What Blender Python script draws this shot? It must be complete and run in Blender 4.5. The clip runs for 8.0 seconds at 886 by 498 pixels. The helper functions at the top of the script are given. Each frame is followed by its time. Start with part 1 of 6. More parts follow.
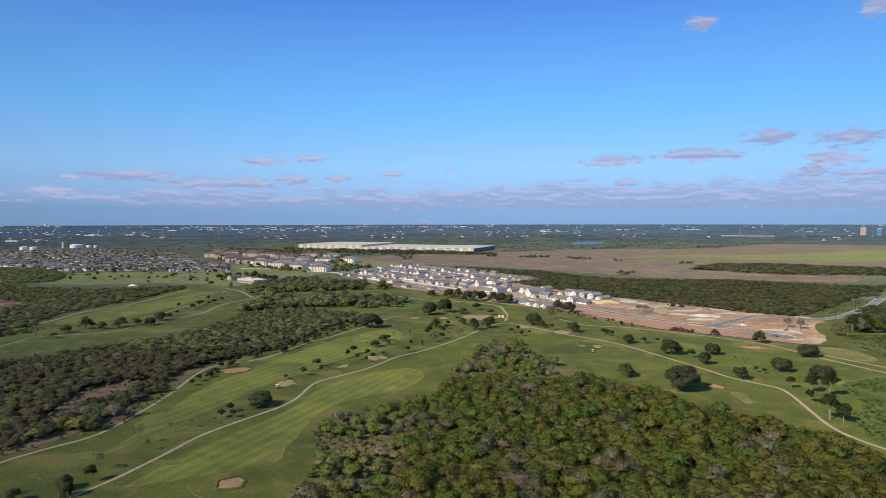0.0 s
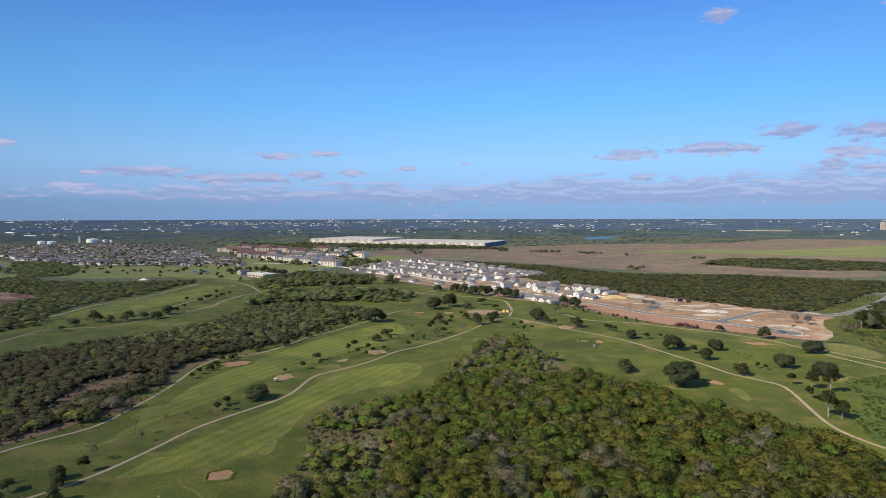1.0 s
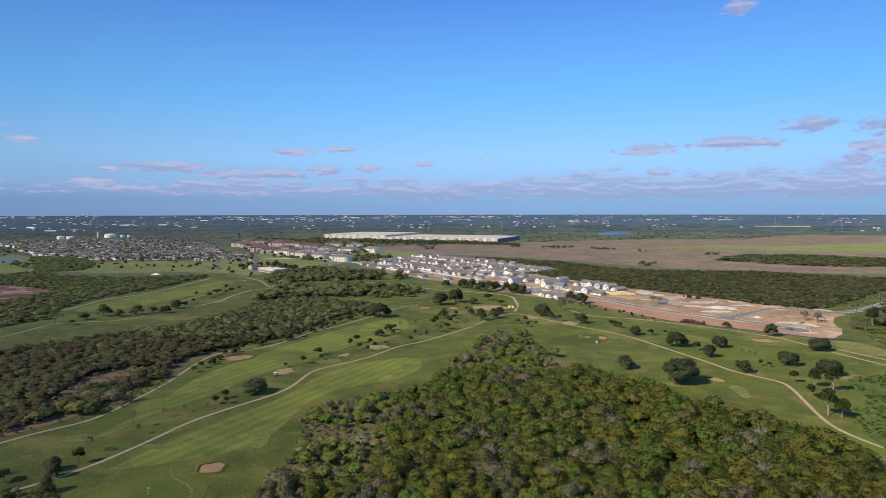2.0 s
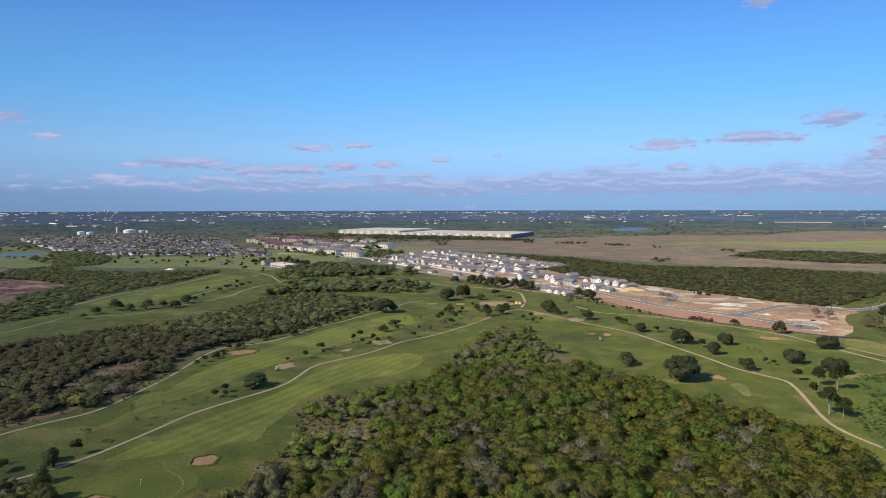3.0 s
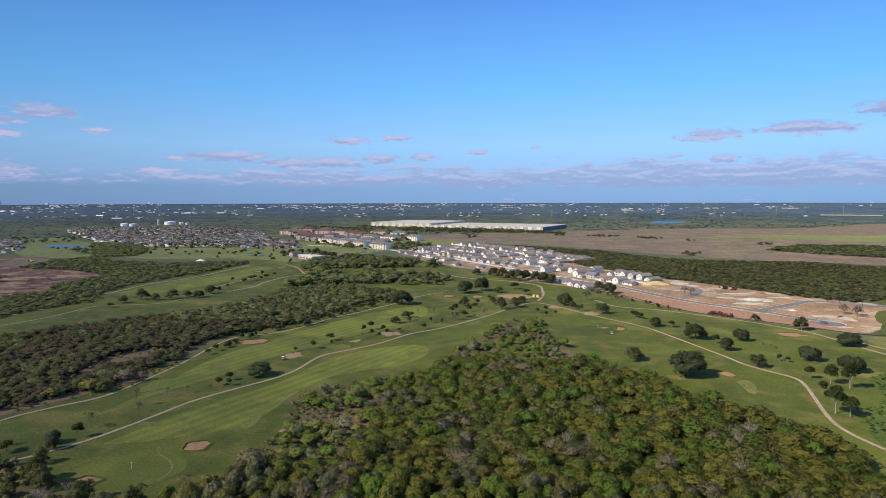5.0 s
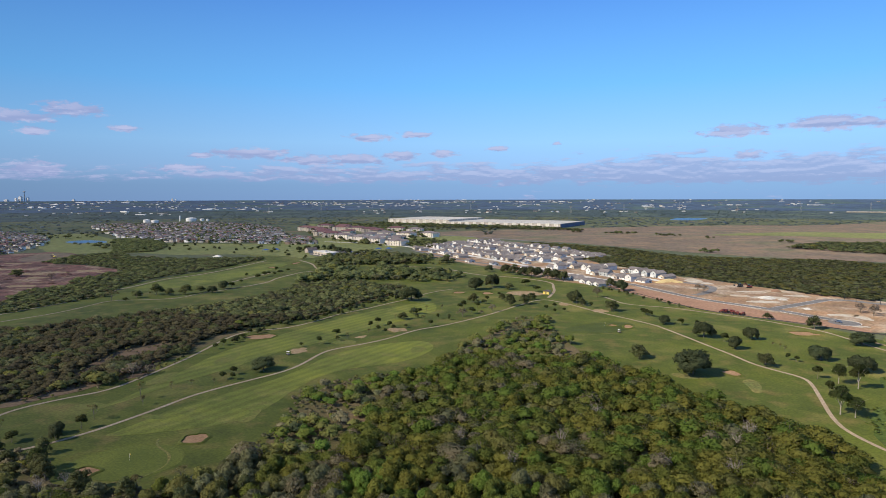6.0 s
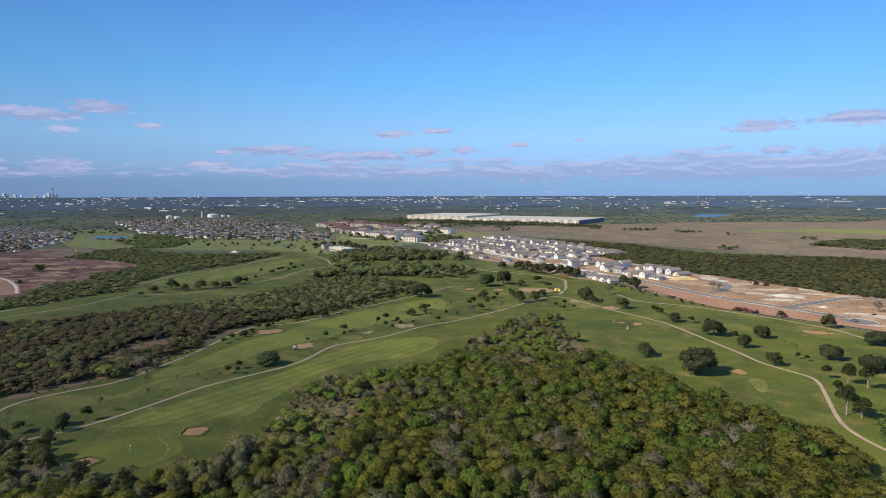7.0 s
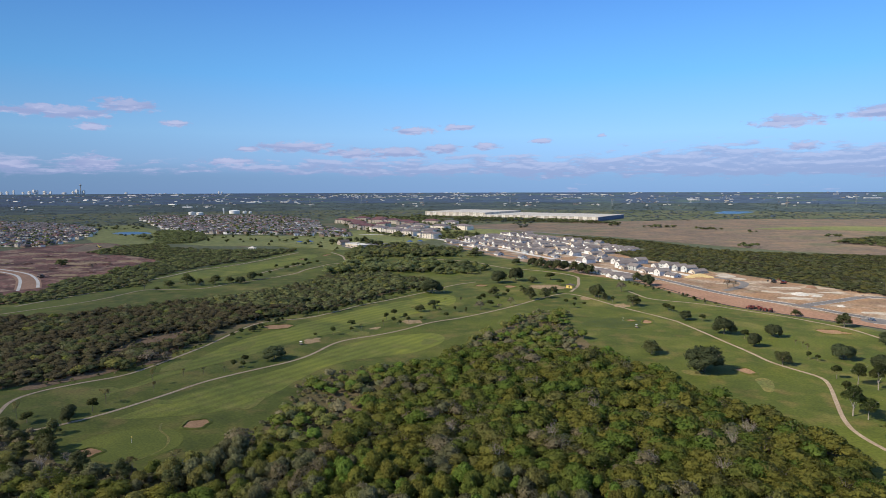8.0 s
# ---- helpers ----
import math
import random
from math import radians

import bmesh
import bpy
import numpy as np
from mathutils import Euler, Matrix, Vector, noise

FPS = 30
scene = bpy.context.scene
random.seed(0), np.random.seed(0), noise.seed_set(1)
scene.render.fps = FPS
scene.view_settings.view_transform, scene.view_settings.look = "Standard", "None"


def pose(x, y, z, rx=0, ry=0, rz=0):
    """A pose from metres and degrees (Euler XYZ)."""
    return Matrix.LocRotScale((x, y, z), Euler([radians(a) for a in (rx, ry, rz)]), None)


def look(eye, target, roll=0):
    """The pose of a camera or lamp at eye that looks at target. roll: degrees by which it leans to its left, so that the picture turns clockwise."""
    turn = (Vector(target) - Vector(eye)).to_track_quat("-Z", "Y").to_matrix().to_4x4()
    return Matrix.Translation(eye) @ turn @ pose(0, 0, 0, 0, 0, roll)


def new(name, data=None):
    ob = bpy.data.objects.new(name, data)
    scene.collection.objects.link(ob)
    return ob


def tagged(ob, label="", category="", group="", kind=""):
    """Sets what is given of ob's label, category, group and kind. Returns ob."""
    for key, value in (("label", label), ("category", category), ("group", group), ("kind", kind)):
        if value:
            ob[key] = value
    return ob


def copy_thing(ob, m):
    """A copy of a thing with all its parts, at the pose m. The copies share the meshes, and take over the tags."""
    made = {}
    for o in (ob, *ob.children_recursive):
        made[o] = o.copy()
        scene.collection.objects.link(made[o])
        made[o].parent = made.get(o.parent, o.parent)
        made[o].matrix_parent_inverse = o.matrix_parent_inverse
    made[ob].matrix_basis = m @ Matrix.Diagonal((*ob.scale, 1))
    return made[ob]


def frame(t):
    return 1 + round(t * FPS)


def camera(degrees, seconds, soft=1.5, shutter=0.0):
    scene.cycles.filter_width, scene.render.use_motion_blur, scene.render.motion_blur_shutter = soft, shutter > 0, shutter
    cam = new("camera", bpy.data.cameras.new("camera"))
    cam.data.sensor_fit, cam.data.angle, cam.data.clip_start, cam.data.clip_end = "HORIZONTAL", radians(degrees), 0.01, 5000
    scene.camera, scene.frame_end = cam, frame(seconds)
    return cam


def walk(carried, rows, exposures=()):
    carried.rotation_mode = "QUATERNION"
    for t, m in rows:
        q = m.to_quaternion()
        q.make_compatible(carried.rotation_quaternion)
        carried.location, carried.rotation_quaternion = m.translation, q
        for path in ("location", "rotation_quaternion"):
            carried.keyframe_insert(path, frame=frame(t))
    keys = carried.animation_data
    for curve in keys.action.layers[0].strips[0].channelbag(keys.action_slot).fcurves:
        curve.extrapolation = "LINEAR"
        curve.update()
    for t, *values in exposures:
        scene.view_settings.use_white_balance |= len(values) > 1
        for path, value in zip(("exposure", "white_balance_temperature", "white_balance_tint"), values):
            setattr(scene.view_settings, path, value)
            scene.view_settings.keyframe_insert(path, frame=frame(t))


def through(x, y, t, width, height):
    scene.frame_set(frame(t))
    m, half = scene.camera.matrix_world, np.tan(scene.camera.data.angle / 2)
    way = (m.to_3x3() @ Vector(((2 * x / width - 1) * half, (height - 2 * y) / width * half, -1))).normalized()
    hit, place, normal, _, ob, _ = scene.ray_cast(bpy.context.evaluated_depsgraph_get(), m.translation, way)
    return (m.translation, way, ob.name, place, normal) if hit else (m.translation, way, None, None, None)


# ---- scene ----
cam = camera(71.7, 8.0, soft=0.65)
PATH = [
    (0, (2.276, -0.824, 85.612), (2.2905, 1.1739, 85.5231), -0.08),
    (0.5, (6.723, -0.759, 85.623), (6.7150, 1.2382, 85.5257), -0.09),
    (1, (11.177, -0.664, 85.631), (11.1449, 1.3327, 85.5248), -0.10),
    (1.5, (15.634, -0.535, 85.634), (15.5766, 1.4606, 85.5202), -0.10),
    (3, (28.985, 0.089, 85.619), (28.8471, 2.0796, 85.4846), -0.11),
    (3.5, (33.418, 0.388, 85.606), (33.2505, 2.3756, 85.4652), -0.12),
    (4, (37.835, 0.737, 85.589), (37.6379, 2.7222, 85.4421), -0.12),
    (4.5, (42.233, 1.142, 85.568), (42.0057, 3.1227, 85.4151), -0.13),
    (6, (55.279, 2.716, 85.480), (54.9561, 4.6822, 85.3106), -0.14),
    (6.5, (59.566, 3.372, 85.443), (59.2101, 5.3327, 85.2678), -0.15),
    (7, (63.816, 4.101, 85.402), (63.4267, 6.0542, 85.2209), -0.16),
    (7.5, (68.025, 4.904, 85.356), (67.6023, 6.8502, 85.1700), -0.16),
    (8, (72.190, 5.786, 85.307), (71.7335, 7.7241, 85.1149), -0.17),
]
walk(cam, [(t, look(eye, target, roll)) for t, eye, target, roll in PATH], [(0, .12), (1.5, .13), (3, .15), (4.5, .17), (6, .18), (8, .18)])

# ---- light ----
SUN_FROM = (-0.84, -0.54)          # where the sun stands, seen from above
SUN_UP = 36.5
world = bpy.data.worlds.new("world")
scene.world = world
world.use_nodes = True
wn, wl = world.node_tree.nodes, world.node_tree.links
wn.clear()


def wnode(kind, **values):
    n = wn.new(kind)
    for key, value in values.items():
        n.inputs[int(key[1:])].default_value = value
    return n


def wmath(op, a, b=None, c=None):
    n = wn.new("ShaderNodeMath")
    n.operation = op
    for i, v in enumerate((a, b, c)):
        if v is None:
            continue
        if isinstance(v, (int, float)):
            n.inputs[i].default_value = v
        else:
            wl.new(v, n.inputs[i])
    return n.outputs[0]


def wmix(fac, a, b):
    n = wn.new("ShaderNodeMix")
    n.data_type = "RGBA"
    for i, v in ((0, fac), (6, a), (7, b)):
        if isinstance(v, (int, float, tuple)):
            n.inputs[i].default_value = v
        else:
            wl.new(v, n.inputs[i])
    return n.outputs[2]


def wramp(v, lo, hi):
    n = wn.new("ShaderNodeMapRange")
    n.interpolation_type = "SMOOTHSTEP"
    n.inputs[1].default_value, n.inputs[2].default_value = lo, hi
    wl.new(v, n.inputs[0])
    return n.outputs[0]


sky = wn.new("ShaderNodeTexSky")
sky.sky_type, sky.sun_disc = "NISHITA", False
sky.sun_elevation = radians(SUN_UP)
sky.sun_rotation = math.atan2(SUN_FROM[0], SUN_FROM[1])
sky.altitude, sky.air_density, sky.dust_density, sky.ozone_density = 200, 1.0, 0.4, 3.0
coord = wn.new("ShaderNodeTexCoord")
axes = wn.new("ShaderNodeSeparateXYZ")
wl.new(coord.outputs["Generated"], axes.inputs[0])
azimuth = wmath("MULTIPLY", wmath("ARCTAN2", axes.outputs[0], axes.outputs[1]), 57.2958)
height = wmath("MULTIPLY", wmath("ARCSINE", axes.outputs[2]), 57.2958)
flat = wn.new("ShaderNodeCombineXYZ")
wl.new(azimuth, flat.inputs[0])
wl.new(height, flat.inputs[1])


def wnoise(sx, sy, detail, shift, rise=0.0):
    m = wn.new("ShaderNodeMapping")
    m.inputs[1].default_value, m.inputs[3].default_value = (shift, shift * 0.7 + rise * sy, shift), (sx, sy, 1)
    wl.new(flat.outputs[0], m.inputs[0])
    n = wn.new("ShaderNodeTexNoise")
    n.inputs["Scale"].default_value, n.inputs["Detail"].default_value, n.inputs["Roughness"].default_value = 1.0, detail, 0.6
    wl.new(m.outputs[0], n.inputs[0])
    return n.outputs[0]


# single fair-weather clouds: degrees round, degrees up, half width, half height
CLOUDS = [(-15.8, 5.4, 2.1, .32), (-11.9, 5.7, 1.6, .26), (-26.4, 3.9, 3.7, .42), (-30.7, 3.6, 1.2, .26), (-32.2, 2.5, 2.4, .32),
          (-21.3, 3.3, 2.9, .42), (-17.5, 3.4, 3.2, .42), (-13.1, 3.8, 1.8, .37), (-9.2, 4.0, 1.3, .32), (-4.2, 4.4, 1.2, .21),
          (1.0, 4.8, .5, .16), (15.9, 5.4, 2.6, .48), (22.5, 5.7, 2.9, .53), (24.9, 5.6, 1.6, .37)]
CLOUDS += [(28.3, 6.9, 2.1, .53), (33.9, 6.5, 2.4, .63), (32.8, 4.9, 2.4, .53), (31.4, 4.0, 1.2, .53), (34.5, 3.75, 2.1, .32),
           (17.1, 3.4, 1.1, .32), (23.0, 16.4, 1.2, .6), (35.3, 15.8, 1.1, .74), (-44.8, 6.2, 4.0, .48), (-40.1, 6.95, 2.1, .53),
           (-42.8, 5.1, 1.2, .32), (-42.7, 2.2, 2.1, .63), (-36.5, 5.65, 1.1, .26), (-48.2, 2.0, 1.3, .42)]
lumps = wmath("MULTIPLY", wmath("SUBTRACT", wnoise(0.9, 2.2, 6, 3.0), 0.5), 2.3)


def puffs(rise):
    """How deep in a cloud each direction lies, looked up that many degrees higher."""
    nearest = None
    for a, e, w, h in CLOUDS:
        s = wn.new("ShaderNodeVectorMath")
        s.operation = "MULTIPLY_ADD"
        s.inputs[1].default_value = (1 / (w * 1.2), 1 / (h * 1.35), 0)
        s.inputs[2].default_value = (-a / (w * 1.2), (rise - e) / (h * 1.35), 0)
        wl.new(flat.outputs[0], s.inputs[0])
        d = wn.new("ShaderNodeVectorMath")
        d.operation = "LENGTH"
        wl.new(s.outputs[0], d.inputs[0])
        nearest = d.outputs["Value"] if nearest is None else wmath("MINIMUM", nearest, d.outputs["Value"])
    return wmath("ADD", wmath("SUBTRACT", 1.0, nearest), lumps)


here, above = puffs(0.0), puffs(0.3)
puff = wramp(here, 0.0, 0.55)
# a long low bank of small cumulus over the horizon, lumpy above and streaked below


def bank_depth(rise):
    """How deep in the bank each direction lies, looked up that many degrees higher."""
    up_there = wmath("ADD", height, rise)
    body = wmath("SUBTRACT", wmath("MULTIPLY", wramp(up_there, 0.5, 1.9), 0.5), wmath("MULTIPLY", wramp(up_there, 2.0, 4.3), 0.46))
    body = wmath("SUBTRACT", body, wmath("ADD", 0.1, wmath("MULTIPLY", wramp(up_there, 4.0, 6.0), 0.6)))
    lumpy = wmath("MULTIPLY", wmath("SUBTRACT", wnoise(0.42, 1.9, 6, 11.0, rise), 0.5), 1.0)
    broad = wmath("MULTIPLY", wmath("SUBTRACT", wnoise(0.07, 0.25, 2, 31.0, rise), 0.5), 0.75)
    aside = wmath("SUBTRACT", wmath("MULTIPLY", wramp(azimuth, -32.0, 14.0), 0.2), 0.12)
    return wmath("ADD", wmath("ADD", body, aside), wmath("ADD", lumpy, broad))


bank_here, bank_above = bank_depth(0.0), bank_depth(0.26)
bank = wmath("MULTIPLY", wramp(bank_here, 0.11, 0.29), 0.68)
lit = wramp(wmath("SUBTRACT", here, above), 0.12, 0.7)
bank_lit = wramp(wmath("SUBTRACT", bank_here, bank_above), -0.04, 0.2)
tone = wmath("MAXIMUM", wmath("MULTIPLY", lit, puff), wmath("MULTIPLY", bank_lit, 0.9))
cover = wmath("MAXIMUM", wmath("MULTIPLY", puff, 0.88), bank)
cloud_colour = wmix(tone, (3.1, 3.75, 6.3, 1), (4.9, 5.25, 7.6, 1))
ramp = wn.new("ShaderNodeValToRGB")
ramp.color_ramp.interpolation = "LINEAR"
STOPS = ((0.0, (.21, .33, .62)), (.014, (.22, .345, .62)), (.028, (.31, .48, .80)), (.055, (.325, .58, .92)), (.11, (.18, .50, .96)), (.22, (.08, .245, .75)), (.42, (.20, .31, .50)), (1.0, (.20, .28, .40)))
while len(ramp.color_ramp.elements) < len(STOPS):
    ramp.color_ramp.elements.new(0.5)
for stop, (at, colour) in zip(ramp.color_ramp.elements, STOPS):
    stop.position, stop.color = at, (*colour, 1)
wl.new(wmath("DIVIDE", height, 90.0), ramp.inputs[0])
lifted = wn.new("ShaderNodeVectorMath")
lifted.operation = "SCALE"
lifted.inputs["Scale"].default_value = 10.2
wl.new(ramp.outputs[0], lifted.inputs[0])
graded = wn.new("ShaderNodeVectorMath")
graded.operation = "MULTIPLY"
graded.inputs[1].default_value = (0.40, 0.92, 1.45)
wl.new(sky.outputs[0], graded.inputs[0])
hazy = wmix(0.82, graded.outputs[0], lifted.outputs[0])
turned = wn.new("ShaderNodeVectorMath")
turned.operation = "SCALE"
wl.new(hazy, turned.inputs[0])
swing = wmath("MULTIPLY", wmath("SINE", wmath("MULTIPLY", azimuth, radians(1))), 0.17)
bulge = wmath("MULTIPLY", wmath("COSINE", wmath("MULTIPLY", azimuth, radians(2.2))), 0.18)
wl.new(wmath("ADD", 0.93, wmath("ADD", swing, bulge)), turned.inputs["Scale"])
hazy = turned.outputs[0]
both = wmix(cover, hazy, cloud_colour)
background = wn.new("ShaderNodeBackground")
background.inputs[1].default_value = 0.0915
wl.new(both, background.inputs[0])
output = wn.new("ShaderNodeOutputWorld")
wl.new(background.outputs[0], output.inputs[0])

sun = new("sun", bpy.data.lights.new("sun", "SUN"))
sun.data.energy, sun.data.angle, sun.data.color = 5.0, radians(0.55), (1.0, 0.90, 0.74)
up = math.tan(radians(SUN_UP))
sun.matrix_world = look((SUN_FROM[0] * 300, SUN_FROM[1] * 300, up * 300), (0, 0, 0))

# ---- materials ----


def material(name, a, b, broad=0.02, fine=0.6, rough=0.9, bump=0.0, vary=0.0, island=0.0, patch=None, patch_scale=0.01, patch_at=(0.55, 0.7), worn=None, grainy=0.28, metal=0.0, through=0.0, sheen=0.0):
    """Two colours blended by broad and fine noise in metres; vary: from object to object, island: from piece to piece."""
    m = bpy.data.materials.new(name)
    m.use_nodes = True
    n, l = m.node_tree.nodes, m.node_tree.links
    bsdf = n["Principled BSDF"]
    bsdf.inputs["Roughness"].default_value, bsdf.inputs["Metallic"].default_value = rough, metal
    bsdf.inputs["Specular IOR Level"].default_value = 0.2 if rough > 0.7 else 0.4
    if rough >= .85 and not through:
        bsdf.inputs["Diffuse Roughness"].default_value = 1.0
    if sheen:
        bsdf.inputs["Sheen Weight"].default_value, bsdf.inputs["Sheen Roughness"].default_value = sheen, 0.6
        bsdf.inputs["Sheen Tint"].default_value = (.85, .95, .45, 1)
    tc = n.new("ShaderNodeTexCoord")

    def tex(scale, detail=4):
        t = n.new("ShaderNodeTexNoise")
        t.inputs["Scale"].default_value, t.inputs["Detail"].default_value = scale, detail
        l.new(tc.outputs["Object"], t.inputs[0])
        return t.outputs[0]

    def ranged(v, lo, hi, to0=0.0, to1=1.0):
        r = n.new("ShaderNodeMapRange")
        for i, x in ((1, lo), (2, hi), (3, to0), (4, to1)):
            r.inputs[i].default_value = x
        l.new(v, r.inputs[0])
        return r.outputs[0]

    def mixed(fac, x, y, how="MIX"):
        k = n.new("ShaderNodeMix")
        k.data_type, k.blend_type = "RGBA", how
        for i, v in ((0, fac), (6, x), (7, y)):
            if isinstance(v, (int, float, tuple)):
                k.inputs[i].default_value = v
            else:
                l.new(v, k.inputs[i])
        return k.outputs[2]

    colour = mixed(ranged(tex(broad), 0.35, 0.65), (*a, 1), (*b, 1))
    if patch:
        colour = mixed(ranged(tex(patch_scale, 6), *patch_at), colour, (*patch, 1))
    if worn:
        colour = mixed(ranged(tex(0.09, 8), .51, .70), colour, (*worn, 1))
        colour = mixed(ranged(tex(0.045, 6), .42, .30, 0, .45), colour, (a[0] * .62, a[1] * .68, a[2] * .7, 1))
        soft = n.new("ShaderNodeHueSaturation")
        l.new(ranged(tex(.12, 4), .3, .7, .76, 1.24), soft.inputs["Value"])
        l.new(colour, soft.inputs["Color"])
        colour = mixed(ranged(tex(0.03, 3), .35, .6), soft.outputs[0], colour)
        colour = mixed(ranged(tex(0.02, 5), .47, .66, 0, .8), colour, (a[0] * 1.7, a[1] * 1.55, a[2] * 1.3, 1))
    grain = ranged(tex(fine, 5), 0.3, 0.7, 1 - grainy, 1 + grainy)
    hsv = n.new("ShaderNodeHueSaturation")
    l.new(grain, hsv.inputs["Value"])
    l.new(colour, hsv.inputs["Color"])
    colour = hsv.outputs[0]
    if vary:
        o = n.new("ShaderNodeObjectInfo")
        k = n.new("ShaderNodeHueSaturation")
        l.new(ranged(o.outputs["Random"], 0, 1, 1 - vary, 1 + vary), k.inputs["Value"])
        l.new(ranged(o.outputs["Random"], 0, 1, 0.5 - vary * 0.06, 0.5 + vary * 0.06), k.inputs["Hue"])
        l.new(colour, k.inputs["Color"])
        colour = k.outputs[0]
    if island:
        g = n.new("ShaderNodeNewGeometry")
        k = n.new("ShaderNodeHueSaturation")
        l.new(ranged(g.outputs["Random Per Island"], 0, 1, 1 - island, 1 + island), k.inputs["Value"])
        l.new(colour, k.inputs["Color"])
        colour = k.outputs[0]
    l.new(colour, bsdf.inputs["Base Color"])
    if bump:
        bm_node = n.new("ShaderNodeBump")
        bm_node.inputs["Strength"].default_value, bm_node.inputs["Distance"].default_value = 0.6, bump
        l.new(tex(fine, 5), bm_node.inputs["Height"])
        l.new(bm_node.outputs[0], bsdf.inputs["Normal"])
    if through:
        t = n.new("ShaderNodeBsdfTranslucent")
        l.new(colour, t.inputs[0])
        s = n.new("ShaderNodeMixShader")
        s.inputs[0].default_value = through
        l.new(bsdf.outputs[0], s.inputs[1])
        l.new(t.outputs[0], s.inputs[2])
        l.new(s.outputs[0], n["Material Output"].inputs[0])
    return m


def leaves(name, a, b, through=0.48):
    return material(name, a, b, broad=0.16, fine=3.2, rough=0.8, vary=0.2, island=0.13, grainy=0.22, through=through)


CALICHE = material("pale_caliche", (0.317, 0.277, 0.222), (0.382, 0.342, 0.29), 0.08, 0.8, 0.95, 0.1, patch=(0.324, 0.225, 0.141), patch_scale=0.06, patch_at=(.56, .68))
STEPPED = material("yellow_subsoil", (.42, .31, .14), (.52, .40, .20), 0.3, 1.5, 0.95, 0.1)
TAUPEROOF = material("taupe_shingles", (0.17, 0.14, 0.14), (0.215, 0.18, 0.178), 0.3, 1.5, 0.9, vary=0.2)
PLAIN = material("scrub_plain", (0.0552, 0.0686, 0.0353), (0.0902, 0.095, 0.049), 0.006, 0.15, 0.95, 0.4, patch=(0.12, 0.088, 0.0539), patch_scale=0.012, patch_at=(.58, .7))
# the blue in these two plain colours stands in for distance haze
HAZYFAR = material("hazy_far_woods", (0.0391, 0.0603, 0.101), (0.0522, 0.0771, 0.12), 0.0025, 0.02, 0.95, patch=(0.0566, 0.085, 0.0818), patch_scale=0.004, patch_at=(.5, .62), grainy=.3)
HAZYNEAR = material("hazy_green_plain", (0.0378, 0.0538, 0.056), (0.0516, 0.0689, 0.0694), 0.0025, 0.02, 0.95, patch=(0.0645, 0.0823, 0.065), patch_scale=0.005, patch_at=(.5, .62), grainy=.3)
TURF = material("rough_turf", (0.0449, 0.058, 0.00845), (0.066, 0.0789, 0.0123), 0.03, 0.9, 0.9, 0.05, patch=(0.15, 0.13, 0.0384), patch_scale=0.03, patch_at=(.54, .74), worn=(0.109, 0.0908, 0.0269), sheen=.01)
FAIRWAY = material("mown_fairway", (0.076, 0.0922, 0.0143), (0.0984, 0.11, 0.0183), 0.02, 1.2, 0.85, 0.02, patch=(0.171, 0.174, 0.0258), patch_scale=0.03, patch_at=(.56, .72), worn=(0.133, 0.128, 0.0332), sheen=.01)
GREEN = material("putting_green", (0.0553, 0.0693, 0.0101), (0.0785, 0.0906, 0.0142), 0.06, 1.5, 0.8)
YELLOW = material("yellowed_turf", (0.115, 0.106, 0.034), (0.145, 0.126, 0.04), 0.08, 0.8, 0.95, 0.1, patch=(.085, .10, .03), patch_scale=0.06, patch_at=(.48, .6), grainy=.4)
CLEARING = material("brown_clearing", (0.108, 0.0736, 0.0465), (0.144, 0.096, 0.062), 0.05, 0.8, 0.95, 0.1, patch=(0.0648, 0.0576, 0.0248), patch_scale=0.05, patch_at=(.55, .7))
WEEDY = material("weedy_grass", (0.0446, 0.066, 0.0126), (0.0662, 0.0891, 0.0182), 0.06, 0.6, 0.95, 0.1, patch=(0.0864, 0.0825, 0.028), patch_scale=0.05, patch_at=(.58, .7), grainy=.4)
YELLOWISH = material("thin_turf", (0.1, 0.102, 0.026), (0.12, 0.118, 0.031), 0.08, 0.9, 0.9, patch=(0.0884, 0.106, 0.0209), patch_scale=0.12, patch_at=(.45, .6))
FLOOR = material("wood_floor", (0.0653, 0.0647, 0.0226), (0.114, 0.0853, 0.0451), 0.05, 0.8, 0.95, 0.2, patch=(0.185, 0.112, 0.0752), patch_scale=0.03, patch_at=(.6, .75))
SAND = material("bunker_sand", (0.212, 0.127, 0.0705), (0.254, 0.157, 0.0912), 0.2, 1.5, 0.95, 0.05)
WASTE = material("waste_grass", (0.0496, 0.0551, 0.0127), (0.0723, 0.074, 0.0196), 0.06, 0.8, 0.95, 0.1, patch=(0.0924, 0.0807, 0.0287), patch_scale=0.04, patch_at=(.55, .68), worn=(0.0408, 0.072, 0.0105), grainy=.45)
DIRT = material("worn_dirt", (0.215, 0.15, 0.088), (0.265, 0.19, 0.115), 0.1, 0.9, 0.95, 0.05, patch=(0.18, 0.135, 0.0564), patch_scale=0.3, patch_at=(.5, .66))
EARTH = material("bare_earth", (0.172, 0.109, 0.0695), (0.238, 0.158, 0.102), 0.05, 0.5, 0.95, 0.15, patch=(0.327, 0.267, 0.205), patch_scale=0.035, patch_at=(.5, .64), worn=(0.155, 0.115, 0.0641), grainy=.4)
BERM = material("brown_earth", (0.212, 0.122, 0.0799), (0.261, 0.155, 0.103), 0.04, 0.5, 0.95, 0.1)
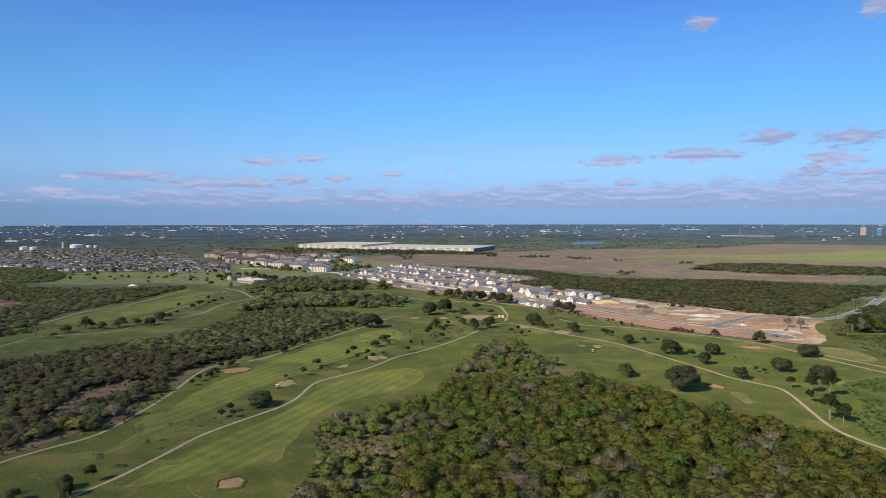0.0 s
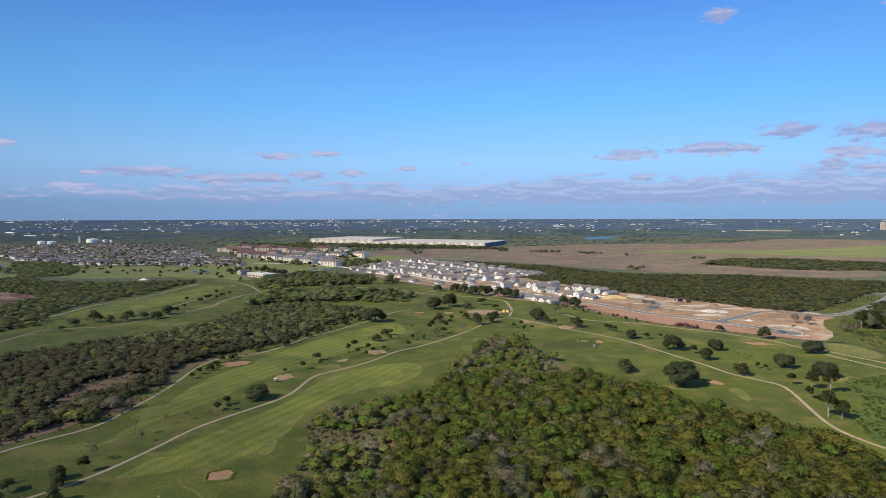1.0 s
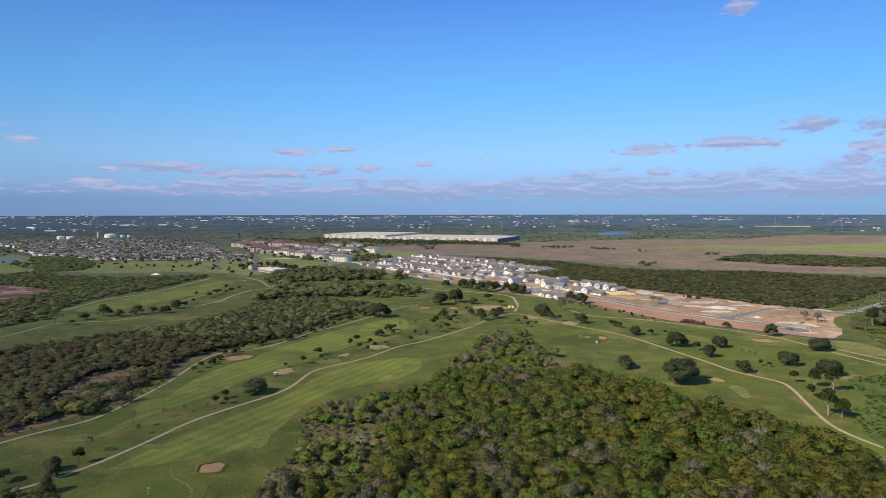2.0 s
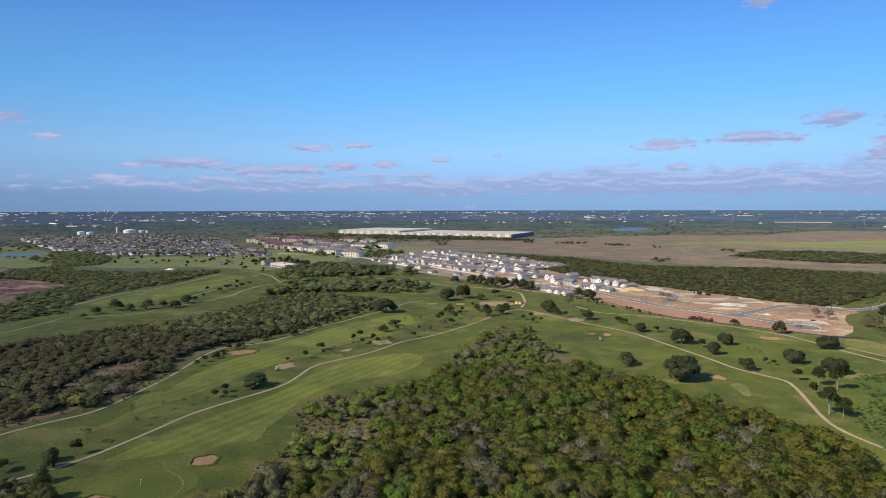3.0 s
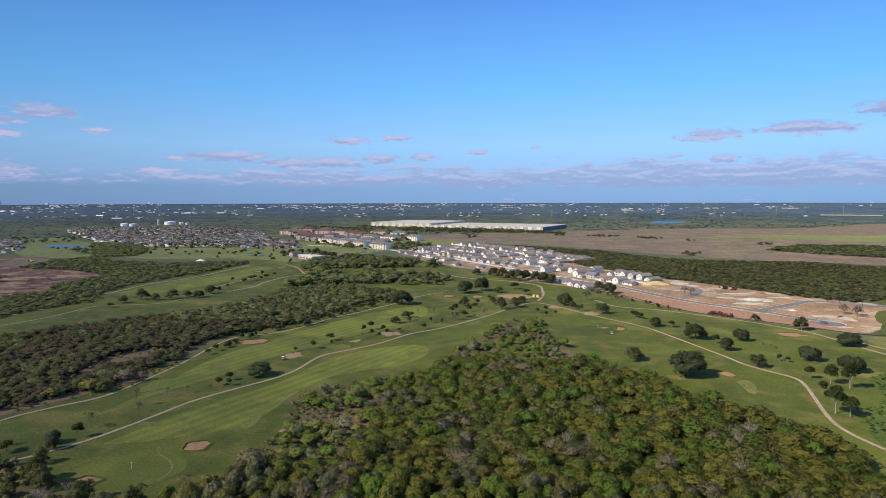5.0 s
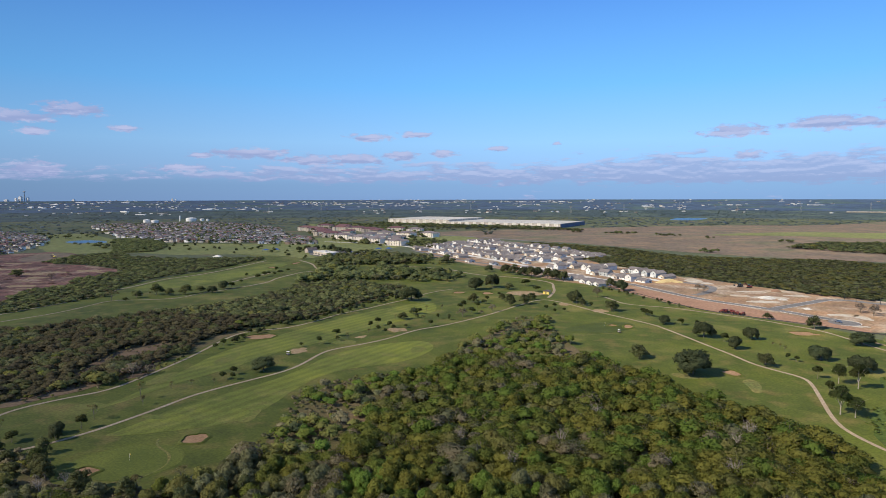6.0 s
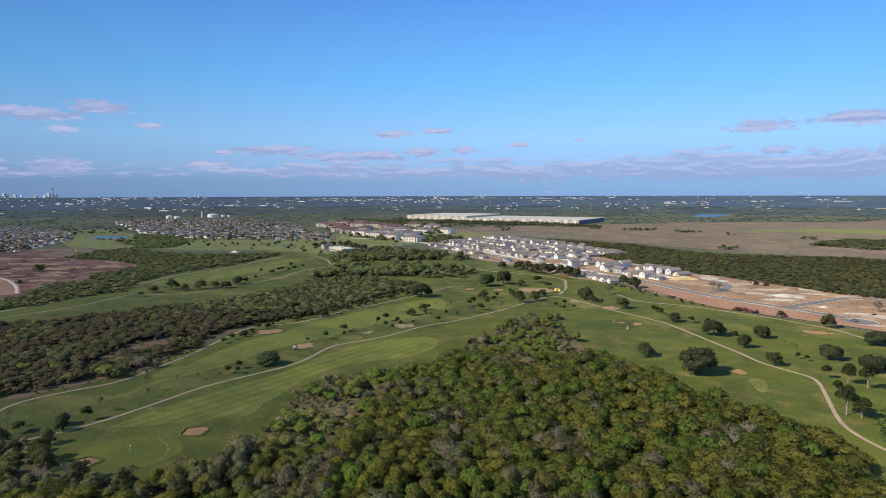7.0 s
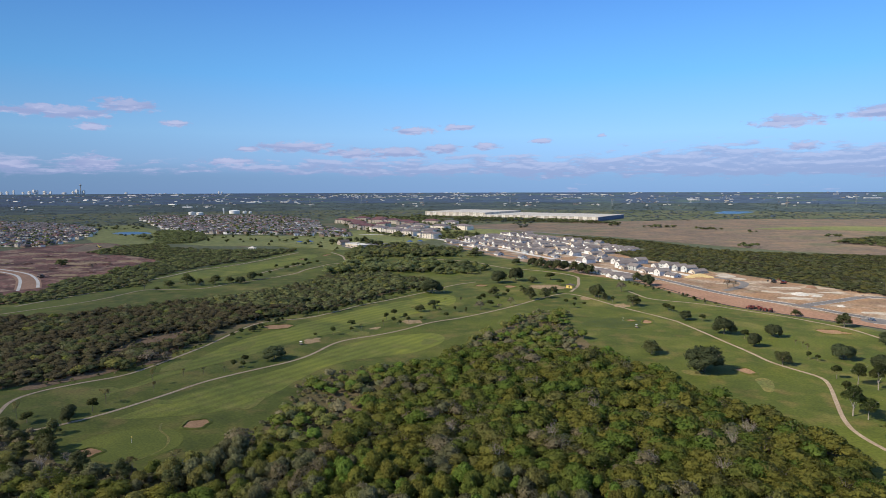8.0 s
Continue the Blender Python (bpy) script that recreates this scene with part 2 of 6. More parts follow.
REDEARTH = material("red_earth", (0.0602, 0.0288, 0.0256), (0.163, 0.08, 0.0624), 0.03, 0.25, 0.95, 0.2, patch=(0.215, 0.144, 0.102), patch_scale=0.035, patch_at=(.54, .62), grainy=.6)
FIELD = material("fallow_field", (0.112, 0.0834, 0.0631), (0.138, 0.104, 0.0789), 0.006, 0.12, 0.95, 0.1, patch=(0.0768, 0.088, 0.0438), patch_scale=0.006, patch_at=(.52, .7), worn=(0.107, 0.0931, 0.0526), grainy=.2)
MEADOW = material("green_field", (0.116, 0.13, 0.0437), (0.151, 0.156, 0.0534), 0.008, 0.1, 0.95)
PATHWAY = material("cart_path", (0.233, 0.179, 0.128), (0.278, 0.218, 0.159), 0.1, 1.2, 0.9, 0.01)
CONCRETE = material("concrete", (0.41, 0.385, 0.35), (0.49, 0.465, 0.43), 0.05, 0.8, 0.9)
ASPHALT = material("asphalt", (0.112, 0.105, 0.102), (0.145, 0.136, 0.132), 0.05, 0.8, 0.9)
WATER = material("pond_water", (0.014, 0.04, 0.08), (0.02, 0.05, 0.1), 0.02, 0.3, 0.3)
BARK = material("bark", (.15, .12, .09), (.24, .20, .155), 1.0, 4.0, 0.95, 0.03)
PALEBARK = material("pale_bark", (.28, .24, .20), (.36, .31, .26), 1.0, 4.0, 0.95, 0.03)
OAK = leaves("oak_leaves", (0.0644, 0.0814, 0.0379), (0.0989, 0.113, 0.054))
ROUND = leaves("young_leaves", (0.0503, 0.069, 0.021), (0.0845, 0.0929, 0.03))
OLIVE = leaves("olive_leaves", (0.156, 0.167, 0.0461), (0.204, 0.193, 0.064))
SPARSE = leaves("sparse_leaves", (0.133, 0.119, 0.0526), (0.17, 0.146, 0.0683))
TWIG = leaves("bare_twigs", (0.175, 0.138, 0.108), (0.225, 0.18, 0.14), 0.1)
MESQUITE = leaves("mesquite_leaves", (.098, .112, .046), (.132, .142, .060))
BLUEGREY = leaves("blue_grey_leaves", (.055, .07, .065), (.07, .085, .075))
BRIGHT = leaves("bright_leaves", (0.117, 0.179, 0.0305), (0.155, 0.213, 0.0416))
MIDGREEN = leaves("mid_green_leaves", (0.12, 0.151, 0.0296), (0.168, 0.184, 0.0409))
GOLD = leaves("yellow_green_leaves", (0.176, 0.178, 0.0342), (0.214, 0.207, 0.0445))
GREYGREEN = leaves("grey_green_leaves", (0.154, 0.16, 0.0802), (0.19, 0.189, 0.101))
DUN = leaves("dun_leaves", (0.191, 0.173, 0.1), (0.23, 0.197, 0.122))
WHITEWALL = material("white_siding", (0.658, 0.627, 0.591), (0.732, 0.705, 0.669), 0.2, 1.0, 0.8, vary=0.12)
GREYWALL = material("grey_siding", (.42, .43, .42), (.50, .51, .50), 0.2, 1.0, 0.8, vary=0.2)
TANWALL = material("tan_stucco", (0.55, 0.46, 0.36), (0.62, 0.53, 0.43), 0.2, 1.0, 0.85, vary=0.2)
BRICKWALL = material("brick_wall", (.34, .21, .15), (.42, .29, .21), 0.2, 1.0, 0.85, vary=0.25)
CREAM = material("cream_stucco", (0.78, 0.7, 0.59), (0.84, 0.76, 0.65), .2, 1.0, .85, vary=.08)
GREYROOF = material("grey_shingles", (0.165, 0.143, 0.139), (0.208, 0.183, 0.176), 0.3, 1.5, 0.9, vary=0.15)
BROWNROOF = material("brown_shingles", (0.125, 0.104, 0.102), (0.172, 0.146, 0.14), 0.3, 1.5, 0.9, vary=0.3)
REDROOF = material("red_brown_roof", (0.145, 0.072, 0.076), (0.18, 0.095, 0.096), 0.2, 1.0, 0.85, vary=0.15)
GLASS = material("window_glass", (.04, .05, .06), (.06, .07, .08), 0.5, 1.0, 0.12)
TERRACOTTA = material("terracotta_roof", (.19, .10, .095), (.25, .14, .13), 0.3, 1.5, 0.9, vary=0.25)
CHARCOAL = material("charcoal_shingles", (.055, .05, .055), (.08, .075, .08), 0.3, 1.5, 0.9, vary=0.3)
PAINT = material("white_paint", (.66, .64, .61), (.70, .68, .65), 0.3, 1.0, 0.6)
PANEL = material("tilt_wall_panel", (0.56, 0.49, 0.40), (0.64, 0.57, 0.47), 0.01, 0.1, 0.85, vary=0.08)
PALEPANEL = material("pale_wall_panel", (0.76, 0.70, 0.60), (0.80, 0.75, 0.66), 0.01, 0.1, 0.85, vary=0.06)
METALROOF = material("pale_flat_roof", (0.52, 0.485, 0.43), (0.6, 0.56, 0.5), 0.01, 0.1, 0.7)
TANROOF = material("tan_membrane_roof", (0.43, 0.395, 0.35), (0.5, 0.46, 0.41), 0.02, 0.15, 0.8)
NAVY = material("navy_wall", (0.1, 0.125, 0.19), (0.13, 0.155, 0.23), 0.02, 0.2, 0.7)
BLUE = material("blue_canvas", (.02, .07, .22), (.03, .09, .28), 0.3, 1.0, 0.7)
DARK = material("dark_steel", (.03, .03, .035), (.06, .055, .05), 0.5, 2.0, 0.6)
REDPAINT = material("red_paint", (0.14, 0.03, 0.025), (0.19, 0.05, 0.04), 0.5, 2.0, 0.5)
YELLOWPAINT = material("yellow_paint", (.62, .46, .10), (.68, .52, .14), 0.5, 2.0, 0.6)
TYRE = material("tyre_rubber", (.025, .025, .025), (.035, .035, .035), 1.0, 4.0, 0.9)



def striped(m, way, width, strength):
    """Mowing stripes across a turf material."""
    n, l = m.node_tree.nodes, m.node_tree.links
    bsdf = n["Principled BSDF"]
    was = bsdf.inputs["Base Color"].links[0].from_socket
    tc = n.new("ShaderNodeTexCoord")
    mp = n.new("ShaderNodeMapping")
    mp.inputs["Rotation"].default_value = (0, 0, radians(way))
    w = n.new("ShaderNodeTexWave")
    w.inputs["Scale"].default_value, w.inputs["Distortion"].default_value, w.inputs["Detail"].default_value = .314 / width, .6, 2
    w.inputs["Detail Scale"].default_value = .3
    l.new(tc.outputs["Object"], mp.inputs[0])
    l.new(mp.outputs[0], w.inputs[0])
    r = n.new("ShaderNodeMapRange")
    r.inputs[3].default_value, r.inputs[4].default_value = 1 - strength, 1 + strength
    l.new(w.outputs["Fac"], r.inputs[0])
    k = n.new("ShaderNodeHueSaturation")
    l.new(r.outputs[0], k.inputs["Value"])
    l.new(was, k.inputs["Color"])
    l.new(k.outputs[0], bsdf.inputs["Base Color"])


striped(FAIRWAY, 24, 6.0, .13)

# ---- building helpers ----
RNG = np.random.default_rng(7)


def np_mesh(name, V, F, mats, ids=None, smooth=False, N=None):
    """A mesh from arrays of places and of faces that all have the same number of corners; N: shading normals of the places."""
    V, F = np.asarray(V, np.float32), np.asarray(F, np.int32)
    me = bpy.data.meshes.new(name)
    me.vertices.add(len(V))
    me.vertices.foreach_set("co", V.ravel())
    k = F.shape[1]
    me.loops.add(F.size)
    me.loops.foreach_set("vertex_index", F.ravel())
    me.polygons.add(len(F))
    me.polygons.foreach_set("loop_start", np.arange(0, F.size, k, dtype=np.int32))
    for m in mats:
        me.materials.append(m)
    if ids is not None:
        me.polygons.foreach_set("material_index", np.asarray(ids, np.int32))
    me.polygons.foreach_set("use_smooth", np.full(len(F), smooth or N is not None))
    me.update(calc_edges=True)
    if N is not None:
        me.normals_split_custom_set_from_vertices(np.asarray(N, np.float32))
    return me


def part(name, bm, mat, parent=None, label=""):
    me = bpy.data.meshes.new(name)
    bm.to_mesh(me)
    bm.free()
    me.materials.append(mat)
    ob = new(name, me)
    ob.parent = parent
    return tagged(ob, label)


def share(name, me, parent, m):
    ob = new(name, me)
    ob.parent = parent
    ob.matrix_basis = m
    return ob


def add_box(bm, x0, x1, y0, y1, z0, z1):
    v = [bm.verts.new((x, y, z)) for z in (z0, z1) for x, y in ((x0, y0), (x1, y0), (x1, y1), (x0, y1))]
    for f in ((3, 2, 1, 0), (4, 5, 6, 7), (0, 1, 5, 4), (1, 2, 6, 5), (2, 3, 7, 6), (3, 0, 4, 7)):
        bm.faces.new([v[i] for i in f])
    return v


def box(*a):
    bm = bmesh.new()
    add_box(bm, *a)
    return bm


def add_prism(bm, ring, z0, z1, top=1.0):
    """An upright column on a ring of places; top: how wide it is above."""
    cx, cy = sum(p[0] for p in ring) / len(ring), sum(p[1] for p in ring) / len(ring)
    lo = [bm.verts.new((x, y, z0)) for x, y in ring]
    hi = [bm.verts.new((cx + (x - cx) * top, cy + (y - cy) * top, z1)) for x, y in ring]
    n = len(ring)
    for i in range(n):
        bm.faces.new((lo[i], lo[(i + 1) % n], hi[(i + 1) % n], hi[i]))
    bm.faces.new(hi)
    bm.faces.new(lo[::-1])


def circle(x, y, r, n=16):
    return [(x + r * math.cos(2 * math.pi * i / n), y + r * math.sin(2 * math.pi * i / n)) for i in range(n)]


def rounded(points, times=2, closed=True):
    """Corner-cut curve through a rough outline."""
    p = [Vector((x, y)) for x, y in points]
    for _ in range(times):
        q = []
        for i in range(len(p) if closed else len(p) - 1):
            a, b = p[i], p[(i + 1) % len(p)]
            q += [a * 0.75 + b * 0.25, a * 0.25 + b * 0.75]
        p = q if closed else [p[0]] + q + [p[-1]]
    return p


def ragged(p, size, scale):
    return [v + Vector((noise.noise((v.x / scale, v.y / scale, 1.0)), noise.noise((v.x / scale, v.y / scale, 7.0)))) * size for v in p]


def finer(p, step):
    q = []
    for i in range(len(p)):
        a, b = p[i], p[(i + 1) % len(p)]
        n = max(1, int((b - a).length / step))
        q += [a.lerp(b, k / n) for k in range(n)]
    return q


def sheet(name, points, z, mat, label, rough=1.0, category="ground", smooth=2, scale=12.0, step=6.0):
    """A low slab of ground with an uneven outline."""
    p = ragged(finer(rounded(points, smooth), step), rough, scale)
    bm = bmesh.new()
    hi = [bm.verts.new((v.x, v.y, z)) for v in p]
    lo = [bm.verts.new((v.x, v.y, -0.3)) for v in p]
    top = bm.faces.new(hi)
    for i in range(len(p)):
        j = (i + 1) % len(p)
        bm.faces.new((hi[i], lo[i], lo[j], hi[j]))
    bmesh.ops.triangulate(bm, faces=[top])
    bmesh.ops.recalc_face_normals(bm, faces=bm.faces)
    ob = part(name, bm, mat)
    return tagged(ob, label, category, kind="structure")


def ribbon(name, points, width, z, mat, label, category="path", wobble=0.12, smooth=3):
    """A path or road: a slab that follows a line."""
    p = rounded(points, smooth, closed=False)
    bm = bmesh.new()
    rows = []
    for i, v in enumerate(p):
        t = (p[min(i + 1, len(p) - 1)] - p[max(i - 1, 0)]).normalized()
        s = Vector((-t.y, t.x))
        w = width / 2 * (1 + wobble * noise.noise((v.x / 9, v.y / 9, 3.0)))
        a, b = v + s * w, v - s * w
        rows.append([bm.verts.new((*a, -0.2)), bm.verts.new((*a, z)), bm.verts.new((*b, z)), bm.verts.new((*b, -0.2))])
    for r, q in zip(rows, rows[1:]):
        for k in range(3):
            bm.faces.new((r[k], r[k + 1], q[k + 1], q[k]))
    bmesh.ops.recalc_face_normals(bm, faces=bm.faces)
    ob = part(name, bm, mat)
    return tagged(ob, label, category, kind="structure")


def inside(points, X, Y):
    """Which of the places X, Y lie in an outline."""
    hit = np.zeros(len(X), bool)
    n = len(points)
    for i in range(n):
        (x0, y0), (x1, y1) = points[i], points[(i + 1) % n]
        cross = (y0 > Y) != (y1 > Y)
        hit ^= cross & (X < (x1 - x0) * (Y - y0) / (y1 - y0 + 1e-9) + x0)
    return hit


def scatter(points, step, holes=(), keep=1.0, seed=0):
    """Uneven places all over an outline, about a step apart."""
    r = np.random.default_rng(seed)
    P = np.array(points, float)
    X, Y = np.meshgrid(np.arange(P[:, 0].min(), P[:, 0].max(), step), np.arange(P[:, 1].min(), P[:, 1].max(), step))
    X, Y = X.ravel() + r.uniform(-.48, .48, X.size) * step, Y.ravel() + r.uniform(-.48, .48, X.size) * step
    ok = inside(points, X, Y) & (r.random(X.size) < keep)
    for h in holes:
        ok &= ~inside(h, X, Y)
    return np.stack([X[ok], Y[ok]], 1)


# ---- trees ----


def tube(points, radii, sides=5):
    P, V, F = np.array(points, float), [], []
    for i, (p, r) in enumerate(zip(P, radii)):
        t = P[min(i + 1, len(P) - 1)] - P[max(i - 1, 0)]
        t /= np.linalg.norm(t) + 1e-9
        a = np.cross(t, (0.3, 0.9, 0.1))
        a /= np.linalg.norm(a) + 1e-9
        b = np.cross(t, a)
        for k in range(sides):
            w = 2 * math.pi * k / sides
            V.append(p + r * (math.cos(w) * a + math.sin(w) * b))
    for i in range(len(P) - 1):
        for k in range(sides):
            j = (k + 1) % sides
            F.append((i * sides + k, i * sides + j, i * sides + sides + j, i * sides + sides + k))
    return np.array(V), np.array(F)


def merged(pieces):
    V, F, at = [], [], 0
    for v, f in pieces:
        V.append(v)
        F.append(f + at)
        at += len(v)
    return np.concatenate(V), np.concatenate(F)


def foliage(r, lobes, n, size, low=-0.4, jitter=0.48, fill=0.72):
    """Small bent leaf sprays over the outside of overlapping lobes (x, y, z, radius, flatness)."""
    L = np.array(lobes, float)
    pick = r.choice(len(L), n * 3, p=L[:, 3] ** 2 / (L[:, 3] ** 2).sum())
    d = r.normal(size=(n * 3, 3))
    d /= np.linalg.norm(d, axis=1)[:, None]
    C, R = L[pick, :3], L[pick, 3]
    reach = r.uniform(fill, 1.06, n * 3) * R
    P = C + d * reach[:, None] * np.stack([np.ones(n * 3), np.ones(n * 3), L[pick, 4]], 1)
    ok = d[:, 2] > low
    for x, y, z, rad, fl in lobes:
        q = (P - (x, y, z)) / (rad, rad, rad * fl)
        ok &= (q ** 2).sum(1) > (fill * 0.93) ** 2
    P, d = P[ok][:n], d[ok][:n]
    m = len(P)
    nrm = d + r.normal(size=(m, 3)) * jitter
    nrm /= np.linalg.norm(nrm, axis=1)[:, None]
    a = np.cross(nrm, r.normal(size=(m, 3)))
    a /= np.linalg.norm(a, axis=1)[:, None]
    b = np.cross(nrm, a)
    s = size * r.uniform(0.6, 1.35, (m, 1))
    u = s * r.uniform(0.6, 0.95, (m, 1))
    V = np.stack([P + a * s, P - a * s * .6 + b * u, P - a * s * .6 - b * u], 1).reshape(-1, 3)
    return V, np.arange(3 * m).reshape(-1, 3)


OCTA_V = np.array([(1, 0, 0), (0, 1, 0), (-1, 0, 0), (0, -1, 0), (0, 0, 1), (0, 0, -1)], float)
OCTA_F = np.array([(0, 1, 4), (1, 2, 4), (2, 3, 4), (3, 0, 4), (1, 0, 5), (2, 1, 5), (3, 2, 5), (0, 3, 5)])


def hearts(r, lobes, share_of=0.8):
    """The close inner leaves of each lobe, as an uneven lump."""
    pieces = []
    for x, y, z, rad, fl in lobes:
        w = r.uniform(0, 1.57)
        turned_by = np.array([(math.cos(w), math.sin(w), 0), (-math.sin(w), math.cos(w), 0), (0, 0, 1)])
        pieces.append((OCTA_V @ turned_by * share_of * rad * r.uniform(.9, 1.2, (6, 1)) * (1, 1, fl) + (x, y, z), OCTA_F))
    return merged(pieces)


def crown_normals(r, V, sprays, lobes, middle, rough=.42, rise=.15):
    """Leaves shade together, by the lobe and the crown that they belong to; the first places are sprays of three."""
    P = np.concatenate([np.repeat(V[:sprays].reshape(-1, 3, 3).mean(1), 3, axis=0), V[sprays:]])
    L = np.array(lobes, float)
    gap = np.linalg.norm(P[:, None] - L[None, :, :3], axis=2) / L[None, :, 3]
    d1 = P - L[gap.argmin(1), :3]
    d2 = P - (0, 0, middle)
    jolt = np.concatenate([np.repeat(r.normal(size=(sprays // 3, 3)), 3, axis=0), np.zeros((len(V) - sprays, 3))])
    N = .6 * d1 / (np.linalg.norm(d1, axis=1)[:, None] + 1e-6) + .5 * d2 / (np.linalg.norm(d2, axis=1)[:, None] + 1e-6) + jolt * rough + (0, 0, rise)
    return N / (np.linalg.norm(N, axis=1)[:, None] + 1e-6)


def halved(F):
    """Four-cornered faces as triangles."""
    return F if F.shape[1] == 3 else np.concatenate([F[:, [0, 1, 2]], F[:, [0, 2, 3]]])


def limbs(r, h, spread, count, base, start=0.35, twigs=0, sides=4):
    """A trunk with limbs; spread: how far they reach."""
    lean = r.normal(size=2) * 0.04 * h
    pieces = [tube([(0, 0, -0.3), (lean[0] * .3, lean[1] * .3, h * start), (lean[0], lean[1], h * .8)], [base, base * .75, base * .25], 6)]
    for i in range(count):
        w = 2 * math.pi * (i + r.random()) / count
        z0 = h * r.uniform(start * .8, .55)
        e = np.array([math.cos(w) * spread * r.uniform(.5, 1), math.sin(w) * spread * r.uniform(.5, 1), h * r.uniform(.65, .98)])
        s = np.array([lean[0] * .4, lean[1] * .4, z0])
        mid = s * .5 + e * .5 + np.array([0, 0, -.06 * h])
        pieces.append(tube([s, mid, e], [base * .5, base * .3, base * .08], sides))
        for _ in range(twigs):
            f = r.uniform(.3, .9)
            q = s * (1 - f) + e * f
            pieces.append(tube([q, q + r.normal(size=3) * .11 * h + (0, 0, .09 * h)], [base * .16, base * .04], 3))
    return merged(pieces)


def lobes_dome(r, w, h, n, lobe, base=0.35):
    """Lobes spread through a dome w wide and h high."""
    out = []
    for i in range(n):
        a, q = 2.4 * i + r.random(), math.sqrt((i + .5) / n)
        x, y = (w / 2 - lobe * .9) * q * r.uniform(.8, 1.12) * math.cos(a), (w / 2 - lobe * .9) * q * r.uniform(.8, 1.12) * math.sin(a)
        top = h - lobe * .8
        z = base * h + lobe * .3 + (top - base * h - lobe * .3) * math.sqrt(max(0, 1 - q * q * .96)) * r.uniform(.6, 1.05)
        out.append((x, y, z, lobe * r.uniform(.6, 1.3), r.uniform(.6, .85)))
    return out


# kind: width, height, lobes, lobe radius, leaf sprays, spray size, base of crown, limbs, trunk radius, crown material, bark, name, label
KINDS = {
    "o": (14, 9, 22, 2.3, 2400, .33, .13, 7, .38, OAK, BARK, "oak_tree", "spreading live oak with a dense dark green crown"),
    "r": (3.2, 4, 7, .8, 380, .20, .36, 3, .09, ROUND, BARK, "young_tree", "small round young tree with dark green leaves on a thin trunk"),
    "s": (3.2, 4.5, 5, .6, 170, .18, .55, 5, .08, SPARSE, BARK, "sapling", "thin half-bare sapling with a few olive leaves on turf"),
    "g": (10, 8, 18, 1.7, 1500, .29, .06, 6, .26, MESQUITE, BARK, "mesquite_tree", "loose olive-green mesquite tree with an open uneven crown"),
    "b": (9, 7, 10, 1.5, 620, .23, .32, 9, .22, TWIG, BARK, "bare_tree", "leafless brown tree with a haze of fine twigs"),
    "t": (9, 12, 14, 1.9, 2300, .25, .34, 6, .26, ROUND, PALEBARK, "tall_tree", "tall tree with a pale bare trunk and full dull green crown"),
    "w": (7, 5, 10, 1.6, 800, .25, .25, 4, .2, BLUEGREY, BARK, "grey_shrub", "dense rounded blue-grey shrub beside the green"),
}
for letter, leaf, bark, name, label in (("1", MIDGREEN, BARK, "wood_tree", "mid-green tree with a rounded crown in the dense wood"), ("2", BRIGHT, BARK, "wood_tree", "fresh bright green tree in the dense wood"),
                                        ("3", OLIVE, BARK, "wood_tree", "olive-green tree in the dense wood"), ("4", GOLD, BARK, "wood_tree", "yellow-green tree in the dense wood"),
                                        ("5", GREYGREEN, BARK, "wood_tree", "grey-green half-leafed tree in the dense wood"), ("6", DUN, PALEBARK, "wood_tree", "nearly bare tree with pale limbs in the wood")):
    KINDS[letter] = (7.4, 6.4, 10, 1.75, 800 if letter == "6" else 1150, .27, .2, 9 if letter == "6" else 4, .14, leaf, bark, name, label)
KINDS["d"] = (8, 9, 8, 1.3, 160, .2, .3, 12, .2, TWIG, PALEBARK, "dead_tree", "dead tree with pale bare branching limbs in the wood")
MADE = {}


def tree_meshes(kind, variant):
    w, h, n, lobe, sprays, size, base, count, thick, leaf, bark, name, label = KINDS[kind]
    r = np.random.default_rng(100 + ord(kind) * 10 + variant)
    lobes = lobes_dome(r, w, h, n, lobe, base)
    V, F = foliage(r, lobes, sprays, size, -.75 if kind == "o" else -.5, .75)
    sprays = len(V)
    if kind not in "bds6":
        V, F = merged([(V, F), hearts(r, lobes, .45 if kind == "t" else .65 if kind == "g" else .88)])
    N = crown_normals(r, V, sprays, lobes, h * .4)
    tv, tf = limbs(r, h * .92, w * .36, count, thick, base * .7, 5 if kind == "d" else 3 if kind in "bts" else 0)
    return np_mesh("trunk", tv, tf, [bark]), np_mesh("crown", V, F, [leaf], N=N)


def plant(kind, variant, x, y, wide, high, group="", label="", z=0.0):
    """One tree with a trunk and a crown."""
    w, h = KINDS[kind][0], KINDS[kind][1]
    m = pose(x, y, z, 0, 0, (x * 37 + y * 91) % 360)
    key = (kind, variant)
    size = Vector((wide / w, wide / w, high / h))
    if key not in MADE:
        ob = new(KINDS[kind][11])
        ob.matrix_basis = m @ Matrix.Diagonal((*size, 1))
        a, b = tree_meshes(kind, variant)
        new("trunk", a).parent = ob
        new("crown", b).parent = ob
        tagged(ob, KINDS[kind][12], "tree", group)
        MADE[key] = ob
        return ob
    t = MADE[key]
    ob = copy_thing(t, m @ Matrix.Diagonal((size.x / t.scale.x, size.y / t.scale.y, size.z / t.scale.z, 1)))
    return tagged(ob, label, "", group)


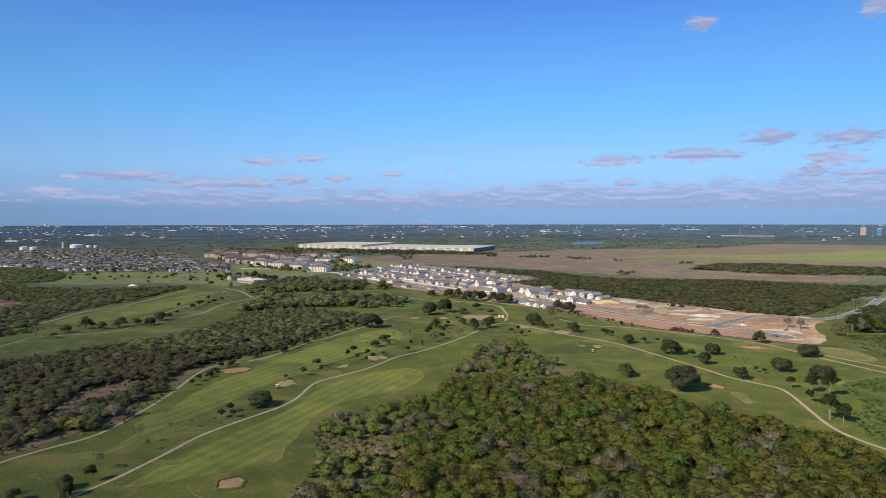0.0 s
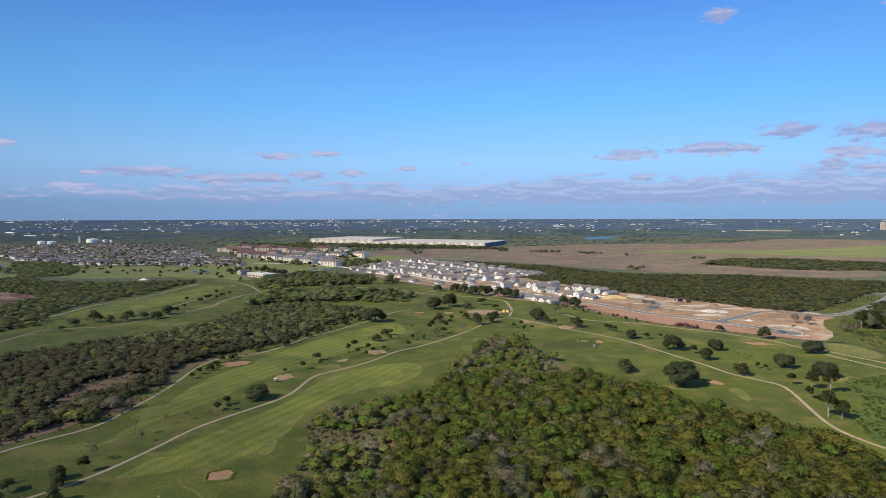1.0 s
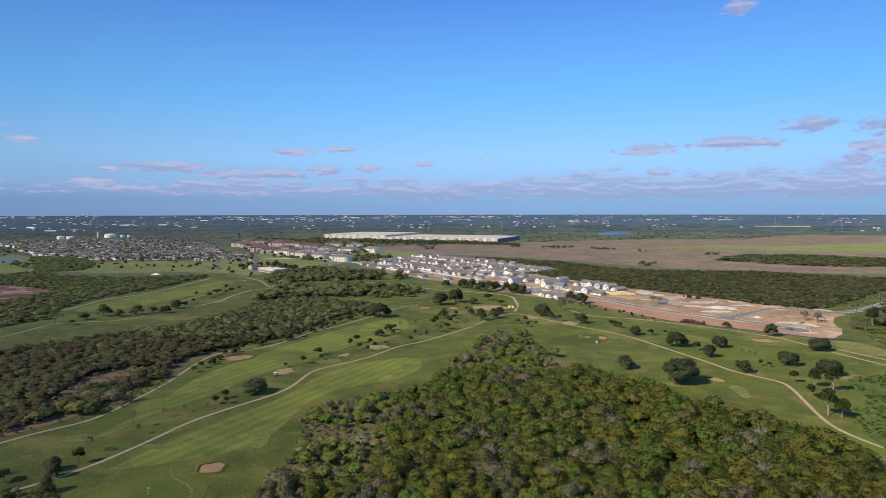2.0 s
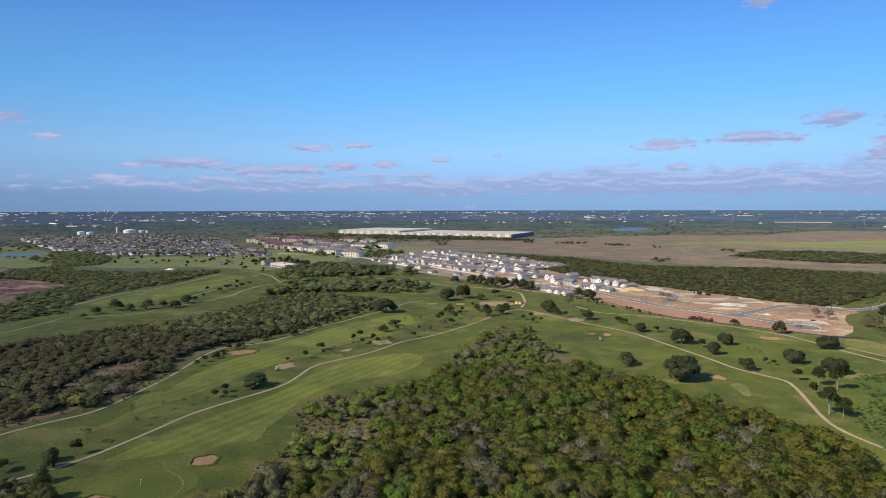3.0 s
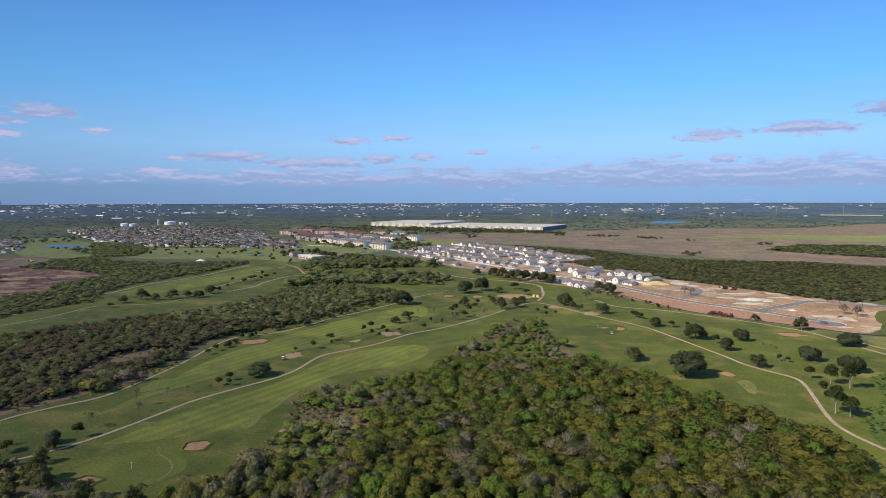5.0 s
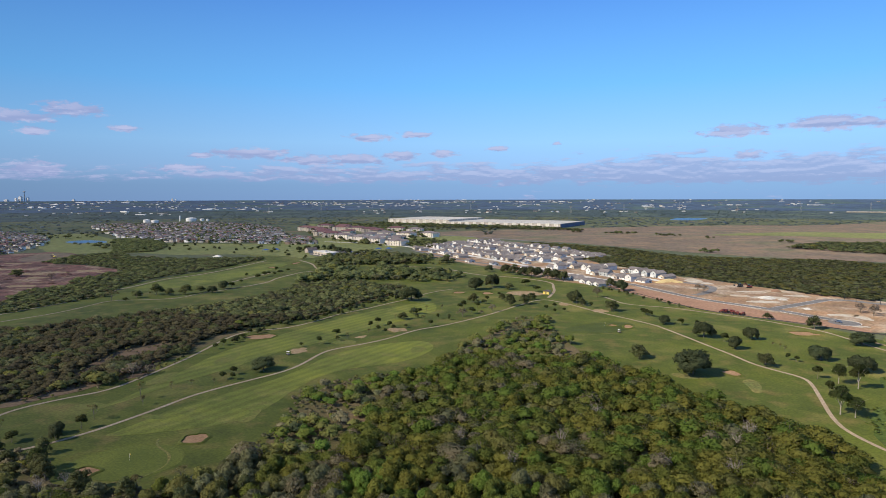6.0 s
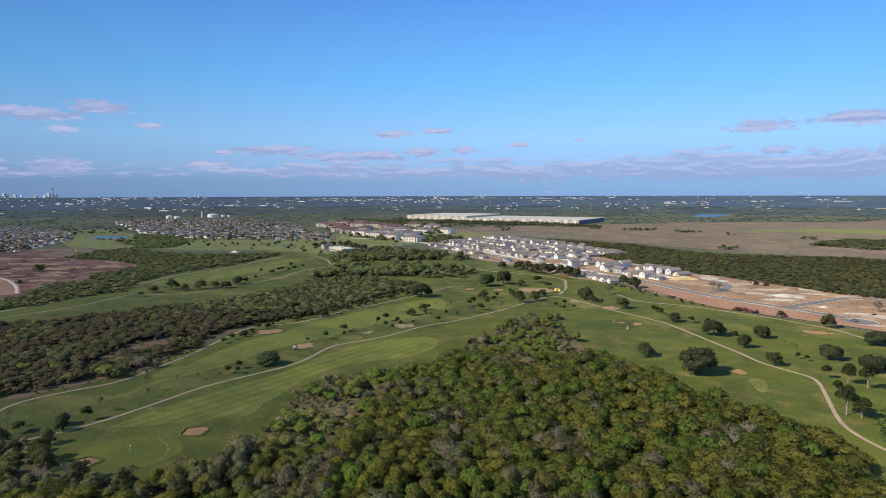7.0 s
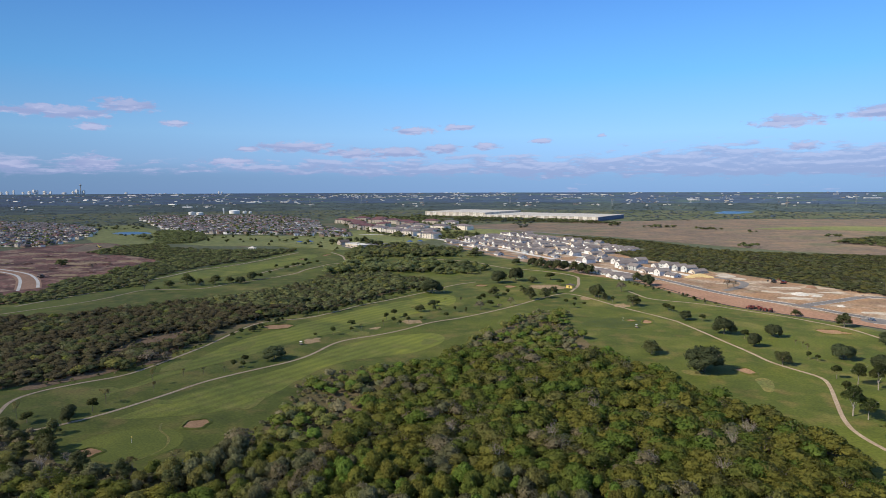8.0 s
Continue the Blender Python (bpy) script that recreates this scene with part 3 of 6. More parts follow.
def wood_pattern(r, w, h, sprays, size, bare=False, lobes=6, stem=True, jitter=.75, lobe=.24, rise=.15, heart=.86):
    places = lobes_dome(r, w, h, lobes, w * lobe, .22)
    V, F = foliage(r, places, sprays, size, -.35, jitter, .78)
    sprays = len(V)
    if not bare:
        V, F = merged([(V, F), hearts(r, places, heart)])
    N = crown_normals(r, V, sprays, places, h * .35, rise=rise)
    if stem:
        tv, tf = tube([(0, 0, -.05), (0, 0, h * .6)], [.03, .012], 3)
    else:
        tv, tf = limbs(r, h * .95, w * .38, 8 if bare else 2, .022, .3, 2 if bare else 0, 3)
    return V, F, tv, halved(tf), N


MID = (36.0, 0.0)


def lift(d):
    """How far the land has risen d metres away."""
    return 62.0 * max(0.0, (d - 2600) / 2330) ** 1.5


def wood_of(name, places, patterns, mats, mix, width, label, seed=1, tall=(.62, 1.05), grow=0.0, uneven=0.0):
    """All the trees of a wood that nobody could count, in one mesh."""
    r = np.random.default_rng(seed)
    VV, FF, II, NN, at = [], [], [], [], 0
    for x, y in places:
        p = patterns[r.integers(len(patterns))]
        n = 0.5 + 0.6 * noise.noise((x / 26, y / 26, seed)) + r.normal() * .27 
        if grow:
            n = min(n + .34 * min(max((x - 30) / 80, 0), 1), .96)
        k = int(np.searchsorted(np.cumsum(mix), min(max(n, 0), .999)))
        k = min(k, len(mix) - 1)
        s = width * r.uniform(.72, 1.3) * (1 + grow * min(max((x - 40) / 90, 0), 1) * min(max((262 - y) / 50, 0), 1))
        big = math.exp(min(max(r.normal(), -1.2), 1.5) * uneven)
        hz = s * r.uniform(*tall) * big ** .55
        s *= big
        z0 = lift(math.hypot(x - MID[0], y - MID[1]))
        w = r.random() * 6.283
        c, q = math.cos(w), math.sin(w)
        for V, F, N, i in ((p[0], p[1], p[4], k), (p[2], p[3], np.zeros_like(p[2]), len(mats) - 1)):
            X = V[:, 0] * c - V[:, 1] * q
            Y = V[:, 0] * q + V[:, 1] * c
            VV.append(np.stack([X * s + x, Y * s + y, V[:, 2] * hz + z0], 1))
            NN.append(np.stack([N[:, 0] * c - N[:, 1] * q, N[:, 0] * q + N[:, 1] * c, N[:, 2]], 1))
            FF.append(F + at)
            II.append(np.full(len(F), i))
            at += len(V)
    ob = new(name, np_mesh(name, np.concatenate(VV), np.concatenate(FF), mats, np.concatenate(II), N=np.concatenate(NN)))
    return tagged(ob, label, "woodland", kind="stuff")


# ---- ground ----
def far_place(az, el):
    """The place on the far land that is seen el degrees up, az degrees round."""
    lo, hi = 300.0, 4925.0
    for _ in range(40):
        d = (lo + hi) / 2
        if math.degrees(math.atan2(lift(d) - 85.4, d)) < el:
            lo = d
        else:
            hi = d
    return MID[0] + d * math.sin(radians(az)), MID[1] + d * math.cos(radians(az)), lift(d)


def rings(name, radii, mat, label, kind_name, sink=0.0, inner=True):
    n, V, F = 120, [], []
    for d in radii:
        for k in range(n):
            w = 2 * math.pi * k / n
            V.append((MID[0] + d * math.cos(w), MID[1] + d * math.sin(w), lift(d) + sink))
    for i in range(len(radii) - 1):
        for k in range(n):
            j = (k + 1) % n
            F.append((i * n + k, i * n + n + k, i * n + n + j, i * n + j))
    ob = new(name, np_mesh(name, V, F, [mat], smooth=True))
    return tagged(ob, label, kind_name, kind="structure")


rings("ground", [0.01, 60, 150, 300, 500, 800, 1200, 1700, 2200, 2600, 2750], PLAIN, "flat green and brown scrub plain reaching into the distance", "ground")
# two rings, the outer one bluer: haze painted as ground colour
rings("backdrop", list(np.linspace(2640, 3460, 12)), HAZYNEAR, "dark green wooded plain far off, tinted blue for haze", "backdrop", 0.4)
rings("backdrop", list(np.linspace(3440, 4925, 20)), HAZYFAR, "wooded plain at the horizon with haze blue in its colour", "backdrop", 0.9)

sheet("golf_course_ground", [(-400, 330), (-345, 400), (-350, 560), (-332, 680), (-330, 850), (-560, 890), (-800, 990), (-640, 1060), (-360, 1060), (-220, 900), (-110, 870),
      (-60, 800), (20, 700), (105, 608), (168, 485), (254, 418), (268, 339), (235, 200), (175, 120), (-150, 120), (-330, 200)], 0.04, TURF, "green golf course rough with worn dry patches", 3.0, "grass")
W1 = [(-39, 186), (-40, 209), (-39, 224), (-46, 243), (-41, 264), (-32, 272), (-17, 278), (-2, 284), (6, 308), (10, 343), (21, 371), (30, 404), (44, 433), (58, 433),
      (62, 385), (72, 358), (84, 333), (92, 312), (103, 297), (110, 281), (122, 268), (137, 253), (147, 237), (152, 221), (155, 203), (156, 183), (154, 135),
      (140, 130), (-60, 130), (-120, 130), (-150, 145), (-120, 160), (-92, 154), (-75, 150), (-55, 152), (-45, 165)]
W2 = [(-185, 200), (-161, 226), (-154, 241), (-144, 251), (-138, 262), (-141, 286), (-135, 300), (-138, 339), (-133, 359), (-125, 386), (-109, 407), (-101, 435), (-91, 469),
      (-80, 507), (-66, 525), (-72, 560), (-112, 571), (-130, 600), (-175, 560), (-178, 516), (-190, 474), (-200, 440), (-222, 417), (-243, 380), (-268, 345),
      (-305, 330), (-400, 290), (-350, 200), (-250, 170)]
W2_CLEAR = [(-165, 251), (-175, 282), (-179, 311), (-167, 327), (-155, 327), (-153, 300), (-162, 282), (-156, 251)]
W2B = [(-190, 575), (-130, 612), (-72, 604), (-29, 615), (-25, 648), (-60, 690), (-105, 715), (-150, 720), (-200, 700)]
W2C = [(-205, 700), (-190, 735), (-119, 760), (-62, 765), (-58, 790), (-100, 850), (-175, 885), (-225, 890), (-240, 810), (-225, 730)]
W3 = [(-325, 457), (-318, 475), (-338, 515), (-348, 560), (-346, 602), (-330, 681), (-325, 790), (-335, 812), (-381, 790), (-446, 778), (-528, 794), (-600, 870), (-618, 785),
      (-595, 706), (-505, 690), (-425, 642), (-424, 562), (-397, 524), (-411, 482), (-376, 425), (-420, 360), (-400, 330), (-350, 372), (-332, 410)]
W4 = [(-597, 845), (-800, 1110), (-780, 1180), (-723, 1151), (-590, 975), (-550, 880)]
W5 = [(207, 682), (179, 705), (137, 787), (106, 850), (160, 895), (110, 985), (60, 1060), (28, 1150), (107, 1090), (171, 1042), (238, 930), (272, 900), (347, 880), (428, 873),
      (483, 830), (534, 800), (585, 786), (500, 690), (456, 668), (395, 604), (344, 556), (316, 545), (285, 572), (248, 630)]
W6 = [(450, 1085), (500, 1022), (563, 965), (704, 951), (850, 940), (900, 1060), (803, 1086), (711, 1131), (665, 1190), (551, 1200)]
W7 = [(322, 468), (344, 458), (480, 540), (459, 617), (423, 597), (372, 540), (340, 492)]
sheet("wood_floor", W1, 0.065, FLOOR, "brown and green scrub floor under the near wood", 4.0, "ground")
sheet("wood_floor", W2, 0.065, FLOOR, "brown scrub floor with bare clearings under the grey wood", 4.0, "ground")
sheet("fairway", [(-101, 192), (-67, 208), (-59, 217), (-55, 226), (-54, 241), (-53, 258), (-50, 276), (-43, 289), (-29, 299), (-14, 311), (-6, 329), (-5, 343), (-13, 356),
      (-29, 350), (-52, 329), (-60, 309), (-64, 279), (-78, 250), (-92, 225), (-98, 200)], 0.08, FAIRWAY, "light green mown fairway with faint mowing stripes", 0.6, "fairway")
sheet("fairway", [(-125, 210), (-122, 231), (-119, 257), (-121, 290), (-119, 321), (-100, 373), (-83, 425), (-53, 473), (-32, 493), (-21, 445), (-48, 397), (-73, 345),
      (-92, 310), (-100, 277), (-111, 256), (-119, 225)], 0.08, FAIRWAY, "light green mown fairway between two cart paths", 1.0, "fairway")
sheet("fairway", [(-330, 520), (-325, 600), (-300, 690), (-290, 760), (-262, 740), (-262, 650), (-270, 570), (-300, 500)], 0.08, FAIRWAY, "light green far fairway along a wood", 1.5, "fairway")
sheet("putting_green", [(65, 400), (90, 425), (112, 432), (118, 415), (100, 395), (80, 388)], 0.09, GREEN, "smooth round putting green with bunkers", 0.5, "green")
sheet("putting_green", [(-98, 172), (-85, 190), (-66, 190), (-58, 178), (-66, 164), (-84, 162)], 0.09, GREEN, "smooth putting green beside the near bunkers", 0.5, "green")
sheet("yellowed_grass", [(146, 300), (152, 304), (154, 296), (150, 282), (146, 282), (147, 292)], 0.09, YELLOW, "yellowed dry strip of turf", 0.6, "grass")
sheet("fallow_field", [(-336, 1333), (-107, 1571), (136, 1705), (584, 1935), (847, 1921), (1472, 2538), (1950, 2560), (1400, 1700), (640, 845), (430, 880), (292, 963), (187, 1081), (63, 1198), (-60, 1260)],
      0.05, FIELD, "wide brown fallow field with faint green patches", 6.0, "field", 1, 40.0, 25.0)
sheet("green_field", [(360, 1407), (629, 1593), (888, 1528), (1396, 1893), (1300, 1600), (923, 1249), (762, 1310), (570, 1443)], 0.12, MEADOW, "green strip of crop across the fallow field", 6.0, "field", 2, 40.0, 25.0)
sheet("meadow", [(-330, 1090), (-160, 1010), (-150, 1100), (-60, 1230), (-110, 1330), (-250, 1340), (-200, 1180)], 0.075, MEADOW, "rough green meadow beside the apartments", 4.0, "field", 2, 30.0, 15.0)
sheet("meadow", [(-371, 890), (-312, 893), (-246, 861), (-220, 935), (-194, 966), (-187, 1057), (-256, 1178), (-376, 1273), (-434, 1170), (-436, 1046)], 0.06, MEADOW, "open green grass below the apartments", 4.0, "grass", 2, 30.0, 12.0)
sheet("pond", [(499, 2337), (560, 2280), (640, 2400), (690, 2520), (631, 2671), (560, 2500)], 0.1, WATER, "blue pond far off among trees", 4.0, "water", 2, 40.0, 20.0)
sheet("meadow", [(-1103, 1257), (-1044, 1282), (-1030, 1325), (-789, 1108), (-646, 1010), (-546, 994), (-448, 1002), (-357, 954), (-351, 876), (-435, 851), (-497, 836), (-586, 874), (-637, 832), (-727, 842)], 0.055, MEADOW, "light green grass round the far pond", 4.0, "grass", 2, 30.0, 12.0)
sheet("pond", [(-866, 1057), (-867, 1094), (-839, 1104), (-792, 1085), (-765, 1045), (-791, 1036), (-818, 1021)], 0.1, WATER, "small blue pond on the far golf course", 3.0, "water", 2, 30.0, 12.0)
sheet("building_site_ground", [(110, 606), (202, 698), (248, 624), (290, 580), (330, 548), (338, 520), (308, 498), (286, 440), (262, 414), (230, 440), (170, 484)], 0.07, EARTH,
      "bare tan earth of a graded building site", 2.0, "ground", 1)
sheet("earth_berm", [(113, 600), (125, 612), (175, 545), (225, 480), (262, 430), (258, 416), (230, 441), (170, 486)], 0.14, BERM, "strip of reddish brown graded earth along the golf course", 1.2, "ground", 1)
sheet("subdivision_ground", [(110, 600), (60, 640), (0, 735), (-80, 830), (-160, 980), (-150, 1080), (-70, 1215), (35, 1140), (165, 895), (100, 840), (210, 680), (190, 640)], 0.09, EARTH,
      "bare tan earth between new houses", 2.0, "ground", 1)
sheet("building_site_ground", [(-345, 372), (-371, 420), (-400, 470), (-395, 522), (-424, 562), (-422, 642), (-505, 690), (-595, 706), (-600, 790), (-694, 868), (-760, 806), (-720, 600), (-600, 420), (-450, 330)],
      0.07, REDEARTH, "churned red-brown earth of a large building site", 4.0, "ground", 1, 25.0)
sheet("waste_grass", [(262, 412), (276, 432), (280, 472), (276, 512), (345, 515), (332, 548), (372, 543), (320, 470), (346, 452), (440, 470), (380, 300), (250, 180), (228, 200), (266, 339)], 0.06, WASTE, "rough green waste ground beside the course", 3.0, "grass")
sheet("yellowed_grass", [(251, 391), (264, 414), (276, 406), (278, 380), (268, 366), (256, 373)], 0.10, YELLOW, "yellow dry grass on waste ground", 2.0, "grass")
sheet("verge", [(330, 552), (345, 560), (450, 665), (470, 650), (420, 600), (360, 545)], 0.09, WASTE, "green verge beside the new road", 1.0, "grass")
sheet("meadow", [(-640, 890), (-340, 860), (-250, 800), (-290, 900), (-370, 1050), (-640, 1050), (-560, 960)], 0.07, MEADOW, "light green open meadow below the older houses", 3.0, "grass", 2, 30.0, 12.0)
sheet("green_field", [(-640, 1700), (-320, 1560), (-250, 1590), (-420, 1900), (-700, 1930)], 0.07, MEADOW, "dull green field near the warehouse", 5.0, "field", 2, 40.0, 20.0)
sheet("scrub_clearing", W2_CLEAR, 0.12, CLEARING, "brown bare clearing in the grey wood", 2.0, "ground")

sheet("scrub_clearing", [(-168, 216), (-163, 238), (-157, 248), (-150, 253), (-140, 258), (-133, 266), (-135, 279), (-141, 268), (-143, 252), (-148, 238), (-154, 226), (-160, 212)], 0.118, CLEARING, "bare brown strip between the grey wood and the path", 2.4, "ground")

# ---- paths and roads ----
ribbon("cart_path", [(-128, 170), (-119, 179), (-112, 188), (-106, 200), (-102, 212), (-98, 225), (-94, 241), (-87, 254), (-79, 267), (-70, 281), (-66, 296), (-65, 317), (-61, 328), (-47, 343),
       (-36, 359), (-25, 385), (-11, 398), (4, 421), (21, 450), (36, 484), (52, 514), (62, 513), (76, 496), (99, 460), (118, 438), (130, 421)], 1.6, 0.13, PATHWAY, "pale tan cart path winding along the fairway")
ribbon("cart_path", [(130, 421), (140, 395), (149, 369), (157, 348), (161, 332), (169, 320), (177, 310), (177, 300), (171, 275), (166, 254), (165, 241), (169, 226), (178, 205), (190, 180)], 1.6, 0.13, PATHWAY,
       "pale tan cart path winding past the oaks")
WOOD_PATH = [(-140, 180), (-147, 189), (-156, 202), (-155, 214), (-149, 224), (-144, 231), (-137, 239), (-134, 248), (-133, 259), (-132, 275), (-131, 301), (-134, 333), (-134, 352), (-129, 366),
             (-111, 375), (-100, 398), (-92, 429), (-79, 450), (-67, 478), (-56, 501), (-45, 539), (-27, 562)]
ribbon("cart_path", WOOD_PATH, 1.6, 0.13, PATHWAY, "pale tan cart path along the edge of the grey wood")
ribbon("cart_path", [(262, 315), (255, 339), (247, 360), (241, 378), (236, 401), (230, 421), (217, 436), (203, 452), (187, 464), (170, 478), (152, 492), (129, 498), (118, 506), (112, 524), (107, 536)], 1.6, 0.13,
       PATHWAY, "pale tan cart path beside the building site")
ribbon("cart_path", [(-330, 330), (-314, 368), (-301, 400), (-300, 430), (-301, 456), (-283, 462), (-262, 468), (-250, 478), (-247, 505), (-235, 525), (-226, 553)], 1.6, 0.13, PATHWAY, "pale cart path across the far fairway")
ribbon("cart_path", [(-340, 370), (-337, 401), (-328, 450), (-336, 500), (-334, 539), (-337, 569), (-335, 594), (-324, 613), (-318, 647), (-315, 680), (-315, 723), (-314, 777)], 2.4, 0.13, PATHWAY, "pale gravel path along a far wood")
ribbon("cart_path", [(-256, 553), (-256, 589), (-253, 620), (-249, 655)], 2.4, 0.13, PATHWAY, "pale cart path on the far fairway")
ribbon("cart_path", [(-226, 553), (-218, 580), (-223, 607), (-220, 641), (-217, 666), (-198, 680), (-216, 704), (-237, 750), (-271, 789)], 2.4, 0.13, PATHWAY, "pale cart path looping towards the clubhouse")
ribbon("dirt_track", [(-117, 735), (-90, 734), (-54, 716), (-26, 679), (-7, 664), (17, 658), (47, 639), (65, 617), (65, 593), (66, 560), (60, 525)], 2.4, 0.13, PATHWAY, "pale dirt track below the new houses")
ribbon("road", [(100, 660), (138, 624), (171, 558), (188, 532), (206, 514), (226, 496), (245, 470), (258, 455)], 7.6, 0.16, ASPHALT, "new grey asphalt street with kerbs on the building site", "road", 0)
ribbon("road", [(226, 496), (249, 515), (295, 556), (320, 528), (354, 534), (400, 575), (443, 617), (500, 680)], 7.6, 0.17, ASPHALT, "new grey asphalt street leading to the highway", "road", 0, 2)
ribbon("road", [(185, 557), (196, 568), (209, 590), (214, 612), (202, 631), (186, 646)], 7.0, 0.15, ASPHALT, "new grey asphalt side street", "road", 0)
for side in (-4.0, 4.0):
    for line in ([(138, 624), (171, 558), (188, 532), (206, 514), (222, 499)], [(232, 488), (245, 470), (258, 455)], [(232, 501), (249, 515), (292, 553)], [(326, 527), (354, 534), (400, 575), (443, 617), (500, 680)]):
        out = []
        for k, p in enumerate(line):
            a, b = Vector(line[max(k - 1, 0)]), Vector(line[min(k + 1, len(line) - 1)])
            t = (b - a).normalized()
            out.append((p[0] - t.y * side, p[1] + t.x * side))
        ribbon("kerb", out, .4, 0.26, CONCRETE, "pale concrete kerb and footway of the new street", "kerb", 0, 2)
ribbon("highway", [(430, 720), (480, 680), (560, 620), (700, 500), (900, 330)], 16.0, 0.15, ASPHALT, "two-lane asphalt highway beyond the building site", "road", 0)
ribbon("highway", [(-420, 1420), (-250, 1400), (-110, 1330), (30, 1200), (120, 1090)], 10.0, 0.16, ASPHALT, "asphalt road behind the new houses", "road", 0)
ribbon("street", [(-150, 960), (-60, 826), (0, 765), (60, 705), (110, 640)], 8.0, 0.16, ASPHALT, "grey asphalt street along the edge of the subdivision", "road", 0)
ribbon("road", [(-360, 1125), (-240, 1105), (-170, 1030), (-120, 960)], 9.0, 0.15, CONCRETE, "pale concrete road below the apartments", "road", 0)
ribbon("road", [(-640, 560), (-546, 536), (-496, 518), (-460, 492), (-428, 463), (-402, 438)], 20.0, 0.13, BERM, "curving unfinished street on the red building site", "road", 0)
ribbon("kerb", [(-640, 552), (-539, 529), (-495, 511), (-458, 482), (-422, 448), (-402, 428)], 2.6, 0.2, CONCRETE, "broad pale concrete kerb on the red building site", "kerb", 0)
ribbon("kerb", [(-640, 570), (-553, 544), (-496, 524), (-462, 501), (-432, 477), (-400, 446)], 2.6, 0.2, CONCRETE, "broad pale concrete kerb on the red building site", "kerb", 0)
sheet("graded_pad", [(-646, 715), (-700, 800), (-690, 856), (-615, 800), (-600, 730)], .11, FIELD, "smooth tan graded earth pad", 3.0, "ground", 1, 25.0)
for x, y, rx, ry in ((-537, 560, 16, 7), (-521, 604, 30, 9), (-446, 518, 14, 8), (-665, 690, 20, 8), (-470, 640, 18, 9), (-590, 640, 26, 7), (-480, 575, 14, 6), (-560, 600, 10, 4), (-420, 585, 12, 5), (-505, 545, 8, 4), (-640, 620, 14, 5), (-450, 545, 7, 3)):
    sheet("bare_patch", [(x + rx * c, y + ry * s_) for c, s_ in ((1, 0), (.7, .7), (0, 1), (-.7, .7), (-1, 0), (-.7, -.7), (0, -1), (.7, -.7))], 0.12, DIRT, "pale patch of dry earth on the red building site", 9.0, "ground", 1, 9.0, 2.5)


def bunker(x, y, rx, ry):
    """A hollow of sand inside a raised, uneven lip of turf."""
    def ring_of(bm, rows, cap):
        n, prev = 32, None
        for ring, z in rows:
            row = []
            for k in range(n):
                w = 2 * math.pi * k / n
                b = 1 + .34 * noise.noise((math.cos(w) * 1.3 + x, math.sin(w) * 1.3 + y, 2.0)) + .12 * math.cos(2 * w + x) + .07 * math.cos(3 * w + y)
                row.append(bm.verts.new((x + (rx * b + ring) * math.cos(w), y + (ry * b + ring) * math.sin(w), z)))
            if prev:
                for k in range(n):
                    bm.faces.new((prev[k], prev[(k + 1) % n], row[(k + 1) % n], row[k]))
            prev = row
        if cap:
            bm.faces.new(prev)
        for f in bm.faces:
            f.smooth = True
        return bm

    ob = part("bunker", ring_of(bmesh.new(), ((.1, .05), (-.1, .14), (-.6, .12)), True), SAND)
    part("lip", ring_of(bmesh.new(), ((1.5, .03), (.9, .34), (.35, .52), (.05, .40), (-.05, .06)), False), TURF, ob, "raised grassy lip")
    return tagged(ob, "sand bunker with a raised grassy lip", "bunker", kind="structure")


for x, y, rx, ry in ((-66, 197, 5.2, 5.0), (-115, 350, 9, 8), (146, 312, 4, 6), (111, 415, 3.5, 6), (101, 417, 2.5, 4), (-85, 167, 4.8, 4), (-19, 540, 5, 9), (7, 540, 5, 9),
                     (-270, 702, 5, 10), (-261, 752, 5.5, 12), (216, 409, 10, 7)):
    bunker(x, y, rx * .92, ry * .8)
for x, y, rx, ry in ((-79, 322, 4.8, 7), (-37, 382, 8, 6), (-54, 359, 2.7, 3), (40, 545, 18, 14), (72, 495, 5, 6), (98, 470, 6, 8)):
    sheet("bare_patch", [(x + rx * c, y + ry * s) for c, s in ((1, 0), (.7, .7), (0, 1), (-.7, .7), (-1, 0), (-.7, -.7), (0, -1), (.7, -.7))], 0.1, DIRT, "worn bare patch of earth in the turf", 3.4, "ground", 1, 4.0, 1.0)

sheet("bare_patch", [(116, 305), (120, 300), (126, 299), (130, 302), (126, 307), (119, 309)], 0.1, YELLOW, "thin dry turf under the big oak", 1.5, "ground", 1, 3.0, 1.5)

# ---- trees on the golf course ----
NEAR = [(-115, 208, 4.6, 3.6, "s"), (-113, 199, 4, 3.2, "r"), (-118, 193, 5.2, 6.3, "o"), (-114, 188, 5.6, 5, "o"), (-113, 233, 5.6, 2.2, "s"), (-107, 226, 3.2, 2.2, "s"), (-107, 246, 3.1, 2, "s"),
        (-101, 252, 2.6, 2.1, "s"), (-93, 265, 3, 2.6, "r"), (-93, 257, 2.1, 1.5, "s"), (-92, 273, 3.3, 2.8, "r"), (-88, 265, 2.6, 2.5, "r"), (-81, 282, 7.3, 13.6, "o"), (-73, 338, 3.6, 3, "r"),
        (-81, 331, 2, 1.9, "r"), (-70, 359, 3.5, 4.2, "r"), (-60, 350, 3.4, 1.8, "s"), (-65, 347, 2.4, 2, "r")]
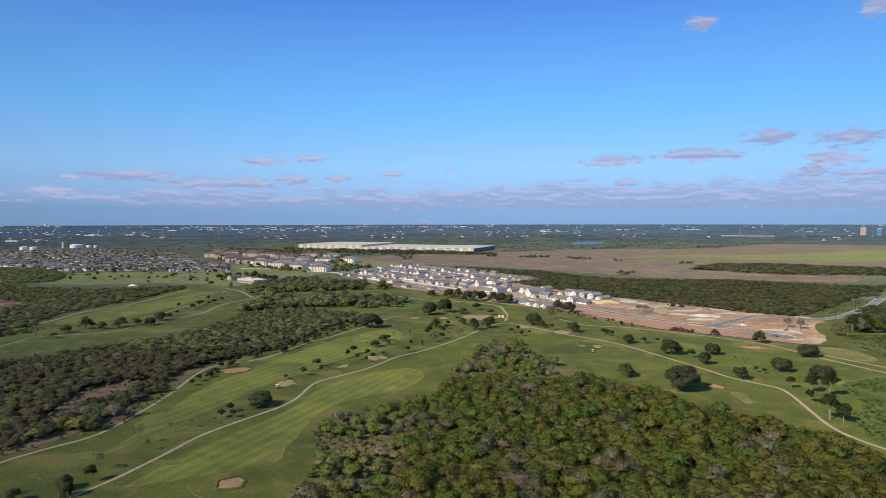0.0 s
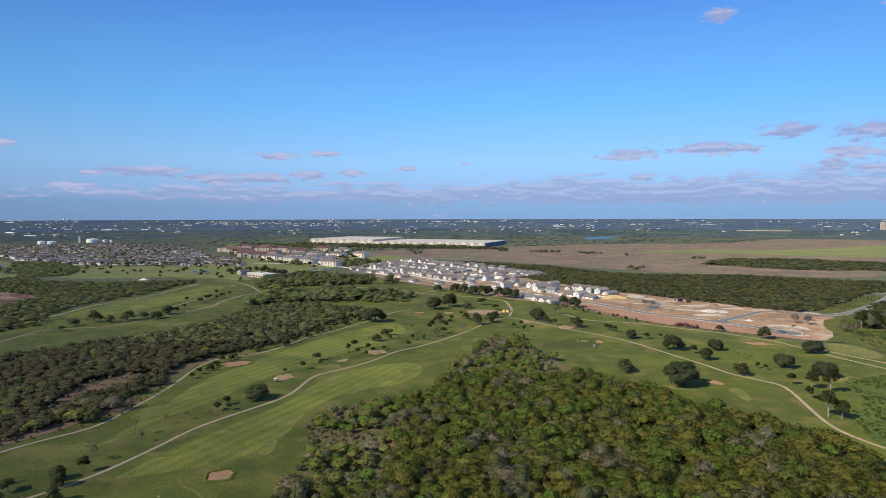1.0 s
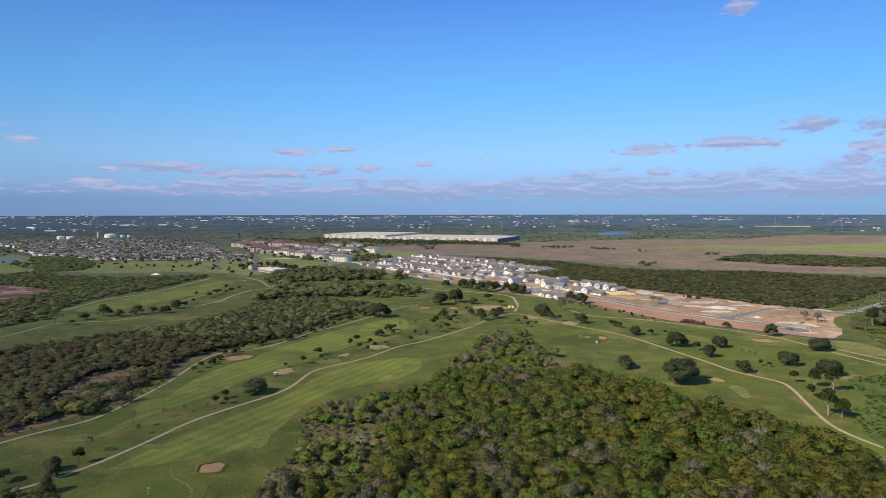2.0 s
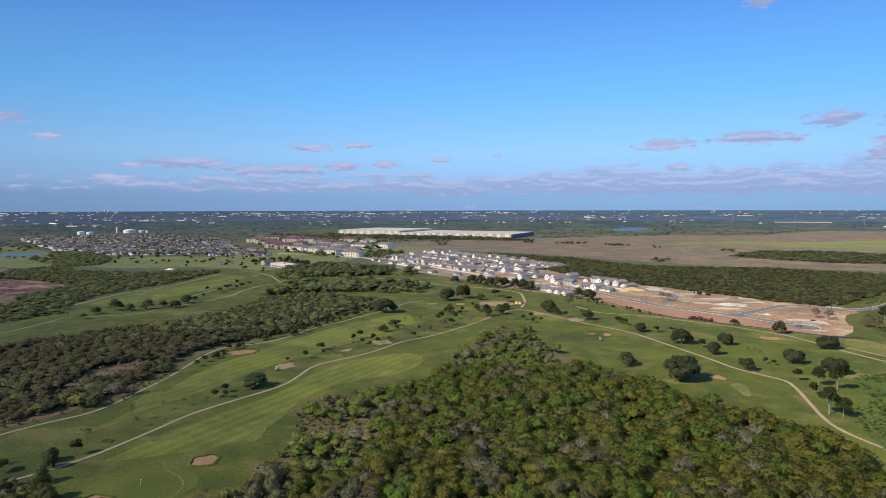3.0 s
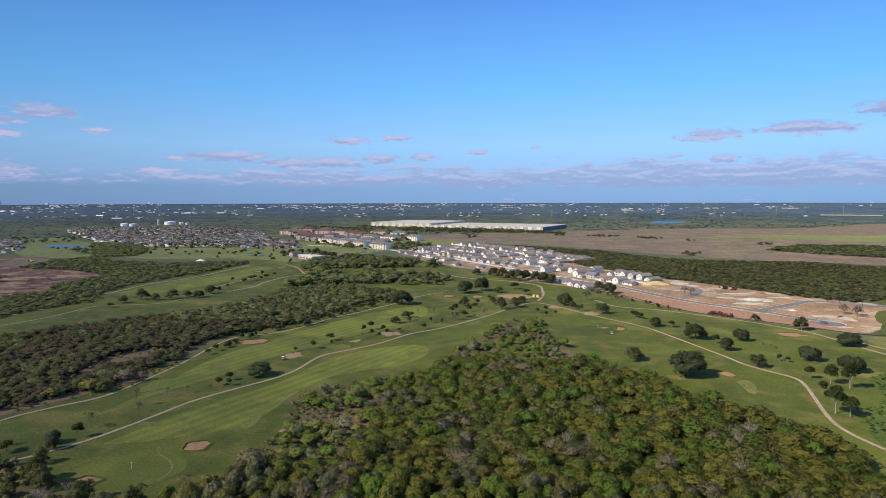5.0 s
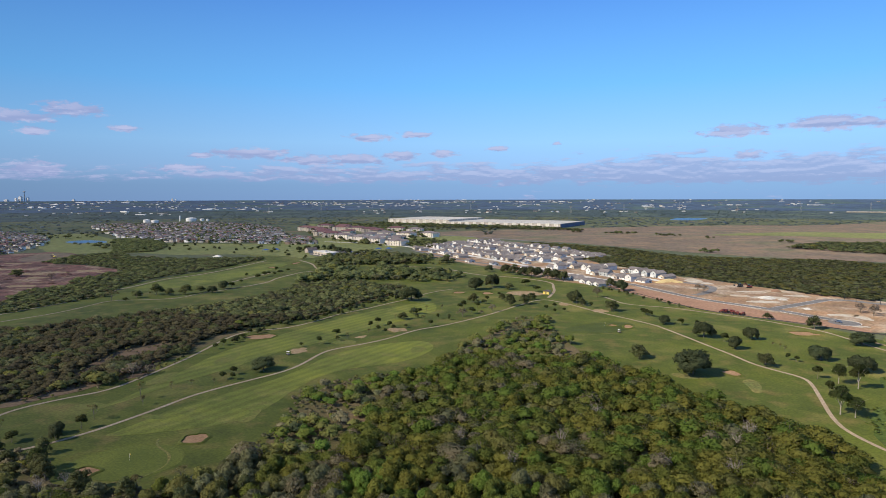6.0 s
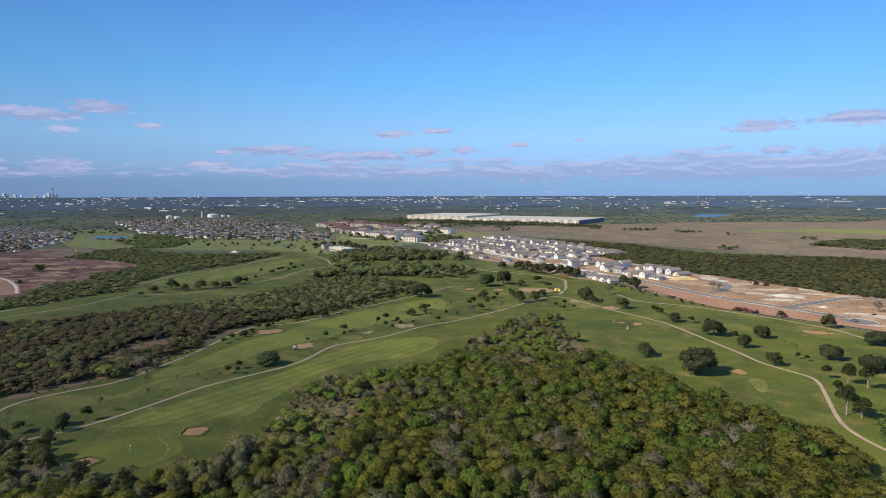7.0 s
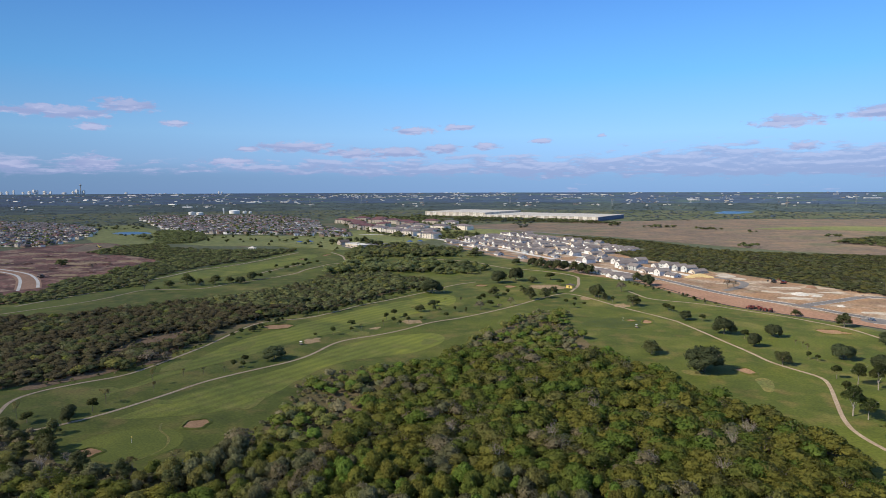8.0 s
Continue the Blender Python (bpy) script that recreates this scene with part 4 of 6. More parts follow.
MIDDLE = [(-53, 393, 4.5, 3.4, "r"), (-55, 383, 4, 2.6, "r"), (-48, 377, 3.2, 2.5, "r"), (-43, 386, 3.7, 2.9, "r"), (-42, 371, 2.8, 1.8, "r"), (-39, 380, 2.9, 2.2, "r"), (-33, 390, 1.8, 2.2, "r"),
          (-52, 368, 2.8, 1.8, "s"), (-38, 438, 5, 6.6, "o"), (-34, 438, 3.3, 3.7, "r"), (-41, 416, 5.5, 8.7, "g"), (-33, 424, 3.6, 3.6, "g"), (-31, 451, 3, 2.1, "s"), (-47, 418, 2.4, 2, "s"),
          (-19, 451, 3.8, 2.1, "s"), (-17, 420, 3.2, 2, "r"), (-26, 412, 3.1, 2.3, "s"), (-18, 398, 3, 3, "r"), (-9, 420, 4.7, 2.4, "g")]
MIDDLE2 = [(-7, 460, 3.9, 3.5, "r"), (-5, 467, 4.4, 3.5, "r"), (-1, 432, 6.5, 9.7, "b"), (0, 492, 7.8, 10.1, "g"), (4, 444, 3.8, 4.2, "r"), (6, 467, 3.5, 3.1, "r"), (10, 500, 3.7, 2.8, "r"), (9, 487, 2.7, 3.6, "r"),
           (11, 444, 2.9, 5, "b"), (18, 455, 6, 6.8, "b"), (18, 526, 3, 2.5, "r"), (22, 508, 5.7, 7.6, "g"), (-52, 493, 13, 18.6, "o"), (-61, 501, 7.6, 10.4, "o"), (-6, 562, 12.6, 17.8, "o"),
           (8, 576, 14, 16.1, "o"), (25, 568, 6.4, 10.6, "g"), (30, 481, 9.9, 10.8, "g"), (41, 491, 9.2, 11.1, "g")]
SHED_SIDE = [(46, 513, 6.7, 8.7, "g"), (39, 590, 5, 7.7, "r"), (50, 557, 4.2, 5.2, "r"), (82, 496, 11.8, 10.3, "g"), (79, 504, 10.5, 11.5, "o"), (86, 490, 6.5, 6.5, "g"), (101, 533, 9.1, 11.1, "b"),
             (58, 466, 3.1, 3.1, "r"), (64, 475, 3.6, 2.7, "r"), (64, 454, 3, 2.6, "r"), (71, 461, 2.6, 2.2, "r"), (92, 480, 3.7, 2.7, "r"), (106, 470, 9, 12.6, "g"), (127, 460, 3.6, 4, "r"),
             (129, 455, 4, 3.5, "r"), (131, 451, 3.5, 2.6, "r"), (136, 427, 6.7, 9.3, "o"), (146, 425, 3.4, 3.4, "r"), (157, 429, 2.6, 2.1, "r")]
OAKS = [(152, 390, 10.6, 14.2, "o"), (161, 380, 3.9, 3.9, "r"), (162, 363, 8.2, 9, "o"), (179, 389, 8.1, 10.5, "o"), (127, 308, 12.7, 21.6, "o"), (106, 335, 7.3, 12, "g"), (166, 327, 7.6, 9.7, "g"),
        (199, 345, 8.3, 12.8, "o"), (228, 425, 9.9, 10.8, "g"), (210, 456, 4.7, 7.5, "g"), (236, 382, 8.4, 15.1, "o"), (210, 325, 8.8, 13.9, "o"), (194, 295, 12.7, 8.7, "t"), (189, 302, 9.4, 7.4, "t"),
        (171, 259, 12.4, 10.1, "t"), (175, 256, 8.3, 7.1, "t"), (183, 309, 4.8, 3.4, "r"), (178, 285, 4.5, 3.2, "r")]
YOUNG = [(187, 360, 2.7, 1.9, "s"), (182, 342, 2.9, 2.2, "r"), (185, 339, 2.5, 2.2, "r"), (187, 367, 2.3, 1.9, "s"), (185, 372, 2, 1.6, "s"), (-44, 164, 4.9, 7.1, "w"), (-53, 168, 2.9, 3.3, "s"),
         (-109, 177, 6, 6, "g"), (-101, 166, 8, 7, "t"), (-128, 184, 3.1, 4.1, "r"), (-136, 187, 4.8, 2.7, "s"), (-126, 174, 6.5, 7.5, "g"), (-71, 153, 5.1, 5.7, "g"), (-60, 157, 4.4, 3.2, "s"), (-40, 172, 6, 8, "g")]
LEFT = [(-287, 472, 7.2, 11.4, "g"), (-281, 490, 10.6, 13.7, "g"), (-267, 489, 7.3, 9.4, "g"), (-257, 497, 8.9, 13.6, "g"), (-250, 508, 6.9, 10.6, "g"), (-238, 508, 7.3, 10.5, "o"), (-240, 531, 8.7, 12, "o"),
        (-235, 537, 4.4, 4.4, "r"), (-299, 456, 6.1, 8.2, "s"), (-282, 451, 3, 4, "r"), (-241, 567, 3.4, 2.9, "r"), (-258, 612, 3.7, 3.1, "r"), (-239, 600, 4.2, 4.8, "r"), (-241, 620, 4.3, 5, "r"),
        (-243, 632, 3.8, 3.8, "r"), (-248, 664, 4.6, 4, "r"), (-234, 628, 3.7, 3.1, "r"), (-233, 641, 3.8, 5.1, "r"), (-234, 664, 3.3, 3.9, "r")]
for rows in (NEAR, MIDDLE, MIDDLE2, SHED_SIDE, OAKS, YOUNG, LEFT):
    for i, (x, y, h, w, kind) in enumerate(rows):
        if kind in "rs":
            w, h = w * 1.4, h * 1.45
        plant(kind, i % 2, x, y, w, h, "trees on the golf course")

# ---- woods ----
r = np.random.default_rng(21)
near_patterns = [wood_pattern(r, 1, 1, 540, .039, lobes=6, lobe=.28, rise=.38, heart=.7) for _ in range(8)] + [wood_pattern(r, 1, 1, 380, .028, True, stem=False) for _ in range(2)]
back_patterns = [wood_pattern(r, 1, 1, 230, .056, lobes=5, lobe=.3, rise=.38, heart=.76) for _ in range(8)] + [wood_pattern(r, 1, 1, 200, .04, True, stem=False)]
mid_patterns = [wood_pattern(r, 1, 1, 100, .07, lobes=5, lobe=.3, rise=.9) for _ in range(7)]
far_patterns = [wood_pattern(r, 1, 1, 26, .11, lobes=4, lobe=.32, rise=1.2) for _ in range(7)]
BROWNWOOD = leaves("brown_grey_leaves", (0.0819, 0.0694, 0.0405), (0.097, 0.0823, 0.0486))
HAZEL = leaves("hazel_leaves", (0.0918, 0.0893, 0.0461), (0.108, 0.104, 0.0547))
MOSS = leaves("moss_leaves", (0.0904, 0.104, 0.0418), (0.111, 0.122, 0.0502))
DEEP = leaves("deep_green_leaves", (0.119, 0.143, 0.0552), (0.163, 0.184, 0.0726))
SAGE = leaves("sage_leaves", (0.154, 0.171, 0.0703), (0.19, 0.201, 0.0862))
DEEP_MATS = [HAZEL, SAGE, MOSS, DEEP, OLIVE, GREYGREEN, OAK, BARK]
WEEDS = leaves("weed_leaves", (0.0918, 0.13, 0.0252), (0.13, 0.162, 0.0354), 0.12)
DUSK = leaves("dusky_leaves", (0.0861, 0.078, 0.042), (0.11, 0.098, 0.053))
WOOD_MATS = [DUN, GREYGREEN, OLIVE, MIDGREEN, BRIGHT, GOLD, OAK, BARK]
all_near = scatter(W1, 4.15, seed=4)
# the wood is thin and scrubby at its western edge
thin = np.array([noise.noise((x / 14, y / 14, 4.0)) for x, y in all_near])
all_near = all_near[~((all_near[:, 0] < -18) & (all_near[:, 1] > 180) & (thin > -0.05)) & ~(thin > 0.52)]
front = (all_near[:, 1] < 177) & (all_near[:, 1] > 147) & (all_near[:, 0] > -100)
for i, (x, y) in enumerate(all_near[front]):
    n = 0.5 + 0.6 * noise.noise((x / 26, y / 26, 3)) + r.normal() * .27
    w = r.uniform(4.4, 7.6) if x > -45 else r.uniform(2.6, 5.0)
    plant(("653124" if x > -28 else "6g535g")[int(np.searchsorted([.12, .3, .45, .7, .83], n))], i % 2, x, y, w, w * r.uniform(.8, 1.2), "trees of the near wood")
margin = ((all_near[:, 1] > 318) | ((all_near[:, 0] < -12) & (all_near[:, 1] > 186))) & ~front
low_places = scatter(W1, 4.4, seed=6, keep=.8)
low_places = low_places[(low_places[:, 1] > 318) | ((low_places[:, 0] < -12) & (low_places[:, 1] > 186))]
gap = np.array([noise.noise((x / 17, y / 17, 8.0)) for x, y in low_places])
wood_of("woodland", low_places[gap < np.where(low_places[:, 1] > 365, -.06, .16)], mid_patterns, WOOD_MATS, [.12, .15, .2, .27, .18, .05, .03], 5.6, "loose low edge of the wood with gaps and brush", 5, (.6, .95))
rest = all_near[~front & ~margin]
MIX, MIX_BACK = [.07, .13, .22, .26, .11, .18, .03], [.06, .11, .18, .31, .22, .09, .03]
under = scatter(W1, 5.0, seed=11)
under = under[(under[:, 0] > -10) & (under[:, 1] < 330) & (under[:, 1] > 140)]
wood_of("scrub", under, [wood_pattern(r, 1, 1, 26, .17, lobes=3, lobe=.32, rise=.8) for _ in range(5)], WOOD_MATS, [.05, .2, .3, .3, .1, .05, .0], 4.2, "low green brush under the trees of the near wood", 12, (.55, .75))
wood_of("woodland", rest[rest[:, 1] < 205], near_patterns, WOOD_MATS, MIX, 6.4, "dense mixed scrub wood in fresh spring green and olive", 3, (.62, .9), grow=.15, uneven=.2)
wood_of("woodland", rest[rest[:, 1] >= 205], back_patterns, WOOD_MATS, MIX_BACK, 6.5, "far side of the dense mixed scrub wood in green and olive", 3, (.62, .9), grow=.15, uneven=.2)
w2_places = scatter(W2, 4.1, [W2_CLEAR], seed=5)
for k in range(len(WOOD_PATH) - 1):
    a, b = np.array(WOOD_PATH[k]), np.array(WOOD_PATH[k + 1])
    f = np.clip(((w2_places - a) @ (b - a)) / ((b - a) @ (b - a)), 0, 1)
    w2_places = w2_places[np.linalg.norm(w2_places - a - f[:, None] * (b - a), axis=1) > 8.5]
near_side = w2_places[:, 1] < 400
for some, patterns, mats in ((near_side, mid_patterns, [BROWNWOOD, DUSK, MOSS, OLIVE, MIDGREEN, GREYGREEN, OAK, BARK]), (~near_side, far_patterns, [HAZEL, SAGE, MOSS, OLIVE, MIDGREEN, GREYGREEN, OAK, BARK])):
    wood_of("woodland", w2_places[some], patterns, mats, [.32, .30, .26, .05, .02, .04, .01], 6.1, "dense grey-green wood of half-leafed trees", 4, (.58, .76), uneven=.12)
for k, W in enumerate((W2B, W2C)):
    places = scatter(W, 5.6, seed=28 + k)
    gap = np.array([noise.noise((x / 34, y / 34, 5.0)) for x, y in places])
    wood_of("woodland", places[gap < .2], mid_patterns, DEEP_MATS, [.05, .3, .22, .17, .16, .08, .02], 7.0, "tall green trees round grassy clearings", 38 + k, (.6, .95), uneven=.35)
for k, (W, mix) in enumerate(((W3, [.12, .14, .20, .32, .0, .0, .22]), (W4, [.0, .12, .2, .4, 0, 0, .28]),
                              (W5, [.06, .24, .22, .14, .28, .06, .0]), (W6, [.05, .25, .3, .2, .08, 0, .12]), (W7, [.2, .3, .2, .2, .05, 0, .05]))):
    wood_of("woodland", scatter(W, 5.1 if k != 3 else 8.0, seed=30 + k), far_patterns, DEEP_MATS, mix, 6.8 if k != 3 else 11.0, "dense olive-green scrub wood", 40 + k, (.40, .52), uneven=.1)

for i, (x, y, h, w) in enumerate(((126, 222, 9.5, 8), (119, 213, 9, 7), (9, 294, 6, 6), (62, 208, 8, 7), (92, 192, 8.5, 7), (28, 204, 8, 6), (101, 238, 8.5, 7), (76, 236, 8, 7), (46, 186, 8.5, 7), (112, 190, 9, 8), (52, 262, 7.5, 6))):
    plant("d", i % 2, x, y, w, h, "dead trees in the near wood")
# low scrub along the western edge of the near wood, on the clearings and on the waste ground beside the course
scrub_patterns = [wood_pattern(r, 1, 1, 55, .12, lobes=4, rise=.6) for _ in range(5)]
WEST = [(-44, 190), (-44, 225), (-50, 243), (-44, 268), (-30, 276), (0, 286), (4, 300), (20, 300), (-12, 262), (-22, 240), (-20, 190)]
wood_of("scrub", scatter(WEST, 3.6, seed=81, keep=.75), scrub_patterns, WOOD_MATS, [.22, .2, .2, .16, .16, .04, .02], 2.6, "low mixed green and brown scrub at the edge of the wood", 82)
TIP = [(4, 318), (12, 350), (24, 385), (36, 425), (48, 438), (60, 434), (64, 390), (70, 360), (50, 340)]
wood_of("scrub", scatter(TIP, 4.5, seed=83, keep=.6), scrub_patterns, WOOD_MATS, [.3, .2, .2, .14, .12, .02, .02], 2.8, "low grey and green scrub at the tip of the wood", 84)
wood_of("scrub", scatter(W2_CLEAR, 4.0, seed=85, keep=.45), scrub_patterns, WOOD_MATS, [.4, .3, .16, .08, .0, .04, .02], 2.2, "low dry brush on a brown clearing", 86)
EAST = [(168, 222), (172, 242), (186, 268), (202, 281), (207, 298), (211, 313), (222, 322), (246, 328), (262, 345), (284, 378), (286, 404), (292, 428), (304, 466), (320, 492), (334, 508), (342, 485), (322, 458), (344, 452), (300, 300), (230, 200), (175, 200)]
east = scatter(EAST, 2.6, seed=87, keep=.9)
east = east[np.array([noise.noise((x / 16, y / 16, 2.0)) + .5 * noise.noise((x / 5, y / 5, 6.0)) > -.2 for x, y in east])]
sheet("weedy_grass", [(170, 226), (176, 246), (188, 268), (202, 281), (207, 298), (211, 313), (222, 322), (246, 328), (264, 345), (300, 330), (300, 290), (230, 196), (178, 200)], 0.085, WEEDY, "rank bright green weeds beside the mown turf", 3.0, "grass")
wood_of("scrub", east, scrub_patterns, [WEEDS, WEEDS, MIDGREEN, WEEDS, WEEDS, WEEDS, WEEDS, BARK], [.2, .2, .2, .2, .2, 0, 0], 2.1, "low bright green scrub on waste ground", 88, (.25, .45))
VERGE = [(338, 556), (352, 568), (448, 662), (466, 652), (420, 604), (372, 556)]
wood_of("scrub", scatter(VERGE, 3.6, seed=151, keep=.45), scrub_patterns, WOOD_MATS, [.1, .2, .24, .24, .12, .04, .04], 1.9, "low green brush on the verge of the new road", 152, (.4, .7))
for i, (x, y) in enumerate(((322, 467), (327, 465), (335, 467), (341, 464), (346, 460), (335, 488), (343, 484), (352, 466), (331, 476), (350, 478))):
    plant("t5t1"[i % 4], i % 2, x, y, r.uniform(9, 12), r.uniform(11, 14), "tall trees at the edge of the highway wood")
ribbon("dirt_track", [(246, 392), (250, 383), (255, 371), (261, 359), (266, 348)], 2.2, .118, DIRT, "reddish dirt strip along the cart path", "path", .5)
RIM = [(-166, 226), (-158, 242), (-148, 252), (-140, 264), (-143, 290), (-128, 300), (-130, 262), (-138, 246), (-150, 232), (-160, 216)]
wood_of("scrub", scatter(RIM, 3.8, seed=89, keep=.5), scrub_patterns, WOOD_MATS, [.2, .25, .25, .25, .0, .0, .05], 2.2, "low dull green brush beside the cart path", 90)
BRUSH = [(-140, 172), (-127, 175), (-114, 177), (-106, 174), (-99, 165), (-90, 158), (-78, 156), (-66, 158), (-52, 160), (-46, 150), (-80, 138), (-130, 138), (-150, 155)]
sheet("wood_floor", BRUSH, 0.075, FLOOR, "brown and green brushy ground beside the putting green", 2.0, "ground")
wood_of("scrub", scatter(BRUSH, 2.7, seed=141, keep=.8), scrub_patterns, WOOD_MATS, [.3, .3, .2, .1, .04, .02, .04], 2.6, "dense dull green and brown brush beside the putting green", 142, (.5, .9), uneven=.3)
for i, (x, y, h, w, kind) in enumerate(((-97, 163, 8, 7, "g"), (-93, 160, 6.5, 6, "g"), (-107, 163, 4, 6, "g"), (-116, 170, 4, 6, "g"), (-124, 172, 4, 5, "5"), (-88, 152, 6, 7, "d"), (-78, 156, 7, 8, "g"), (-70, 153, 5, 6, "5"),
                                      (-84, 158, 5, 5, "d"), (-62, 155, 6, 7, "g"), (-53, 158, 5, 6, "1"), (-46, 156, 7, 8, "3"), (-102, 154, 5, 6, "5"), (-112, 158, 6, 8, "b"), (-122, 164, 6, 8, "g"))):
    plant(kind, i % 2, x, y, w, h, "trees in the brush by the green")
ribbon("dirt_track", [(-79, 195), (-77, 191), (-74, 188), (-69, 185), (-66, 182), (-63, 176), (-64, 170), (-66, 165), (-72, 162)], .6, 0.115, YELLOW, "worn dry line round the putting green", "path", 1.2)
for i, (x, y, h, w, kind) in enumerate(((-152, 250, 6.5, 9, "g"), (-160, 249, 5, 6, "g"), (-140, 249, 6, 8, "g"), (-138, 262, 7, 10, "b"), (-159, 280, 5.5, 7, "g"), (-137, 306, 5, 6, "g"), (-133, 268, 5, 7, "b"),
                                      (-122, 398, 5, 6, "o"), (-113, 404, 5, 6, "o"), (-103, 428, 5, 7, "o"), (-93, 462, 6, 8, "g"), (-80, 500, 6, 8, "g"), (-172, 237, 5, 7, "g"))):
    plant(kind, i % 2, x, y, w, h, "trees at the edge of the grey wood")
EDGE = [(-128, 318), (-128, 352), (-120, 384), (-103, 400), (-94, 432), (-84, 462), (-74, 492), (-62, 518)]
for i in range(34):
    f = i / 33 * (len(EDGE) - 1.001)
    a, b = EDGE[int(f)], EDGE[int(f) + 1]
    x, y = a[0] + (b[0] - a[0]) * (f % 1) + r.uniform(1, 5), a[1] + (b[1] - a[1]) * (f % 1) + r.uniform(-3, 3)
    plant("rrog"[i % 4], i % 2, x, y, r.uniform(3, 5.5), r.uniform(3, 5), "small trees along the edge of the grey wood")
for i, (x, y) in enumerate(((-330, 930), (-320, 942), (-308, 948), (-296, 950), (-284, 944), (-272, 936), (-262, 925), (-318, 925), (-250, 912), (-286, 962), (-240, 905))):
    plant("og"[i % 2], i % 2, x, y, r.uniform(9, 13), r.uniform(7, 10), "dark trees behind the clubhouse")
for x, y, rx, ry in ((-57, 221, 2.5, 9), (-122, 262, 5, 12), (-60, 345, 8, 6), (-14, 335, 4, 9), (-110, 300, 5, 14), (-95, 215, 6, 3), (-128, 222, 7, 4), (30, 420, 6, 8), (20, 395, 4, 7)):
    sheet("yellowed_grass", [(x + rx * c, y + ry * k) for c, k in ((1, 0), (.7, .7), (0, 1), (-.7, .7), (-1, 0), (-.7, -.7), (0, -1), (.7, -.7))], 0.092, YELLOWISH, "patch of yellow-green thin turf", 2.2, "grass", 1, 5.0, 2.0)
for i in range(26):
    f = i / 25
    x, y = 108 + 62 * f + r.uniform(-3, 3) - 5, 600 - 112 * f + r.uniform(-4, 4) - 6
    plant("rsg"[i % 3], i % 2, x, y, r.uniform(2, 3.6), r.uniform(2.4, 4.4), "young trees along the berm")

# trees by the new houses, over the far meadow and in the fields
for i, (x, y, h, w) in enumerate(((14, 690, 8, 10), (24, 676, 9, 11), (34, 666, 8, 10), (43, 657, 9, 11), (50, 668, 8, 9), (60, 648, 9, 10), (69, 641, 9, 11), (76, 634, 8, 9), (-6, 702, 6, 8), (118, 592, 7, 9), (126, 574, 8, 10))):
    plant("og"[i % 2], i % 2, x, y, w * 1.35, h * 1.35, "trees below the new houses")
for i, (x, y) in enumerate(scatter([(-600, 890), (-350, 860), (-260, 790), (-285, 880), (-370, 1050), (-620, 1055)], 31, seed=91, keep=.75)):
    plant("rgor"[i % 4], i % 2, x, y, r.uniform(4, 8), r.uniform(3.5, 6.5), "trees on the far meadow")
HEDGES = [[(190, 1450), (262, 1462), (270, 1440), (200, 1435)], [(290, 1395), (345, 1392), (345, 1372), (295, 1375)], [(380, 1325), (400, 1330), (402, 1312), (382, 1312)], [(480, 1235), (515, 1240), (512, 1215), (485, 1215)],
          [(290, 985), (315, 990), (315, 972), (292, 970)], [(120, 1500), (135, 1550), (150, 1545), (140, 1495)], [(-300, 1700), (150, 1560), (160, 1590), (-290, 1760)], [(-420, 1850), (80, 1670), (90, 1690), (-410, 1880)]]
for k, H in enumerate(HEDGES):
    wood_of("hedge", scatter(H, 7.5, seed=95 + k, keep=.8), far_patterns, DEEP_MATS, [.02, .12, .2, .3, 0, 0, .36], 9.0, "dark field trees and hedge on the brown field", 96 + k, (.5, .85))

# ---- houses ----


def gable_house(name, w, d, hw, wall, roof, label, category, group, rise=0.5, storeys=1, garage=True, back=True):
    """Walls with gable ends to the front and back, a roof with eaves, a door, a garage door and windows."""
    ob = new(name)
    a, b, t = w / 2, d / 2, w / 2 * rise
    bm = bmesh.new()
    lo = [bm.verts.new(p) for p in ((-a, -b, -.2), (a, -b, -.2), (a, b, -.2), (-a, b, -.2))]
    hi = [bm.verts.new(p) for p in ((-a, -b, hw), (a, -b, hw), (a, b, hw), (-a, b, hw))]
    f, k = bm.verts.new((0, -b, hw + t)), bm.verts.new((0, b, hw + t))
    for q in ((lo[0], lo[1], hi[1], f, hi[0]), (lo[2], lo[3], hi[3], k, hi[2]), (lo[1], lo[2], hi[2], hi[1]), (lo[3], lo[0], hi[0], hi[3]), (lo[3], lo[2], lo[1], lo[0])):
        bm.faces.new(q)
    part("wall", bm, wall, ob)
    bm = bmesh.new()
    e, o, th = .45, .4, .22
    for side in (-1, 1):
        x1, z1 = side * (a + e), hw - e * rise
        p = [(0, -b - o, hw + t + .03), (x1, -b - o, z1 + .03), (x1, b + o, z1 + .03), (0, b + o, hw + t + .03)]
        v = [bm.verts.new(q) for q in p] + [bm.verts.new((x, y, z + th)) for x, y, z in p]
        for q in ((0, 1, 2, 3), (4, 7, 6, 5), (0, 4, 5, 1), (1, 5, 6, 2), (2, 6, 7, 3), (3, 7, 4, 0)):
            bm.faces.new([v[i] for i in q])
    bmesh.ops.recalc_face_normals(bm, faces=bm.faces)
    part("roof", bm, roof, ob, "shingled gable roof")
    fit_out(ob, a, b, hw, storeys, garage, back)
    return tagged(ob, label, category, group)


